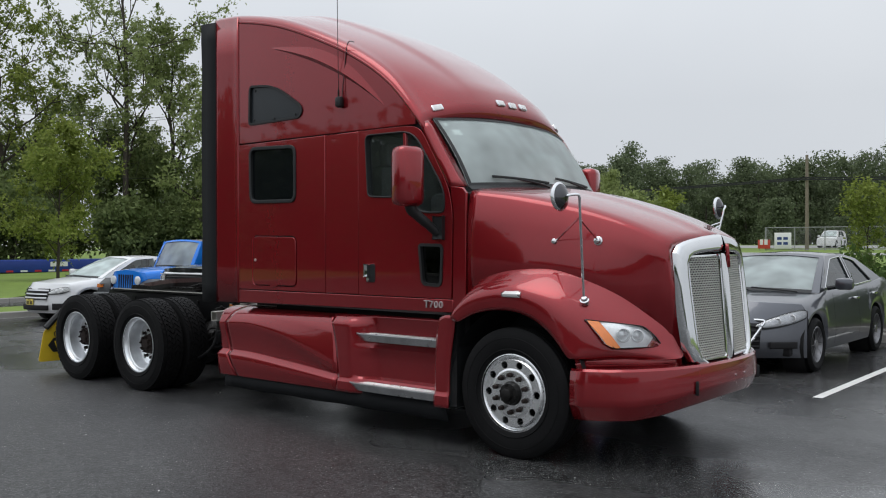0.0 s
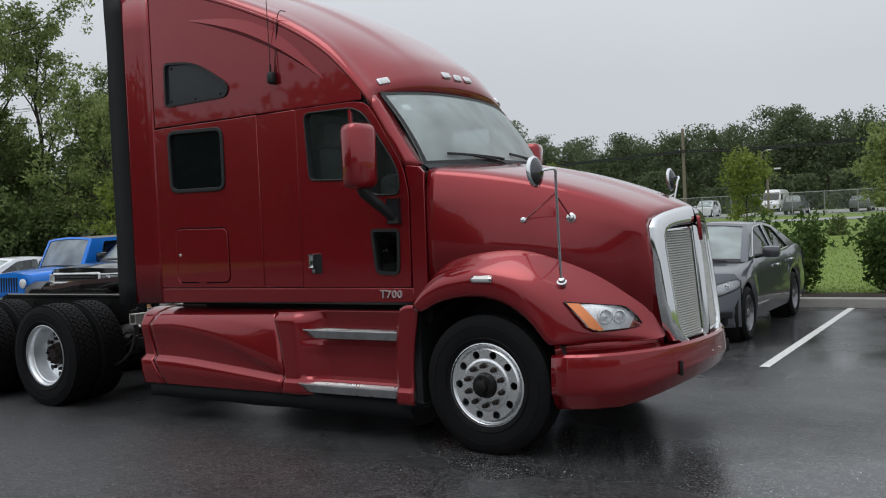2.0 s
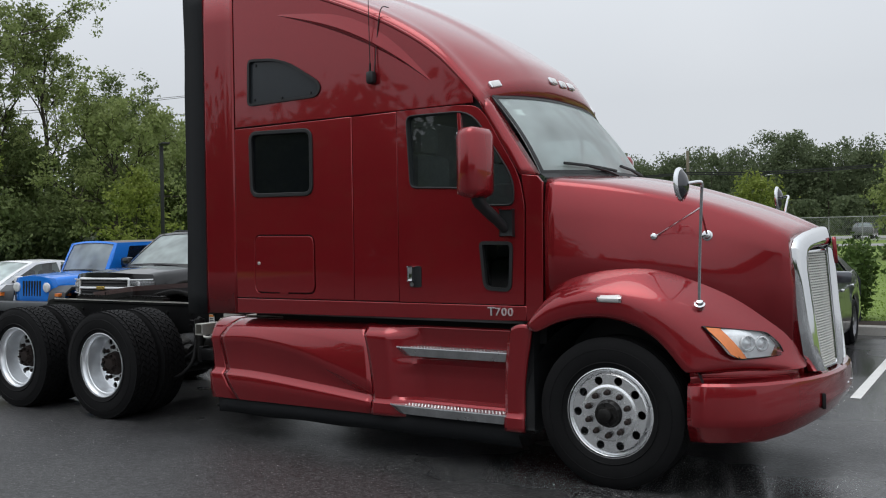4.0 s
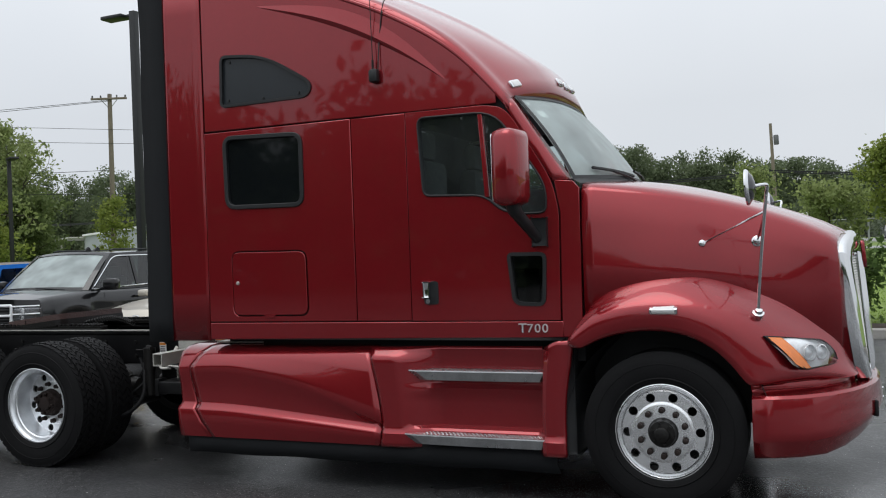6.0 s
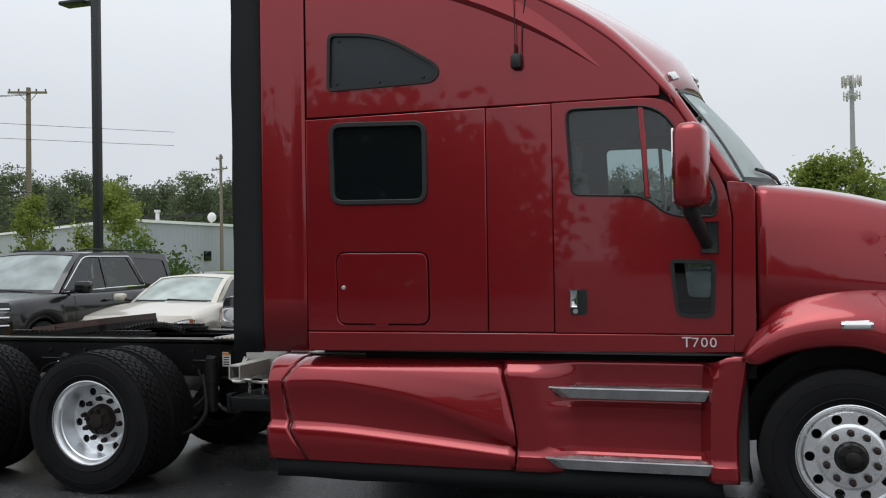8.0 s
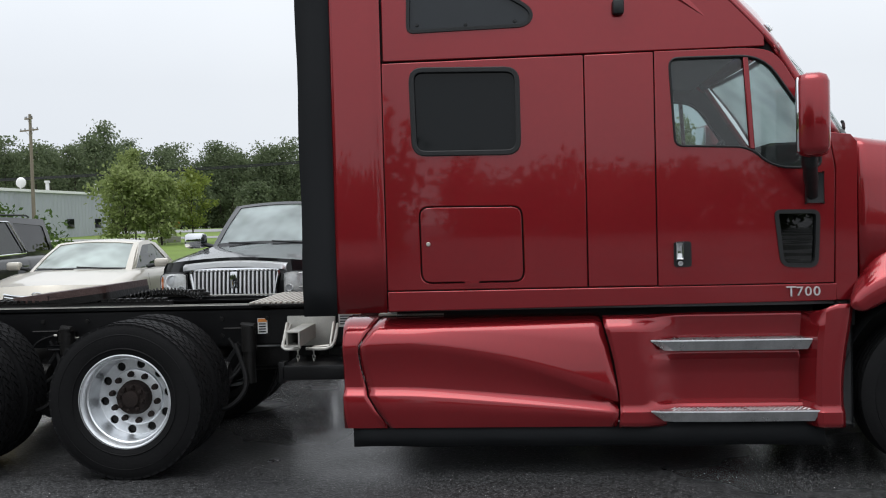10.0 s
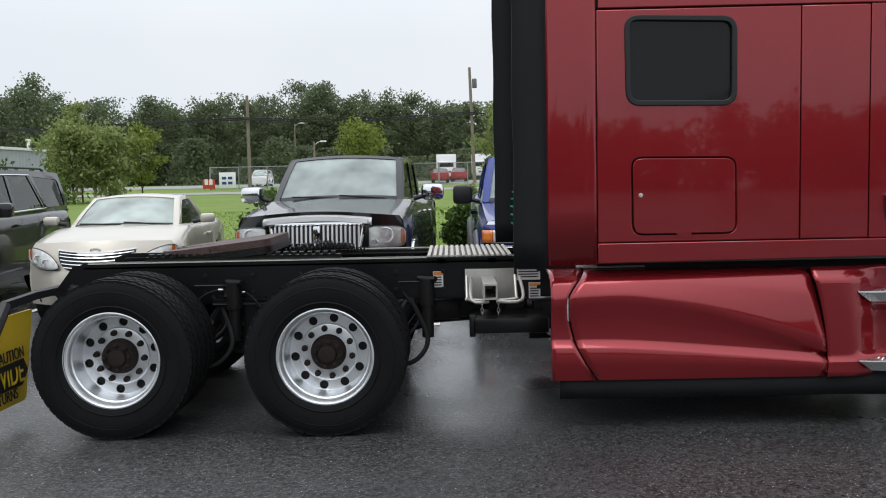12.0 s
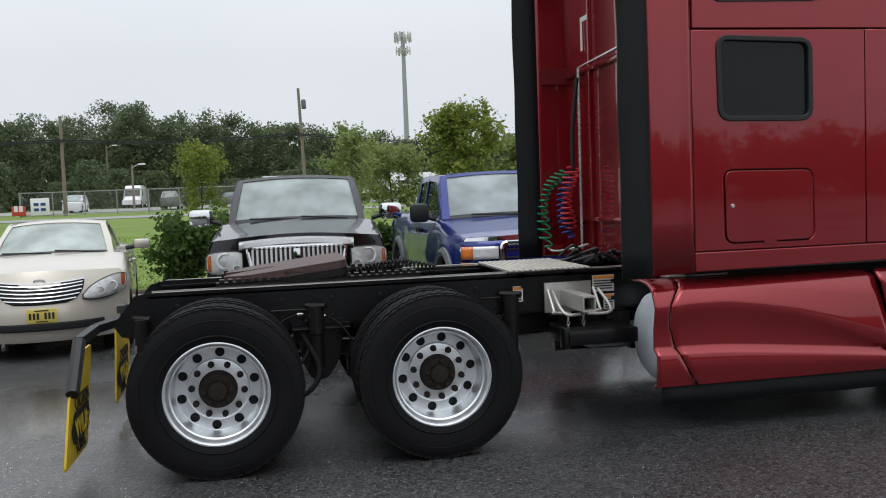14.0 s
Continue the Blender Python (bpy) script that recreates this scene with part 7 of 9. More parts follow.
# blue pickup
BLUEP = paint("deep_blue_paint", (0.007, 0.022, 0.17), 0.3, 0.3)
GREYPL = mat("grey_cladding", (0.12, 0.125, 0.13), 0.6, var=0.15)
root, nose, patch, half, zb = make_car("pickup_truck", "deep blue extended-cab pickup with grey wheel flares", (-2.93, 3.2), FACE, dict(
    paint=BLUEP, L=5.78, W=1.98, H=1.88, r=0.385, front_axle=0.96, wheelbase=3.64, nose=0.22, nosepow=4.0, taper=0.03, chin=0.42, lean=0.05, sill=0.42, archgap=0.09,
    nosedrop=0.03, top=[(0.0, 1.06), (0.3, 1.12), (1.2, 1.25), (1.55, 1.29), (2.6, 1.27), (3.6, 1.26), (3.75, 1.32), (5.78, 1.32)],
    bumper_paint=CHROME, cabin=dict(ws0=1.42, ws1=2.1, rw1=3.35, rw0=3.55, tumble=0.22, drop=0.05, bow=0.08,
               windows=[[(1.6, 0.1, 0.03), (2.14, 0.86, 0.06), (2.72, 0.88, 0.04), (2.74, 0.08, 0.03)], [(2.84, 0.1, 0.03), (2.82, 0.88, 0.04), (3.25, 0.86, 0.04), (3.36, 0.12, 0.03)]]),
    doors=(1.72, 2.78, 3.68), handles=(2.6,), handle_paint=BLACKP, spokes=6, mirror=(0.08, 0.12, 0.12), mirror_paint=BLACKP, rim=SILVERT))
patch("nose_panel", BLUEP, -0.93, 0.93, 0.76, 1.06, 0.004)
lamp_pair(root, patch, 0.56, 0.93, 0.86, 1.0, amber=(0.83, 0.94, 0.86, 1.0))
lamp_pair(root, patch, 0.56, 0.93, 0.73, 0.82, amber=(0.83, 0.94, 0.73, 0.82), name="side_lamp")
grille_bars(root, nose, 0.48, 0.74, 1.0, 3, False, BLACKP, 0.008)
outline_tube(root, nose, [(-0.52, 1.03, 0.06), (-0.52, 0.71, 0.06), (0.52, 0.71, 0.06), (0.52, 1.03, 0.06)], 0.03, CHROME, "grille_frame", 0.03)
for sg in (-1, 1):
    for a in (0.96, 4.60):
        bm = nb()
        rows = []
        for k in range(17):
            q = math.pi * k / 16
            rows.append([(-a + (0.475 + o) * math.cos(q), sg * (half(a) + dy), 0.385 + (0.475 + o) * math.sin(q)) for o, dy in ((-0.005, -0.03), (0.0, 0.035), (0.05, 0.045), (0.1, 0.02), (0.11, -0.02))])
        grid(bm, rows)
        part("wheel_flare", bm, GREYPL, root, "grey plastic wheel flare")
    bm = nb()
    box(bm, -4.05, -1.6, sg * (half(2) - 0.01), sg * (half(2) + 0.012), 0.6, 0.645, 0.006)
    part("side_moulding", bm, CHROME, root)
    bm = nb()
    plate(bm, [[(1.75, 0.62), (2.25, 0.98), (2.8, 0.98), (2.8, 0.9), (2.3, 0.86)]], lambda d, s: Vector((-d, sg * (half(d) - 0.08 - 0.16 * s), 1.2 + s * 0.62)), Vector((0, sg * 0.03, 0)))
    part("window_visor", bm, BLACKP, root)

# black crew-cab pickup with a chrome waterfall grille
BLACKC = paint("black_paint", (0.005, 0.005, 0.006), 0.0, 0.3)
root, nose, patch, half, zb = make_car("pickup_truck", "black crew-cab pickup with a chrome waterfall grille", (-5.69, 3.17), FACE - 2.8, dict(
    paint=BLACKC, L=5.68, W=1.97, H=1.91, r=0.385, front_axle=0.93, wheelbase=3.52, nose=0.22, nosepow=4.0, taper=0.03, chin=0.4, lean=0.06, sill=0.4, archgap=0.08,
    nosedrop=0.02, crown=0.07, top=[(0.0, 1.16), (0.3, 1.21), (1.2, 1.31), (1.5, 1.34), (2.6, 1.3), (3.75, 1.28), (3.95, 1.36), (5.68, 1.36)],
    cabin=dict(ws0=1.42, ws1=2.15, rw1=3.65, rw0=3.85, tumble=0.26, drop=0.05, bow=0.1, base_in=0.17,
               windows=[[(1.6, 0.1, 0.03), (2.18, 0.86, 0.06), (2.72, 0.88, 0.04), (2.74, 0.08, 0.03)], [(2.84, 0.1, 0.03), (2.82, 0.88, 0.04), (3.5, 0.86, 0.06), (3.62, 0.12, 0.05)]]),
    doors=(1.72, 2.78, 3.72), handles=(2.6, 3.55), handle_paint=CHROME, spokes=7, mirror=(0.09, 0.14, 0.10), mirror_paint=CHROME, mirror_label="large chrome door mirror"))
eye_lamp(root, nose, [(0.565, 0.845, 1.06), (0.62, 0.835, 1.08), (0.85, 0.84, 1.075), (0.93, 0.86, 1.05), (0.955, 0.9, 1.02)], ((0.75, 0.98, 0.085), (0.63, 0.9, 0.04)), (0.9, 0.953), off=0.02)
g = grille_bars(root, nose, 0.485, 0.78, 1.09, 20, True, BRIGHT, 0.02, thick=0.013)
outline_tube(root, nose, [(-0.52, 1.115, 0.06), (-0.45, 0.755, 0.08), (0.45, 0.755, 0.08), (0.52, 1.115, 0.06)], 0.022, CHROME, "grille_frame", 0.025)
bm = nb()
c = nose(0, 0.99, 0.045)
box(bm, c.x - 0.01, c.x + 0.012, -0.04, 0.04, 0.9, 1.09, 0.01)
part("grille_emblem", bm, CHROME, g, "plain upright chrome emblem")
bm = nb()
rows = []
for i in range(21):
    v = -1 + i / 10
    y = 0.6 * v
    p = nose(y, 1.165 - 0.04 * v * v, 0.0)
    rows.append([p + Vector((0.01, 0, -0.04)), p + Vector((0.055, 0, -0.02)), p + Vector((0.05, 0, 0.03)), p + Vector((-0.02, 0, 0.055)), p + Vector((-0.08, 0, 0.05))])
grid(bm, rows)
solid(part("bug_deflector", bm, BRIGHT, root, "curved chrome hood deflector"), 0.006)
patch("bumper_bar", BLACKC, -0.97, 0.97, 0.5, 0.72, 0.05, th=0.05)
for sg in (-1, 1):
    bm = nb()
    rows = []
    for k in range(17):
        q = math.pi * k / 16
        rows.append([(-0.93 + (0.465 + o) * math.cos(q), sg * (half(0.93) + dy), 0.385 + (0.465 + o) * math.sin(q)) for o, dy in ((-0.003, -0.02), (0.0, 0.012), (0.025, 0.012), (0.03, -0.01))])
    grid(bm, rows)
    part("arch_trim", bm, CHROME, root, "thin chrome wheel arch trim")

# beige convertible
BEIGE = paint("champagne_paint", (0.56, 0.52, 0.45), 0.4, 0.35)
root, nose, patch, half, zb = make_car("convertible", "champagne beige two-door hardtop convertible", (-8.40, 3.74), FACE + 6.15, dict(
    paint=BEIGE, L=4.92, W=1.81, H=1.47, r=0.335, front_axle=0.98, wheelbase=2.765, nose=0.55, nosepow=2.5, taper=0.12, chin=0.2, lean=0.24, round=4, tuck=0.05, nosedrop=0.03, ground=-0.025, mirror=(0.06, 0.1, 0.06),
    top=[(0.0, 0.83), (0.42, 0.915), (1.2, 1.03), (1.63, 1.06), (2.6, 1.04), (3.4, 1.04), (4.2, 1.06), (4.92, 1.01)],
    cabin=dict(ws0=1.63, ws1=2.38, rw1=3.15, rw0=3.85, tumble=0.33, drop=0.08, base_in=0.2,
               windows=[[(1.82, 0.1, 0.03), (2.4, 0.88, 0.08), (3.0, 0.9, 0.1), (3.55, 0.14, 0.06), (3.1, 0.06, 0.03)]]),
    doors=(1.85, 3.1), handles=(2.9,), spokes=5, rim=SILVERT, seat=mat("light_seat", (0.4, 0.38, 0.34), 0.8, var=0.1)))
eye_lamp(root, nose, [(0.43, 0.64, 0.68), (0.5, 0.625, 0.755), (0.6, 0.625, 0.815), (0.72, 0.645, 0.86), (0.82, 0.69, 0.875), (0.87, 0.74, 0.86)], ((0.6, 0.705, 0.05), (0.73, 0.745, 0.052)), (0.815, 0.86))
# wide smiling grille: dark opening, flat silver bars, bright top edge
mouth = lambda z: curve([(0.62, 0.27), (0.645, 0.35), (0.69, 0.40), (0.76, 0.435), (0.84, 0.44)], z)
dip = lambda y: -0.02 + 0.03 * (y / 0.44) ** 2
bm = nb()
grid(bm, [[nose(mouth(z) * k / 8, z + dip(mouth(z) * k / 8), 0.006) for k in range(-8, 9)] for z in (0.62, 0.645, 0.69, 0.74, 0.79, 0.84)])
g = part("grille", bm, DARK, root, "wide dark grille with silver bars")
solid(g, 0.01, 1.0)
for z in (0.66, 0.7, 0.74, 0.78, 0.815):
    bm = nb()
    w0 = mouth(z) - 0.012
    grid(bm, [[nose(w0 * k / 8, z + dip(w0 * k / 8) + dz, 0.012 + o) for dz, o in ((0.007, 0.0), (0.006, 0.012), (-0.004, 0.014), (-0.007, 0.0))] for k in range(-8, 9)])
    part("grille_bar", bm, SILVERT, g)
bm = nb()
tube(bm, [nose(0.45 * k / 8, 0.843 + dip(0.45 * k / 8), 0.014) for k in range(-8, 9)], 0.011, 7)
part("grille_edge", bm, CHROME, g)
bm = nb()
c = nose(0, 0.85, 0.03)
tube(bm, [c + Vector((0, 0.055 * math.cos(a), 0.022 * math.sin(a))) for a in [2 * math.pi * k / 16 for k in range(17)]], 0.008, 6)
part("nose_badge", bm, SILVERT, root, "plain oval silver badge")
number_plate(root, nose, 0.02, 0.49, PLATEY)
patch("lower_intake", DARK, -0.62, 0.62, 0.33, 0.41, 0.008)

# black full-size SUV
root, nose, patch, half, zb = make_car("sport_utility", "glossy black full-size SUV with chrome window trim", (-11.28, 3.64), FACE + 4.2, dict(
    paint=BLACKC, L=5.18, W=2.04, H=1.87, r=0.40, front_axle=0.98, wheelbase=2.95, nose=0.3, nosepow=3.0, taper=0.05, chin=0.26, lean=0.06, ground=-0.01, sill=0.3, archgap=0.06,
    nosedrop=0.03, crown=0.06, top=[(0.0, 1.06), (0.35, 1.13), (1.2, 1.19), (1.6, 1.21), (2.6, 1.2), (4.0, 1.21), (5.18, 1.2)],
    cabin=dict(ws0=1.42, ws1=2.2, rw1=4.85, rw0=5.05, tumble=0.24, drop=0.06, bow=0.12,
               windows=[[(1.58, 0.09, 0.03), (2.24, 0.88, 0.1), (2.68, 0.9, 0.03), (2.72, 0.07, 0.03)], [(2.8, 0.1, 0.03), (2.77, 0.9, 0.03), (3.5, 0.88, 0.04), (3.82, 0.16, 0.04)], [(3.98, 0.14, 0.05), (3.7, 0.86, 0.05), (4.75, 0.82, 0.08), (4.88, 0.16, 0.06)]]),
    doors=(1.76, 2.82, 3.9), handles=(2.62, 3.66), handle_paint=BLACKC, spokes=6, rim=CHROME, mirror=(0.09, 0.13, 0.1)))
eye_lamp(root, nose, [(0.6, 0.8, 1.01), (0.75, 0.8, 1.015), (0.9, 0.81, 1.01), (0.965, 0.84, 1.0)], ((0.74, 0.95, 0.05), (0.74, 0.85, 0.035)), off=0.006, inside=LAMPS)
for zz in (1.025, 0.905, 0.79):
    for sg in (-1, 1):
        bm = nb()
        tube(bm, [nose(sg * lerp(0.58, 0.965, k / 8), zz, 0.042) for k in range(9)], 0.012, 6)
        part("lamp_trim", bm, BRIGHT, root)
grille_bars(root, nose, 0.56, 0.70, 1.0, 6, False, BLACKP, 0.008)
outline_tube(root, nose, [(-0.6, 1.04, 0.03), (-0.6, 0.68, 0.04), (0.6, 0.68, 0.04), (0.6, 1.04, 0.03)], 0.024, BRIGHT, "grille_frame", 0.034)
bm = nb()
for zz in (0.885,):
    tube(bm, [nose(lerp(-0.6, 0.6, k / 10), zz, 0.035) for k in range(11)], 0.022, 6)
part("grille_rib", bm, BRIGHT, root)
bm = nb()
c = nose(0, 0.885, 0.06)
box(bm, c.x - 0.01, c.x + 0.012, -0.1, 0.1, 0.855, 0.915, 0.012)
part("grille_badge", bm, mat("gold_badge", (0.6, 0.42, 0.12), 0.25, 0.9, var=0.1), root, "plain gold bar badge")
for sg in (-1, 1):
    bm = nb()
    tube(bm, [(-2.4, sg * 0.62, 1.875), (-2.5, sg * 0.62, 1.9), (-4.6, sg * 0.62, 1.89), (-4.7, sg * 0.62, 1.86)], 0.016, 7)
    part("roof_rail", bm, BLACKP, root)
for sg in (-1, 1):
    W2 = lambda d, s: Vector((-d, sg * (lerp(half(d) - 0.085, half(2.2) - 0.24 + 0.012, s) + 0.02 * math.sin(math.pi * s) + 0.006), lerp(zb(d) - 0.02, 1.83, s)))
    bm = nb()
    lp = rounded([(1.5, 0.05, 0.04), (2.2, 0.92, 0.2), (3.58, 0.92, 0.05), (3.92, 0.12, 0.04)])
    tube(bm, [W2(*p) for p in lp + lp[:1]], 0.013, 5)
    part("window_trim", bm, CHROME, root, "chrome line round the side windows")
for xa in (-2.35, -2.6):
    bm = nb()
    plate(bm, [[(0.0, 0.0), (0.16, 0.0), (0.14, 0.05), (0.09, 0.07)]], lambda u, v: Vector((xa - u, 0.12, 1.885 + v)), Vector((0, -0.03, 0)))
    part("roof_antenna", bm, BLACKP, root)

# blue off-road car: narrow tub, flat fenders, slotted grille
JBLUE = paint("bright_blue_paint", (0.012, 0.19, 0.7), 0.1, 0.3)
FENDG = mat("grey_fender", (0.07, 0.075, 0.08), 0.6, var=0.2)
root, nose, patch, half, zb = make_car("off_road_car", "bright blue boxy off-road car with slotted grille", (-13.42, 3.72), FACE + 4.0, dict(
    paint=JBLUE, L=4.0, W=1.52, H=1.80, r=0.40, front_axle=0.55, wheelbase=2.42, nose=0.1, nosepow=6.0, taper=0.26, chin=0.62, lean=0.03, ground=-0.09, sill=0.55, archgap=0.02, edge=0.05,
    nosedrop=0.01, top=[(0.0, 1.10), (0.3, 1.13), (1.2, 1.17), (1.5, 1.17), (4.0, 1.16)],
    cabin=dict(ws0=1.22, ws1=1.5, rw1=3.7, rw0=3.9, tumble=0.12, drop=0.03, bow=0.03, frame_paint=JBLUE,
               windows=[[(1.62, 0.08, 0.03), (1.78, 0.88, 0.05), (2.5, 0.88, 0.03), (2.52, 0.06, 0.03)], [(2.62, 0.06, 0.03), (2.6, 0.88, 0.03), (3.5, 0.88, 0.05), (3.6, 0.1, 0.05)]]),
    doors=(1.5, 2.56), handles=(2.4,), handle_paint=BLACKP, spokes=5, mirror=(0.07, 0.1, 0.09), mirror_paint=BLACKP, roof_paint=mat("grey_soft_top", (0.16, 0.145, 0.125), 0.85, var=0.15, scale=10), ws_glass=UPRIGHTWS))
for sg in (-1, 1):
    for a in (0.55, 2.97):
        bm = nb()
        rows = []
        for dx, z in ((0.62, 0.62), (0.56, 0.86), (0.42, 0.97), (-0.4, 0.97), (-0.6, 0.80), (-0.66, 0.66)):
            rows.append([(-a + dx, sg * y, z - dz) for y, dz in ((0.5 if a < 1 else 0.66, 0.0), (0.90, 0.0), (0.935, 0.02), (0.935, 0.08))])
        grid(bm, rows)
        solid(part("fender", bm, FENDG, root, "flat grey plastic fender"), 0.03)
    bm = nb()
    c = nose(sg * 0.415, 0.94, 0.015)
    lathe(bm, [(0.09, -0.01), (0.09, 0.012), (0.078, 0.018), (0.045, 0.026), (0, 0.03)], c, 24, axis="x")
    part("headlight", bm, LAMPB, root, "round headlamp")
    bm = nb()
    c = nose(sg * 0.60, 0.80, 0.3)
    box(bm, -0.2, 0.1, sg * 0.75, sg * 0.85, 0.78, 0.84, 0.01)
    part("turn_signal", bm, AMBER, root)
for k in range(7):
    bm = nb()
    y = (k - 3) * 0.076
    c = nose(y, 0.92, 0.008)
    box(bm, c.x - 0.02, c.x + 0.004, y - 0.021, y + 0.021, 0.77, 1.06, 0.012)
    part("grille_slot", bm, DARK, root)
bm = nb()
box(bm, -0.05, 0.28, -0.78, 0.78, 0.5, 0.68, 0.04)
part("bumper_beam", bm, FENDG, root, "grey plastic bumper beam")

# white sedan
WHITEC = paint("white_paint", (0.72, 0.73, 0.74), 0.05, 0.35, 0.01)
root, nose, patch, half, zb = make_car("sedan", "white four-door sedan with chrome bar grille", (-16.1, 2.95), FACE, dict(
    paint=WHITEC, L=4.84, W=1.83, H=1.44, r=0.33, front_axle=0.98, wheelbase=2.73, nose=0.52, nosepow=2.6, taper=0.1, chin=0.2, lean=0.22, round=4, tuck=0.05, nosedrop=0.03, ground=-0.12, mirror=(0.06, 0.1, 0.065),
    top=[(0.0, 0.74), (0.4, 0.84), (1.2, 0.94), (1.6, 0.99), (2.6, 1.0), (3.6, 1.03), (4.3, 1.08), (4.84, 1.06)],
    cabin=dict(ws0=1.3, ws1=2.2, rw1=3.5, rw0=4.3, tumble=0.28, drop=0.1,
               windows=[[(1.54, 0.1, 0.03), (2.24, 0.9, 0.1), (2.72, 0.92, 0.03), (2.76, 0.08, 0.03)], [(2.84, 0.08, 0.03), (2.81, 0.92, 0.03), (3.35, 0.86, 0.1), (3.74, 0.12, 0.05)]]),
    doors=(1.68, 2.8, 3.6), handles=(2.62, 3.55), spokes=8, rim=SILVERT))
eye_lamp(root, nose, [(0.5, 0.63, 0.66), (0.6, 0.625, 0.73), (0.78, 0.65, 0.775), (0.87, 0.7, 0.76)], ((0.64, 0.68, 0.036), (0.75, 0.705, 0.04)))
grille_bars(root, nose, 0.5, 0.5, 0.74, 3, False, CHROME, 0.008, thick=0.028)
patch("lower_intake", DARK, -0.55, 0.55, 0.27, 0.38, 0.008)
for sg in (-1, 1):
    patch("fog_lamp", DARK, sg * 0.62, sg * 0.84, 0.28, 0.42, 0.008)
number_plate(root, nose, 0.0, 0.43, PLATEY)
# ---- trees, shrubs, poles and the far side of the lawn ----
def cards(points, size, rng, flat=0.0):
    """Small bent leaves round the given points, as vertex and face arrays."""
    n = len(points)
    a = rng.normal(size=(n, 3))
    a[:, 2] *= 1 - flat
    a /= np.linalg.norm(a, axis=1, keepdims=True)
    b = rng.normal(size=(n, 3))
    b -= a * (a * b).sum(1, keepdims=True)
    b /= np.linalg.norm(b, axis=1, keepdims=True)
    s = size * rng.uniform(0.6, 1.3, (n, 1))
    c = np.cross(a, b) * s * 0.25
    v = np.stack([points - a * s, points + b * s * 0.55 + c, points + a * s, points - b * s * 0.55 + c], 1).reshape(-1, 3)
    f = np.arange(4 * n).reshape(-1, 4)
    return v, f


def mesh_from(name, v, f, material, parent, label=""):
    me = bpy.data.meshes.new(name)
    me.vertices.add(len(v))
    me.vertices.foreach_set("co", np.ascontiguousarray(v, dtype=np.float32).ravel())
    me.loops.add(f.size)
    me.loops.foreach_set("vertex_index", np.ascontiguousarray(f, dtype=np.int32).ravel())
    me.polygons.add(len(f))
    me.polygons.foreach_set("loop_start", np.arange(0, f.size, f.shape[1], dtype=np.int32))
    me.update(calc_edges=True)
    me.validate()
    me.materials.append(material)
    ob = new(name, me)
    ob.parent = parent
    if label:
        ob["label"] = label
    return ob


def grow(rng, h, trunk_r, spread, first, limbs, levels=2):
    """Limbs of a tree: a list of (points, radii), and the twig tips that carry leaves."""
    out, tips = [], []
    lean = rng.normal(0, 0.04, 2)
    pts = [Vector((lean[0] * h * t + rng.normal(0, 0.012) * h * t, lean[1] * h * t + rng.normal(0, 0.012) * h * t, h * t)) for t in [i / 7 for i in range(8)]]
    out.append((pts, [trunk_r * (1 - 0.85 * i / 7) for i in range(8)]))

    def limb(p, d, ln, r, lv):
        q = [p]
        dd = d.copy()
        for i in range(4):
            dd = (dd + Vector(rng.normal(0, 0.22, 3)) + Vector((0, 0, 0.12))).normalized()
            q.append(q[-1] + dd * ln / 4)
        out.append((q, [r * (1 - 0.8 * i / 4) for i in range(5)]))
        tips.extend([q[3], q[4], q[2].lerp(q[3], 0.5)])
        if lv > 0:
            for i in range(3):
                a = Vector(rng.normal(0, 1, 3))
                a = (a - dd * a.dot(dd)).normalized()
                limb(q[1 + i], (dd * 0.6 + a * 0.8 + Vector((0, 0, 0.2))).normalized(), ln * rng.uniform(0.45, 0.65), r * 0.5, lv - 1)
    for k in range(limbs):
        t = lerp(first, 0.97, (k + rng.uniform(0, 0.8)) / limbs)
        i = min(6, int(t * 7))
        p = pts[i].lerp(pts[i + 1], t * 7 - i)
        a = k * 2.4 + rng.uniform(-0.5, 0.5)
        up = lerp(0.35, 0.95, t) + rng.normal(0, 0.12)
        d = Vector((math.cos(a), math.sin(a), up)).normalized()
        ln = spread * (0.55 + 0.75 * math.sin(math.pi * min(1, max(0.05, (t - first) / (1.02 - first)) ** 0.8)))
        limb(p, d, ln, trunk_r * (1 - 0.8 * t) * 0.55, levels - 1)
    tips.append(pts[-1])
    return out, tips


def make_tree(name, label, at, h, seed, leaf_m, spread=2.5, trunk_r=0.16, first=0.25, limbs=14, leaves=5000, size=0.12, puff=0.45, levels=2, group=""):
    rng = np.random.default_rng(seed)
    z = land_z(at[0], at[1]) - 0.08
    root = thing(name, label, "tree", group, m=pose(at[0], at[1], z, 0, 0, rng.uniform(0, 360)))
    br, tips = grow(rng, h * 0.92, trunk_r, spread, first, limbs, levels)
    bm = nb()
    for p, r in br:
        tube(bm, p, r, 7 if r[0] > 0.04 else 4, caps=False)
    part("trunk", bm, BARK, root, "bark-covered trunk and limbs")
    tp = np.array([tuple(t) for t in tips])
    k = rng.integers(0, len(tp), leaves)
    w = rng.uniform(0.35, 1.0, len(tp))[k][:, None]
    pts = tp[k] + rng.normal(0, puff, (leaves, 3)) * w * np.array([1, 1, 0.75])
    pts[:, 2] = np.maximum(pts[:, 2], h * first * 0.6)
    v, f = cards(pts, size, rng)
    mesh_from("crown", v, f, leaf_m, root, "uneven crown of many small leaves")
    return root


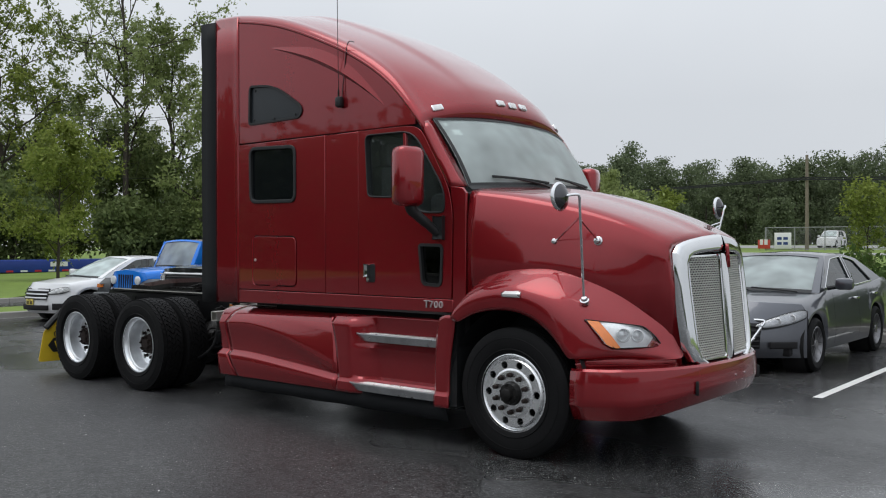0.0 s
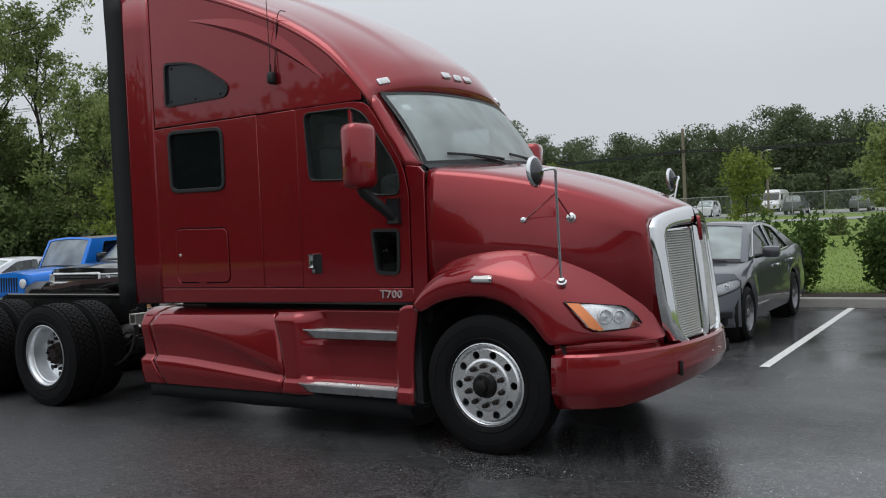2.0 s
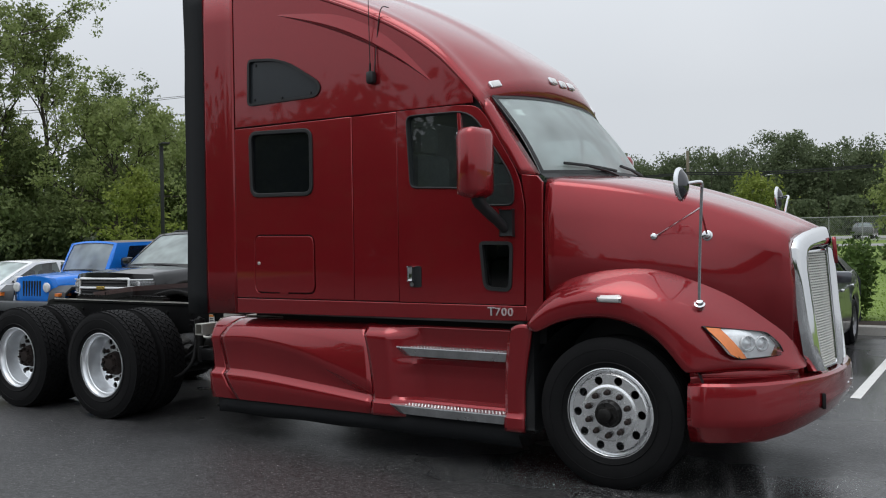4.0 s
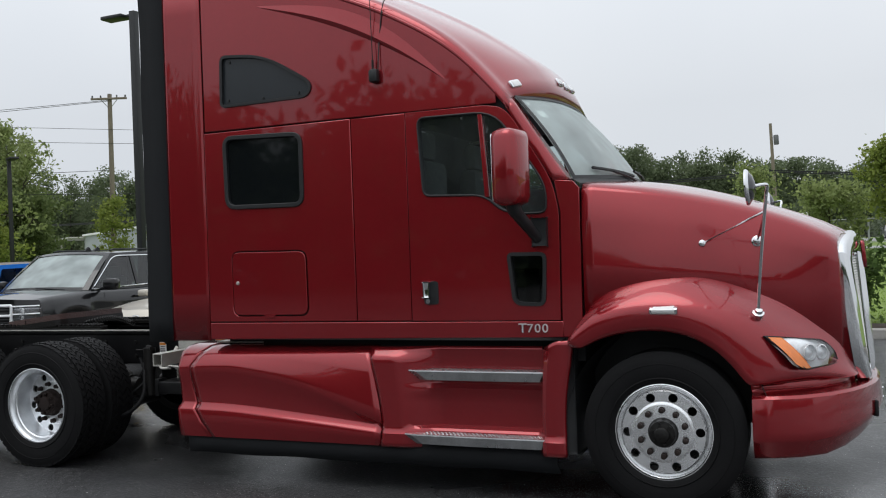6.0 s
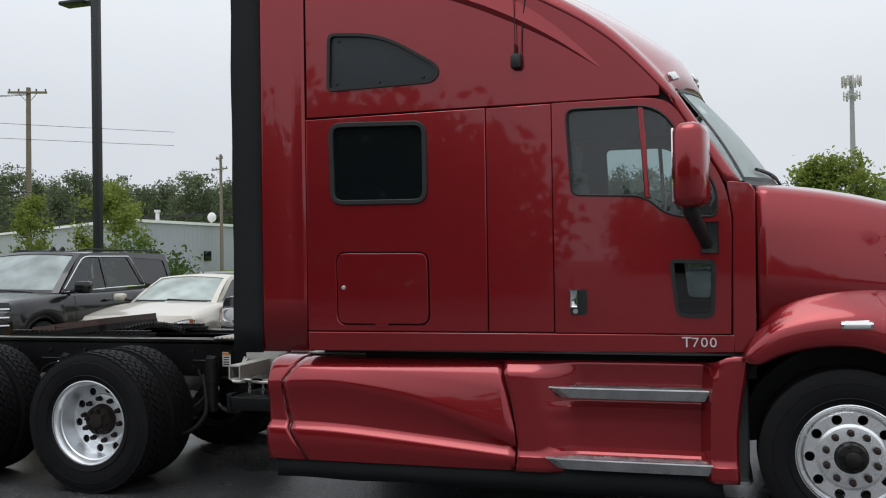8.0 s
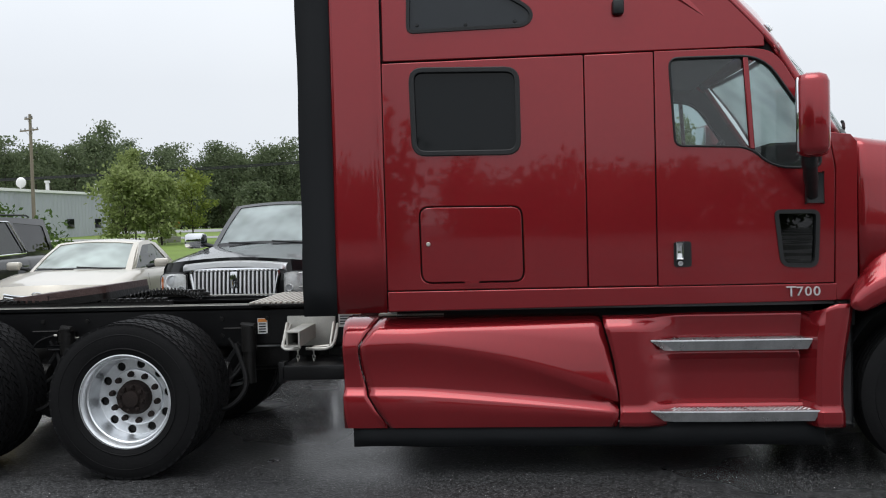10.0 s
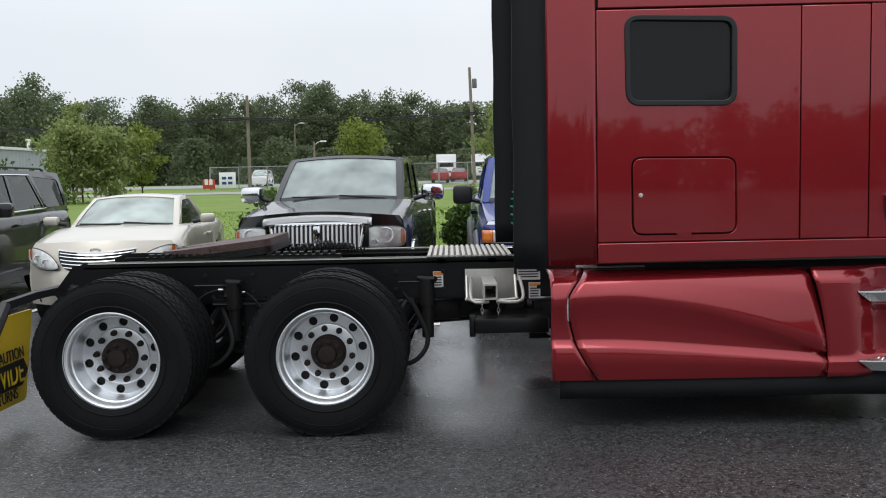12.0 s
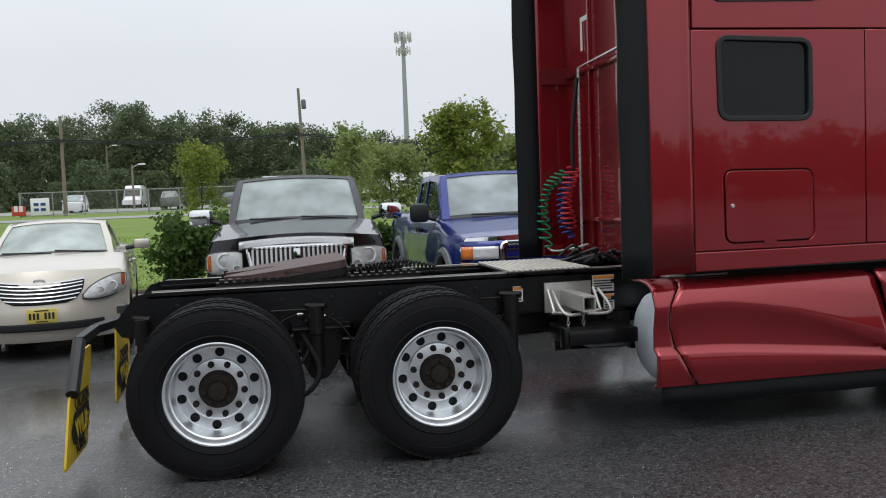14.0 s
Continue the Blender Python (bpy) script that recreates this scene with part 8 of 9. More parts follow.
def make_shrub(name, label, at, h, rad, seed, leaf_m, leaves=2500, size=0.07, cone=False, cat_="shrub"):
    rng = np.random.default_rng(seed)
    z = land_z(at[0], at[1]) - 0.02
    root = thing(name, label, cat_, "shrubs", m=pose(at[0], at[1], z))
    bm = nb()
    tp = []
    for k in range(16):
        a = rng.uniform(0, 6.28)
        rr = rad * rng.uniform(0.2, 0.95)
        hh = h * rng.uniform(0.5, 0.98)
        if cone:
            hh = h * (1 - rr / rad) * 0.95 + 0.05
        p = [Vector((0.05 * math.cos(a), 0.05 * math.sin(a), 0)), Vector((rr * 0.6 * math.cos(a), rr * 0.6 * math.sin(a), hh * 0.5)), Vector((rr * math.cos(a), rr * math.sin(a), hh))]
        tube(bm, p, [0.016, 0.01, 0.004], 4, caps=False)
        for t in (0.3, 0.5, 0.7, 0.85, 1.0):
            q = p[0].lerp(p[1], t * 2) if t < 0.5 else p[1].lerp(p[2], t * 2 - 1)
            tp.append(tuple(q))
    part("stems", bm, BARK, root)
    tp = np.array(tp)
    k = rng.integers(0, len(tp), leaves)
    pts = tp[k] + rng.normal(0, rad * 0.2, (leaves, 3)) * np.array([1, 1, 0.8])
    pts[:, 2] = np.clip(pts[:, 2], 0.02, None)
    v, f = cards(pts, size, rng)
    mesh_from("foliage", v, f, leaf_m, root, "dense small leaves")
    return root


# tall trees beyond the end of the lot
for i, (x, y, h, sp, lv, m, fst) in enumerate(((-48.5, 24.8, 23.0, 4.6, 13000, LEAF, 0.3), (-53.5, 20.0, 18.0, 4.2, 14000, LEAFY, 0.2), (-57, 14.5, 17.5, 4.8, 14000, LEAF, 0.18), (-49.5, 29.0, 15.5, 3.4, 9000, LEAF, 0.3),
                                      (-40.5, 26.8, 8.3, 3.2, 12000, LEAF, 0.2), (-44.5, 34, 8.4, 3.0, 10000, LEAF, 0.2), (-62, 26, 13, 4.4, 9000, LEAFD, 0.12), (-54, 38, 12, 3.8, 9000, LEAFD, 0.15), (-60, 5, 17, 4.6, 12000, LEAF, 0.2))):
    make_tree("deciduous_tree", "tall green tree with an open airy crown", (x, y), h, 20 + i, m, sp, 0.24, fst, 17, lv, 0.125, 0.33, 3, "trees past the lot")
for i, (x, y, h, sp) in enumerate(((-50, 15, 6, 2.6), (-52, 23, 6.5, 2.8), (-45, 29, 6, 2.6), (-55, 30, 7, 3), (-53, 9, 6, 2.6), (-47, 36, 6, 2.4), (-60, 18, 7, 3), (-42, 33, 5, 2.2), (-56, 11, 8, 3.2), (-51, 27, 8, 3.2), (-58, 24, 8, 3.4), (-64, 15, 9, 3.6), (-66, 21, 10, 3.8), (-43.6, 25.6, 2.6, 1.4), (-44.4, 22.4, 3.2, 1.6), (-46.5, 8, 3.4, 1.8), (-46.5, 12, 3.2, 1.8), (-46.0, 16.5, 3.4, 1.8), (-46.5, 3, 3.6, 1.9))):
    make_tree("understorey_tree", "low dark green tree in the undergrowth", (x, y), h, 60 + i, LEAFD, sp, 0.1, 0.04, 14, 8000, 0.15, 0.55, 2, "undergrowth")
# young planted trees
make_tree("young_tree", "young yellow-green maple with a few red leaves", (-31.8, 11.7), 5.6, 81, LEAFY, 2.1, 0.07, 0.14, 18, 9500, 0.085, 0.3, 2, "young trees")
for i, (x, y, h, sp, m, n) in enumerate(((-34.4, 32.0, 4.9, 0.9, LEAFY, 2500), (-28.2, 30.7, 5.0, 1.4, LEAFY, 5200), (-30.5, 20, 4.4, 1.1, LEAFY, 3000), (-26.9, 49, 6.0, 1.3, LEAF, 4200), (-23.6, 50.2, 4.4, 1.3, LEAFY, 3000), (-9.2, 44, 4.2, 1.2, LEAFY, 3000), (-1.6, 38, 4.4, 1.2, LEAF, 3000))):
    make_tree("young_tree", "slender young tree turning yellow and red", (x, y), h, 100 + i, m, sp, 0.055, 0.16, 13, n, 0.1, 0.3, 2, "young trees")
make_tree("young_tree", "round-headed small tree with browning leaves", (5.7, 44.4), 5.4, 131, LEAFY, 2.0, 0.13, 0.25, 16, 6500, 0.13, 0.42, 2, "young trees")
for i, (x, y) in enumerate(((9.5, 47), (13, 46), (2.0, 49), (17, 49), (21, 47), (-26.4, 46.5), (-24.6, 47.5))):
    make_tree("understorey_tree", "low green tree beside the road", (x, y), 3.6 + 0.5 * (i % 2), 140 + i, LEAF, 1.7, 0.08, 0.08, 12, 3600, 0.14, 0.45, 2, "undergrowth")
# shrubs behind the kerb and little conifers on the lawn
for i, (x, y, h, rd) in enumerate(((-7.45, 9.95, 1.35, 0.62), (-4.0, 10.3, 0.95, 0.36), (-0.2, 10.1, 1.4, 0.66), (-14.0, 12.2, 2.0, 1.0), (-12.8, 11.6, 1.7, 0.8), (1.35, 10.1, 1.35, 0.62), (4.6, 10.2, 1.3, 0.65))):
    make_shrub("shrub", "rounded broad-leaved evergreen shrub", (x, y), h, rd, 150 + i, LEAFS, 3600, 0.06)
for i, (x, y) in enumerate(((-3.3, 35.5), (-2.0, 37.5), (2.9, 38.4), (-7.8, 38.6))):
    make_shrub("dwarf_conifer", "small dark conical conifer on the lawn", (x, y), 1.05, 0.5, 170 + i, LEAFD, 1500, 0.06, True)

# far woods: one body of foliage
rng = np.random.default_rng(5)
vs, fs, base = [], [], 0
specs = []
for k in range(150):
    x = -210 + 2.05 * k + rng.uniform(-2, 2)
    for row in range(2):
        y = 128 + row * 9 + rng.uniform(-3, 3) - 0.10 * max(0, -x - 60)
        h = rng.uniform(10.0, 13.6) + row * 1.0 + 1.3 * noise.noise((x * 0.05, 3.1, 0))
        if x > -6:
            h *= 0.72 if x > 4 else 0.86
        specs.append((x + rng.uniform(-1, 1), y, h, rng.uniform(2.9, 4.4)))
for k in range(70):
    specs.append((rng.uniform(-180, 60), rng.uniform(112, 120), rng.uniform(2.5, 6.0), rng.uniform(1.8, 2.8)))
for k in range(40):
    specs.append((-125 + rng.uniform(0, 70), rng.uniform(97, 112), rng.uniform(10.5, 14.6), rng.uniform(2.8, 4.0)))
for x, y, h, rad in specs:
    z0 = land_z(x, y)
    nc = 38
    t = rng.uniform(0.05, 1.0, nc) ** 0.9
    ang = rng.uniform(0, 6.28, nc)
    rr = rad * np.sqrt(rng.uniform(0.0, 1, nc)) * np.clip(1.25 - t * 0.95, 0.2, 1)
    cen = np.stack([x + rr * np.cos(ang), y + rr * np.sin(ang), z0 + h * t], 1)
    n = 2350
    kk = rng.integers(0, nc, n)
    pts = cen[kk] + rng.normal(0, 0.62, (n, 3)) * np.array([1, 1, 0.75])
    pts[:, 2] = np.clip(pts[:, 2], z0 + 0.1, z0 + h * 1.05)
    v, f = cards(pts, 0.22, rng)
    vs.append(v)
    fs.append(f + base)
    base += len(v)
for k in range(170):
    x, y = -212 + 1.75 * k, 148 + rng.uniform(-3, 3)
    h = 10.6 * (1.0 if x < -6 else 0.86 if x < 4 else 0.72)
    z0 = land_z(x, y)
    pts = np.stack([x + rng.normal(0, 1.6, 420), y + rng.normal(0, 1.2, 420), z0 + h * rng.uniform(0.02, 1.0, 420)], 1)
    v, f = cards(pts, 0.62, rng)
    vs.append(v)
    fs.append(f + base)
    base += len(v)
# paler and greyer leaves, with the haze of distance put into their colour
LEAFW = leaf_mat("leaves_far_wood", (0.085, 0.118, 0.066), (0.175, 0.21, 0.11))
tagged(mesh_from("far_woods", np.concatenate(vs), np.concatenate(fs), LEAFW, None), "dense dark green wood across the road", "woods", kind="stuff")
bm = nb()
for x, y, h, rad in specs:
    z0 = land_z(x, y)
    tube(bm, [(x, y, z0 - 0.1), (x + 0.1, y, z0 + h * 0.8)], [0.16, 0.04], 5, caps=False)
tagged(part("far_trunks", bm, BARK), "dark trunks inside the wood", "woods", kind="stuff")
# unseen trees behind the camera, added and laid out to darken the truck's reflections
vs, fs, base = [], [], 0
for k in range(110):
    if k < 60:
        x, y = -116 + 3.6 * (k % 30) + rng.uniform(-1, 1), -34 - 8 * (k // 30) + rng.uniform(-3, 3)
        h, rad = rng.uniform(6.5, 9.0), rng.uniform(3.0, 4.2)
    else:
        x, y = -8 + 3.6 * (k - 60) + rng.uniform(-1, 1), -92 + rng.uniform(-5, 5)
        h, rad = rng.uniform(4.6, 7.5), rng.uniform(2.6, 3.8)
    nc = 16
    t = rng.uniform(0.08, 1.0, nc)
    ang = rng.uniform(0, 6.28, nc)
    rr = rad * np.sqrt(rng.uniform(0, 1, nc)) * np.clip(1.25 - t * 0.9, 0.2, 1)
    cen = np.stack([x + rr * np.cos(ang), y + rr * np.sin(ang), h * t], 1)
    kk = rng.integers(0, nc, 1300)
    pts = cen[kk] + rng.normal(0, 1.0, (1300, 3))
    pts[:, 2] = np.clip(pts[:, 2], 0.1, None)
    v, f = cards(pts, 0.42, rng)
    vs.append(v)
    fs.append(f + base)
    base += len(v)
tagged(mesh_from("near_woods", np.concatenate(vs), np.concatenate(fs), LEAFW, None), "unseen dark green wood behind the camera", "woods", kind="stuff")

# grass blades on the near lawn
gr = np.random.default_rng(8)
n = 42000
gy = KERB_Y + 1.0 + 22 * gr.uniform(0, 1, n) ** 1.7
gx_ = gr.uniform(-16, 7, n)
gz = np.array([land_z(a, b) for a, b in zip(gx_, gy)])
base_p = np.stack([gx_, gy, gz], 1)
ang = gr.uniform(0, 6.28, n)
wv = np.stack([np.cos(ang), np.sin(ang), np.zeros(n)], 1) * 0.012 * (1 + (gy[:, None] - KERB_Y) * 0.06)
tip = base_p + np.stack([gr.normal(0, 0.02, n), gr.normal(0, 0.02, n), gr.uniform(0.015, 0.04, n)], 1)
gv = np.stack([base_p - wv, base_p + wv, tip], 1).reshape(-1, 3)
tagged(mesh_from("grass", gv, np.arange(3 * n).reshape(-1, 3), BLADE, None), "short green grass blades", "grass", kind="stuff")
# grit and leaves on the asphalt
n = 260
gxp, gyp = gr.uniform(-9, 5, n), gr.uniform(-5.8, -1.3, n)
pp = np.stack([gxp, gyp, np.full(n, 0.003)], 1)
v, f = cards(pp, 0.008, gr)
v[:, 2] = np.abs(v[:, 2] - 0.003) + 0.002
tagged(mesh_from("asphalt_grit", v, f, DECAL, None), "pale grit and specks on the wet asphalt", "grit", kind="stuff")


# poles
def wood_pole(at, h, arms, label, lean=0.0, transformer=False, r=0.14):
    z = land_z(*at)
    root = thing("utility_pole", label, "pole", "utility poles", m=pose(at[0], at[1], z - 0.1, 0, lean, 0))
    bm = nb()
    tube(bm, [(0, 0, 0), (0, 0, h)], [r * 1.25, r * 0.9], 10)
    part("post", bm, WOODP, root)
    for k, (az, ln, turn) in enumerate(arms):
        m = pose(0, 0, az, 0, 0, turn)
        bm = nb()
        box(bm, -ln, ln, -0.06, 0.06, -0.06, 0.06, 0.01, m=m @ pose(0, -0.14, 0))
        cr = part("crossarm", bm, WOODP, root)
        for s in (-1, 1):
            bm = nb()
            tube(bm, [m @ Vector((s * ln * 0.5, -0.1, 0)), m @ Vector((0, 0, -0.6))], 0.02, 5)
            part("brace", bm, GALV, root)
            for q in (0.92, 0.45):
                bm = nb()
                lathe(bm, [(0.03, 0.06), (0.06, 0.1), (0.03, 0.13), (0.06, 0.17), (0.02, 0.22), (0, 0.22)], m @ Vector((s * ln * q, -0.14, 0)), 8, axis="z")
                part("insulator", bm, GREYPL, cr)
    if transformer:
        bm = nb()
        lathe(bm, [(0, 0), (0.2, 0), (0.22, 0.05), (0.22, 0.75), (0.18, 0.85), (0, 0.87)], (0.4, 0, h - 1.9), 14, axis="z")
        part("transformer", bm, GREYPL, root, "grey can transformer")
    return root


wood_pole((-38.4, 36.5), 11.6, [(11.3, 1.1, 20)], "weathered wooden utility pole with one crossarm", 0.4)
wood_pole((-44.5, 68.4), 11.0, [(10.6, 0.5, -25), (9.6, 1.2, -25)], "pale utility pole with two crossarms")
wood_pole((-22.5, 76.0), 8.6, [], "bare wooden utility pole")
wood_pole((-1.9, 78.0), 10.9, [], "leaning wooden utility pole with transformer", -1.6, True)
wood_pole((-62, 44), 9.5, [(9.2, 1.0, 0)], "distant wooden utility pole")


def wire(a, b, sag, r=0.02):
    a, b = Vector(a), Vector(b)
    bm = nb()
    tube(bm, [a.lerp(b, i / 20) - Vector((0, 0, sag * 4 * (i / 20) * (1 - i / 20))) for i in range(21)], r, 4)
    return tagged(part("power_line", bm, BLACKP), "thin black overhead power line", "cable", "power lines")


for dz, s in ((0.0, 0.35), (-0.14, 0.4)):
    wire((-150, 80, 8.2 + dz), (-22.5, 75.7, 7.45 + dz), 1.2, 0.075)
    wire((-22.5, 75.7, 7.45 + dz), (-2.7, 77.7, 7.7 + dz), s, 0.07)
    wire((-2.7, 77.7, 7.7 + dz), (60, 80, 4.9 + dz), 0.9, 0.065)
wire((-38.4, 36.5, 11.55), (-120, 22, 13.5), 0.8, 0.018)
wire((-38.4, 36.5, 11.5), (-120, 24, 13.2), 0.8, 0.018)
wire((-38.4, 36.5, 7.3), (-62, 15, 7.6), 0.5, 0.018)
for zz in (9.4, 8.6, 5.7):
    wire((-31, 40, zz), (-66, 0, zz + 0.6), 0.35, 0.016)

# lot lamp: square black column with a flat head
def lot_lamp(at, h, head_turn, label, r=0.075, head=0.62, mat_=None, group="lamps"):
    z = land_z(*at)
    mm = mat_ or BLACKP
    root = thing("street_lamp", label, "lamp post", group, m=pose(at[0], at[1], z - 0.05, 0, 0, head_turn))
    bm = nb()
    lathe(bm, [(0, 0), (0.24, 0.0), (0.24, 0.5), (0.22, 0.55), (0, 0.55)], (0, 0, 0), 20, axis="z")
    part("base", bm, CONCRETE, root)
    bm = nb()
    box(bm, -r, r, -r, r, 0.55, h, 0.01)
    part("column", bm, mm, root)
    bm = nb()
    box(bm, 0.0, head * 0.45, -0.03, 0.03, h - 0.12, h - 0.05, 0.01)
    box(bm, head * 0.35, head * 1.35, -0.17, 0.17, h - 0.13, h - 0.04, 0.03)
    part("head", bm, mm, root, "flat black lamp head")
    return root


lot_lamp((-13.1, 9.55), 7.2, 178, "tall black square lot lamp with flat head")
lot_lamp((-28.1, 19.6), 5.7, -30, "distant black lot lamp", 0.07, 0.7)
for x, y, h in ((-26.2, 123, 8.6), (-19.5, 96, 4.9), (-60, 110, 8.0)):
    root = thing("street_lamp", "grey wooden pole carrying a small lamp", "lamp post", "lamps", m=pose(x, y, land_z(x, y) - 0.1))
    bm = nb()
    tube(bm, [(0, 0, 0), (0, 0, h)], [0.14, 0.1], 8)
    part("column", bm, WOODP, root)
    bm = nb()
    tube(bm, spline([(0, 0, h - 0.4), (0.4, 0, h - 0.1), (0.8, 0, h)], 4), 0.03, 6)
    box(bm, 0.7, 1.4, -0.16, 0.16, h - 0.06, h + 0.1, 0.05)
    part("head", bm, WHITEP, root)
# cell tower far off
root = thing("cell_tower", "tall slim grey cell tower with antenna racks", "tower", m=pose(34.8, 244.3, land_z(32, 244) + 3.6))
bm = nb()
tube(bm, [(0, 0, -4), (0, 0, 42)], [0.85, 0.5], 14)
part("mast", bm, mat("tower_grey", (0.3, 0.31, 0.32), 0.6, var=0.1), root)
for zz, rr, nn, hh in ((40.5, 2.3, 12, 2.6), (36.8, 1.9, 6, 2.2)):
    bm = nb()
    tube(bm, [(rr * math.cos(a), rr * math.sin(a), zz) for a in [2 * math.pi * i / 6 for i in range(7)]], 0.1, 5)
    for i in range(3):
        a = 2 * math.pi * i / 3
        tube(bm, [(0, 0, zz), (rr * math.cos(a), rr * math.sin(a), zz)], 0.12, 5)
    rk = part("antenna_rack", bm, GALV, root)
    for i in range(nn):
        a = 2 * math.pi * i / nn
        bm = nb()
        box(bm, -0.12, 0.12, -0.22, 0.22, -hh / 2, hh / 2, 0.03, m=pose(rr * math.cos(a), rr * math.sin(a), zz, 0, 0, math.degrees(a)))
        part("panel_antenna", bm, GALV, rk)

# chain-link fence of the far lot
fence = thing("chain_fence", "grey chain-link fence with steel posts", "fence")
STEELG = mat("fence_steel", (0.3, 0.31, 0.31), 0.5, 0.5, var=0.1)
FY = 75.5
for k in range(27):
    x = -26.0 + 2.6 * k
    z = land_z(x, FY)
    bm = nb()
    tube(bm, [(x, FY, z - 0.1), (x, FY, z + 2.1)], 0.05 if k % 4 else 0.08, 6)
    part("post", bm, STEELG, fence)
bm = nb()
for zz in (2.05, 0.1):
    tube(bm, [(-26.0, FY, land_z(0, FY) + zz), (41.6, FY, land_z(0, FY) + zz)], 0.03, 5)
part("rail", bm, STEELG, fence)
bm = nb()
n = 440
wz = land_z(0, FY)
for i in range(n):
    x = -26.0 + 67.6 * i / n
    for s in (-1, 1):
        x2 = min(41.6, max(-26.0, x + s * 1.95))
        v = [bm.verts.new(p) for p in ((x - 0.006, FY, wz + 0.1), (x + 0.006, FY, wz + 0.1), (x2 + 0.006, FY, wz + 2.05), (x2 - 0.006, FY, wz + 2.05))]
        bm.faces.new(v)
tagged(part("wire_mesh", bm, STEELG, fence), kind="stuff")
# gate signs
for x, w_, h_, m_ in ((-24.4, 1.0, 0.9, WHITEP), (-26.1, 0.75, 0.5, mat("red_sign", (0.5, 0.06, 0.04), 0.5, var=0.1))):
    z = land_z(x, FY)
    root = thing("sign_board", "small sign board on the fence", "sign", m=pose(x, FY - 0.15, z))
    bm = nb()
    box(bm, -w_ * 0.75, w_ * 0.75, -0.02, 0.02, 0.15, 0.15 + h_ * 1.6, 0.01)
    bd = part("board", bm, m_, root)
    bm = nb()
    for s in (-1, 1):
        tube(bm, [(s * w_ * 0.6, 0.05, -0.1), (s * w_ * 0.6, 0.05, 0.3)], 0.03, 6)
    part("legs", bm, STEELG, root)
    bm = nb()
    for i in range(2):
        for s in (-0.3, 0.25):
            box(bm, s * w_ - 0.2 * w_, s * w_ + 0.2 * w_, -0.03, -0.02, 0.5 + i * 0.5 * h_, 0.75 + i * 0.5 * h_)
    part("print", bm, mat("sign_blue", (0.03, 0.06, 0.2), 0.5, var=0) if m_ is WHITEP else DECAL, bd)
root = thing("sign_board", "blue and white roadside sign board", "sign", m=pose(-25.8, 51.8, land_z(-26, 52), 0, 0, 30))
bm = nb()
box(bm, -0.45, 0.0, -0.05, 0.05, 0.4, 2.1, 0.01)
part("board", bm, mat("sign_deep_blue", (0.02, 0.05, 0.3), 0.5, var=0.05), root)
bm = nb()
box(bm, 0.0, 0.4, -0.05, 0.05, 0.4, 2.1, 0.01)
part("board", bm, WHITEP, root)
bm = nb()
box(bm, 0.1, 0.65, -0.06, -0.05, 1.0, 1.4)
part("print", bm, ORANGE, root)
bm = nb()
box(bm, -0.75, 0.7, -0.06, 0.06, -0.1, 0.4, 0.01)
part("plinth", bm, CONCRETE, root)

# far parked cars, simple but whole
FARW, FARR, FARG = paint("far_white", (0.7, 0.7, 0.7), 0.0), paint("far_red", (0.3, 0.02, 0.025), 0.1), paint("far_grey", (0.14, 0.145, 0.15), 0.4)
def far_sedan(x, y, p, turn, label, H=1.45, suv=False):
    make_car("sport_utility" if suv else "sedan", label, (x, y), turn, dict(
        paint=p, L=4.7, W=1.82, H=1.75 if suv else H, r=0.35, front_axle=0.95, wheelbase=2.75, nose=0.35, nosepow=3, ground=land_z(x, y) + 0.03,
        top=[(0.0, 0.85 if suv else 0.75), (0.4, 0.98 if suv else 0.86), (1.3, 1.08 if suv else 0.98), (4.7, 1.1 if suv else 1.02)],
        cabin=dict(ws0=1.35, ws1=2.1, rw1=4.2 if suv else 3.5, rw0=4.6 if suv else 4.2, tumble=0.26,
                   windows=[[(1.8, 0.1, 0.03), (2.3, 0.88, 0.08), (2.72, 0.9, 0.03), (2.76, 0.08, 0.03)], [(2.84, 0.08, 0.03), (2.81, 0.9, 0.03), (3.4, 0.86, 0.1), (3.75, 0.12, 0.05)]])), "cars in the far lot", "car", False)


far_sedan(-24.0, 86, FARW, -90, "distant white SUV behind the fence", suv=True)
far_sedan(-14.6, 88, FARG, 90, "distant grey SUV seen from behind", suv=True)
far_sedan(-8.8, 88, FARG, 90, "distant dark sedan behind the fence")
far_sedan(-5.2, 90, FARR, 90, "distant red sedan behind the fence")
far_sedan(-3.2, 96, FARR, 90, "distant red sedan behind the fence")
far_sedan(4.4, 90, FARW, -90, "distant white sedan behind the fence")
far_sedan(8.4, 92, FARG, -90, "distant grey sedan behind the fence")


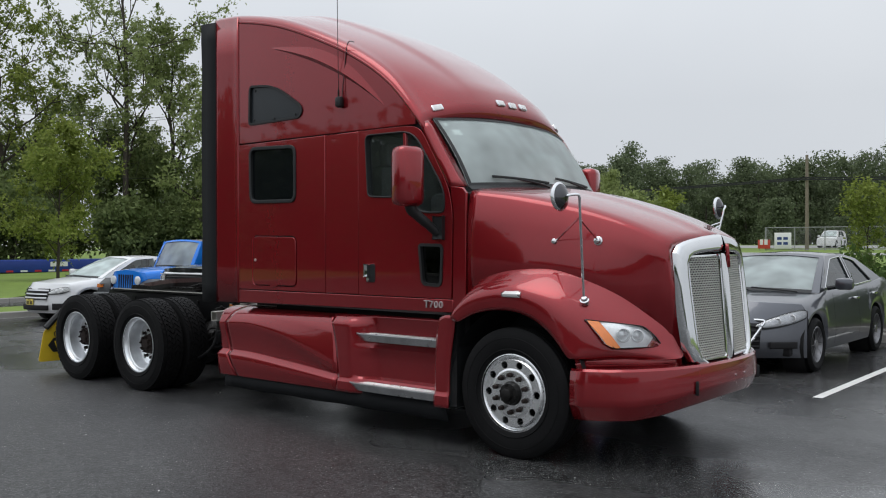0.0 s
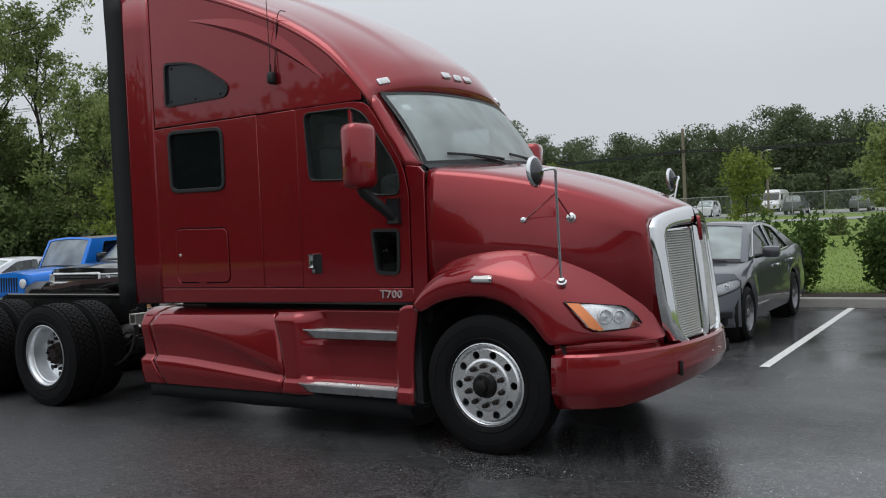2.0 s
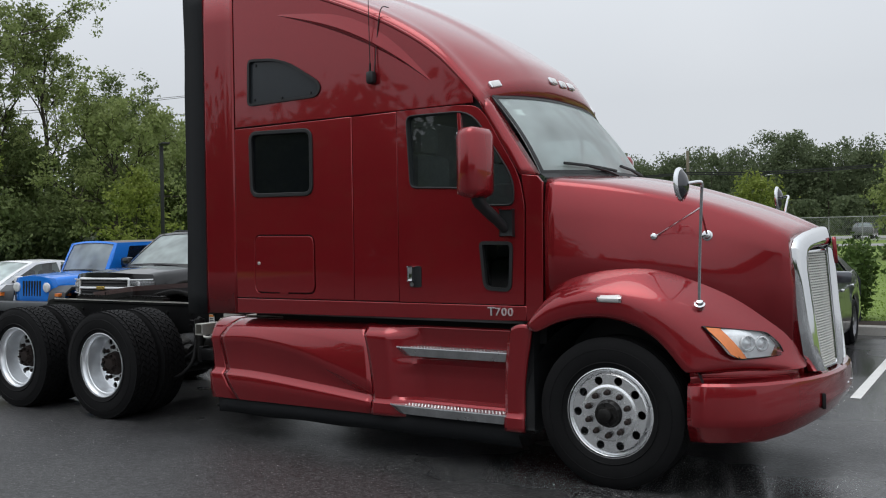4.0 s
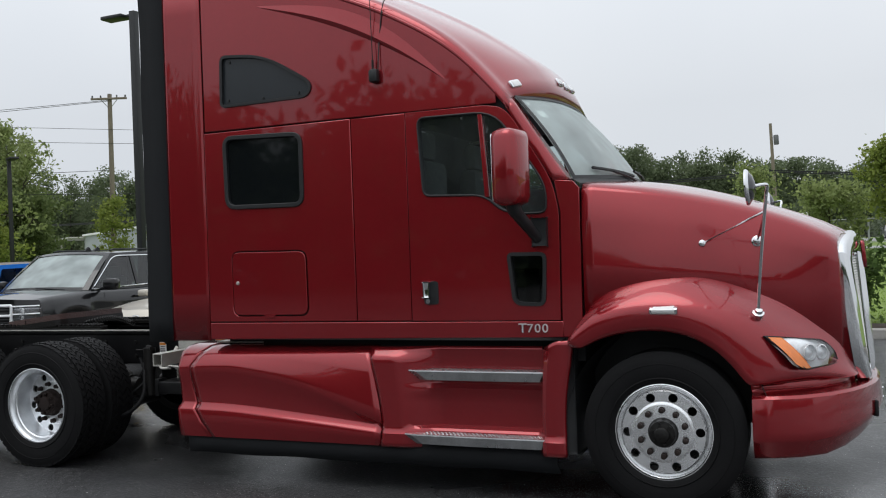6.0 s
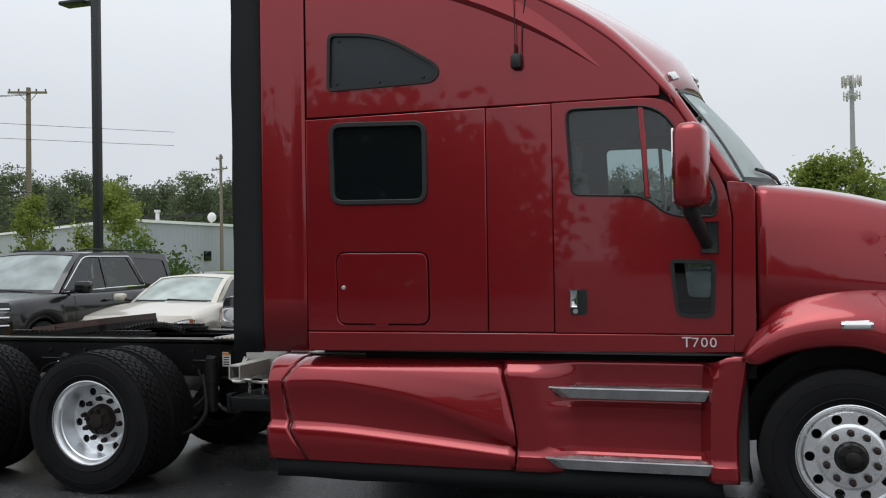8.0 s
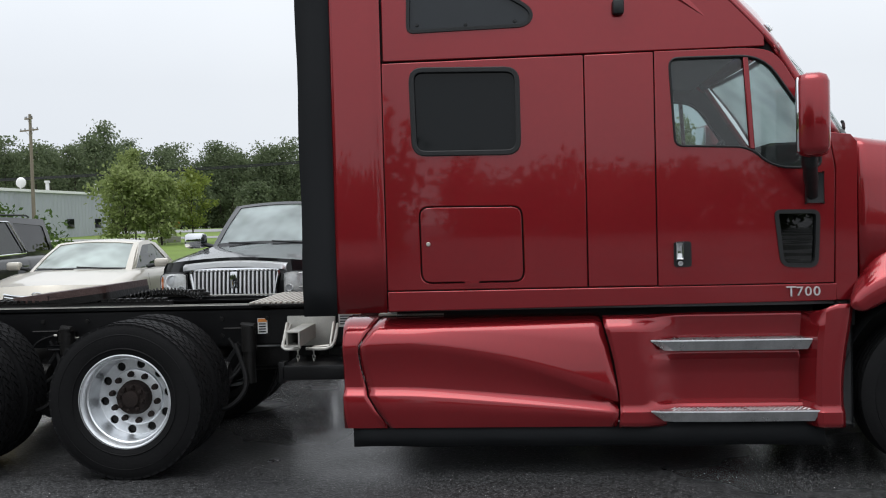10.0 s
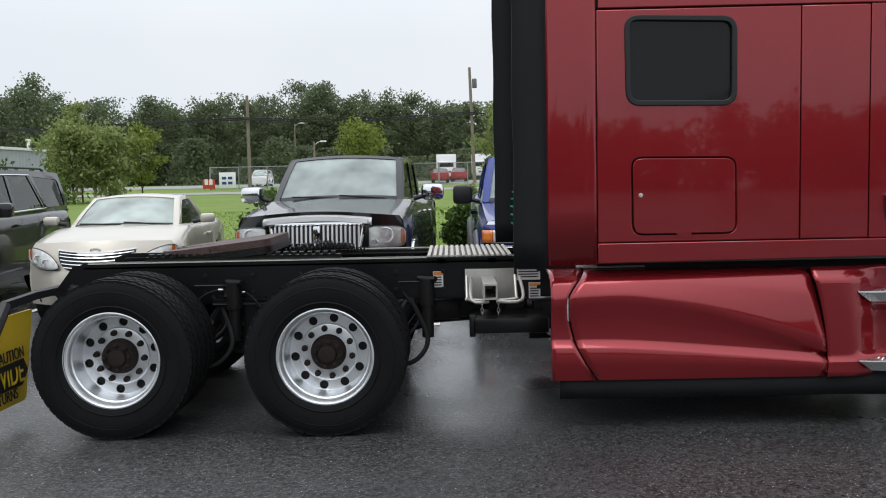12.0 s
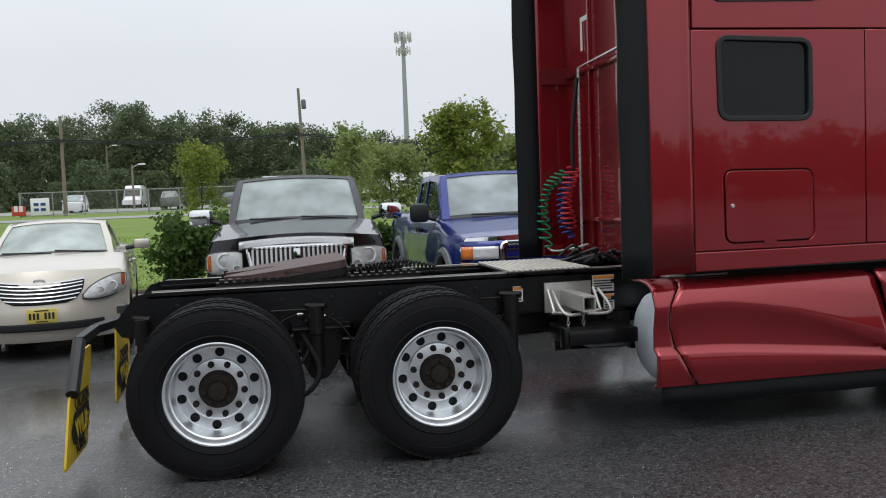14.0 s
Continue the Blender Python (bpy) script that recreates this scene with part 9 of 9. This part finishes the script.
def van(x, y, turn, label, box_body=True, L=6.0):
    root = thing("delivery_van", label, "van", "cars in the far lot", m=pose(x, y, land_z(x, y) + 0.03, 0, 0, turn))
    bm = nb()
    if box_body:
        box(bm, -L, -2.1, -1.15, 1.15, 0.7, 3.1, 0.05)
        box(bm, -2.0, 0.0, -1.05, 1.05, 0.5, 1.5, 0.15)
        box(bm, -2.0, -0.7, -1.0, 1.0, 1.4, 2.3, 0.15)
    else:
        rows = []
        for d, z in ((0.0, 0.95), (0.25, 1.15), (0.9, 1.35), (1.7, 2.35), (2.1, 2.6), (4.5, 2.65), (L - 0.05, 2.6), (L, 2.4)):
            w = 0.98
            rows.append([(-d, -w, 0.4), (-d, -w - 0.02, 0.9), (-d, -w + 0.02, max(0.92, z - 0.35)), (-d, -w + 0.16, z - 0.04), (-d, 0, z), (-d, w - 0.16, z - 0.04), (-d, w - 0.02, max(0.92, z - 0.35)), (-d, w + 0.02, 0.9), (-d, w, 0.4)])
        vs_ = grid(bm, rows)
        ring(bm, vs_[0])
        ring(bm, vs_[-1])
    part("body", bm, FARW, root)
    bm = nb()
    if box_body:
        box(bm, -1.2, -0.68, -0.85, 0.85, 1.6, 2.15, 0.03)
    else:
        plate(bm, [[(-0.85, 1.42), (0.85, 1.42), (0.8, 2.25), (-0.8, 2.25)]], lambda u, v: Vector((-(0.97 + (v - 1.42) * 0.8) + 0.05, u, v)), Vector((0.02, 0, 0)))
    part("windscreen", bm, GLASSD, root)
    if not box_body:
        for sg in (-1, 1):
            bm = nb()
            plate(bm, [[(1.35, 1.4), (2.3, 1.4), (2.3, 2.05), (1.75, 2.05)]], lambda d, z: Vector((-d, sg * 0.995, z)), Vector((0, sg * 0.01, 0)))
            part("side_window", bm, GLASSD, root)
    for a in (0.95, L - 1.2):
        for sg in (-1, 1):
            car_wheel(root, -a, sg * 0.92, 0.38, 0.38, 0.22, sg, 6, None, False)
    return root


van(-20.3, 100, -90, "white van facing the lawn", False)
van(-4.6, 97, -90, "white box van in the far lot")
van(-0.4, 100, -90, "white box truck in the far lot")
van(11.6, 104, -80, "white box truck behind the trees")
van(16.0, 106, -80, "white box truck behind the trees")
van(20.6, 106, -80, "white box truck behind the trees")

# grey metal building across the lawn
MSIDE = mat("grey_metal_siding", (0.36, 0.38, 0.41), 0.5, 0.1, var=0.08, scale=0.5)
bld = thing("warehouse", "long low grey metal warehouse", "building")
BZ = land_z(-46, 60) - 0.3
TOPZ = 5.4
CORNERS = [Vector((-84, 81.5, 0)), Vector((-46.7, 57.2, 0)), Vector((-45.0, 85, 0)), Vector((-78, 104, 0))]
for k in range(4):
    p, q = CORNERS[k], CORNERS[(k + 1) % 4]
    out = Vector((q.y - p.y, p.x - q.x, 0)).normalized()
    nseg = int((q - p).length / 0.3)
    bm = nb()
    rows = []
    for i in range(nseg + 1):
        c = p.lerp(q, i / nseg) + out * (0.05 if i % 2 else 0.0)
        rows.append([(c.x, c.y, BZ), (c.x, c.y, TOPZ - 0.25)])
    grid(bm, rows)
    part("wall", bm, MSIDE, bld, smooth=False)
    bm = nb()
    a, b = p + out * 0.12, q + out * 0.12
    tube(bm, [(a.x, a.y, TOPZ - 0.13), (b.x, b.y, TOPZ - 0.13)], 0.17, 4)
    part("gutter", bm, WHITEP, bld, "white eaves trim")
bm = nb()
mid = sum(CORNERS, Vector()) / 4
for k in range(4):
    p, q = CORNERS[k], CORNERS[(k + 1) % 4]
    bm.faces.new([bm.verts.new((p.x, p.y, TOPZ - 0.1)), bm.verts.new((q.x, q.y, TOPZ - 0.1)), bm.verts.new((mid.x, mid.y, TOPZ + 0.1))])
part("roof", bm, GALV, bld, "pale metal roof")
for f in (0.18, 0.62, 0.93):
    p = CORNERS[1].lerp(CORNERS[2], f) + Vector((-0.8, 0, 0))
    bm = nb()
    tube(bm, [(p.x, p.y, TOPZ - 0.2), (p.x, p.y, TOPZ + 0.75)], 0.17, 8)
    tube(bm, [(p.x, p.y, TOPZ + 0.75), (p.x, p.y, TOPZ + 0.95)], 0.26, 8)
    part("vent_pipe", bm, WHITEP, bld)
p = CORNERS[1].lerp(CORNERS[2], 0.46) + Vector((-0.6, 0, 0))
bm = nb()
lathe(bm, [(0.0, -0.05), (0.25, -0.03), (0.45, 0.06), (0.48, 0.1)], (p.x, p.y, TOPZ + 0.6), 20)
tube(bm, [(p.x, p.y, TOPZ - 0.2), (p.x, p.y, TOPZ + 0.7)], 0.06, 6)
part("dish", bm, WHITEP, bld, "white satellite dish")
for f in (0.12, 0.4, 0.7, 0.88):
    p = CORNERS[1].lerp(CORNERS[2], f)
    bm = nb()
    box(bm, p.x + 0.02, p.x + 0.12, p.y - 0.6, p.y + 0.6, BZ + 1.4, BZ + 2.3, 0.02)
    part("window", bm, GLASSD, bld)
p = CORNERS[0]
bm = nb()
box(bm, -10, 0.5, -2.0, 2.5, -0.1, 0.1, 0.02, m=pose(p.x, p.y, TOPZ - 0.4, 0, 0, -33))
for xx in (-9.6, -5):
    box(bm, xx, xx + 0.25, -1.8, -1.55, -4.6, -0.1, m=pose(p.x, p.y, TOPZ - 0.4, 0, 0, -33))
part("canopy", bm, GALV, bld, "flat metal loading canopy")
# blue flatbed trailer past the end of the lot
BLUET = mat("blue_trailer_paint", (0.012, 0.04, 0.24), 0.45, var=0.15, scale=1.0)
tr = thing("flatbed_trailer", "long blue flatbed trailer with red-white tape", "trailer", m=pose(-42.0, 17.0, land_z(-42, 15) - 0.12, 0, 0, 88))
bm = nb()
box(bm, -9, 9, -1.2, 1.2, 0.15, 0.75, 0.02)
part("bed", bm, BLUET, tr)
for k in range(26):
    bm = nb()
    x = -8.8 + k * 0.7
    box(bm, x, x + 0.34, -1.206, -1.2, 0.17, 0.26)
    part("tape", bm, DECAL if k % 2 else HOSER, tr)
for k in range(3):
    bm = nb()
    x = -6.0 + k * 5
    box(bm, x, x + 0.9, -1.206, -1.2, 0.42, 0.66)
    part("placard", bm, DECAL, tr)
for x in (-7, -5.8, 6.5):
    for s in (-1, 1):
        car_wheel(tr, x, s * 1.0, 0.15, 0.45, 0.25, s, 6, None, False)
# pale shed roof glimpsed between the trunks
sh = thing("shed", "small shed with pale roof among trees", "shed", m=pose(-46, 28.5, land_z(-46, 28), 0, 0, 15))
bm = nb()
box(bm, -2.0, 2.0, -1.4, 1.4, 0, 1.7)
part("wall", bm, mat("shed_blue", (0.08, 0.1, 0.14), 0.7, var=0.1), sh)
bm = nb()
grid(bm, [[(x, -1.7, 1.65), (x, 0, 2.5), (x, 1.7, 1.65)] for x in (-2.4, 2.4)])
solid(part("roof", bm, WHITEP, sh), 0.08)
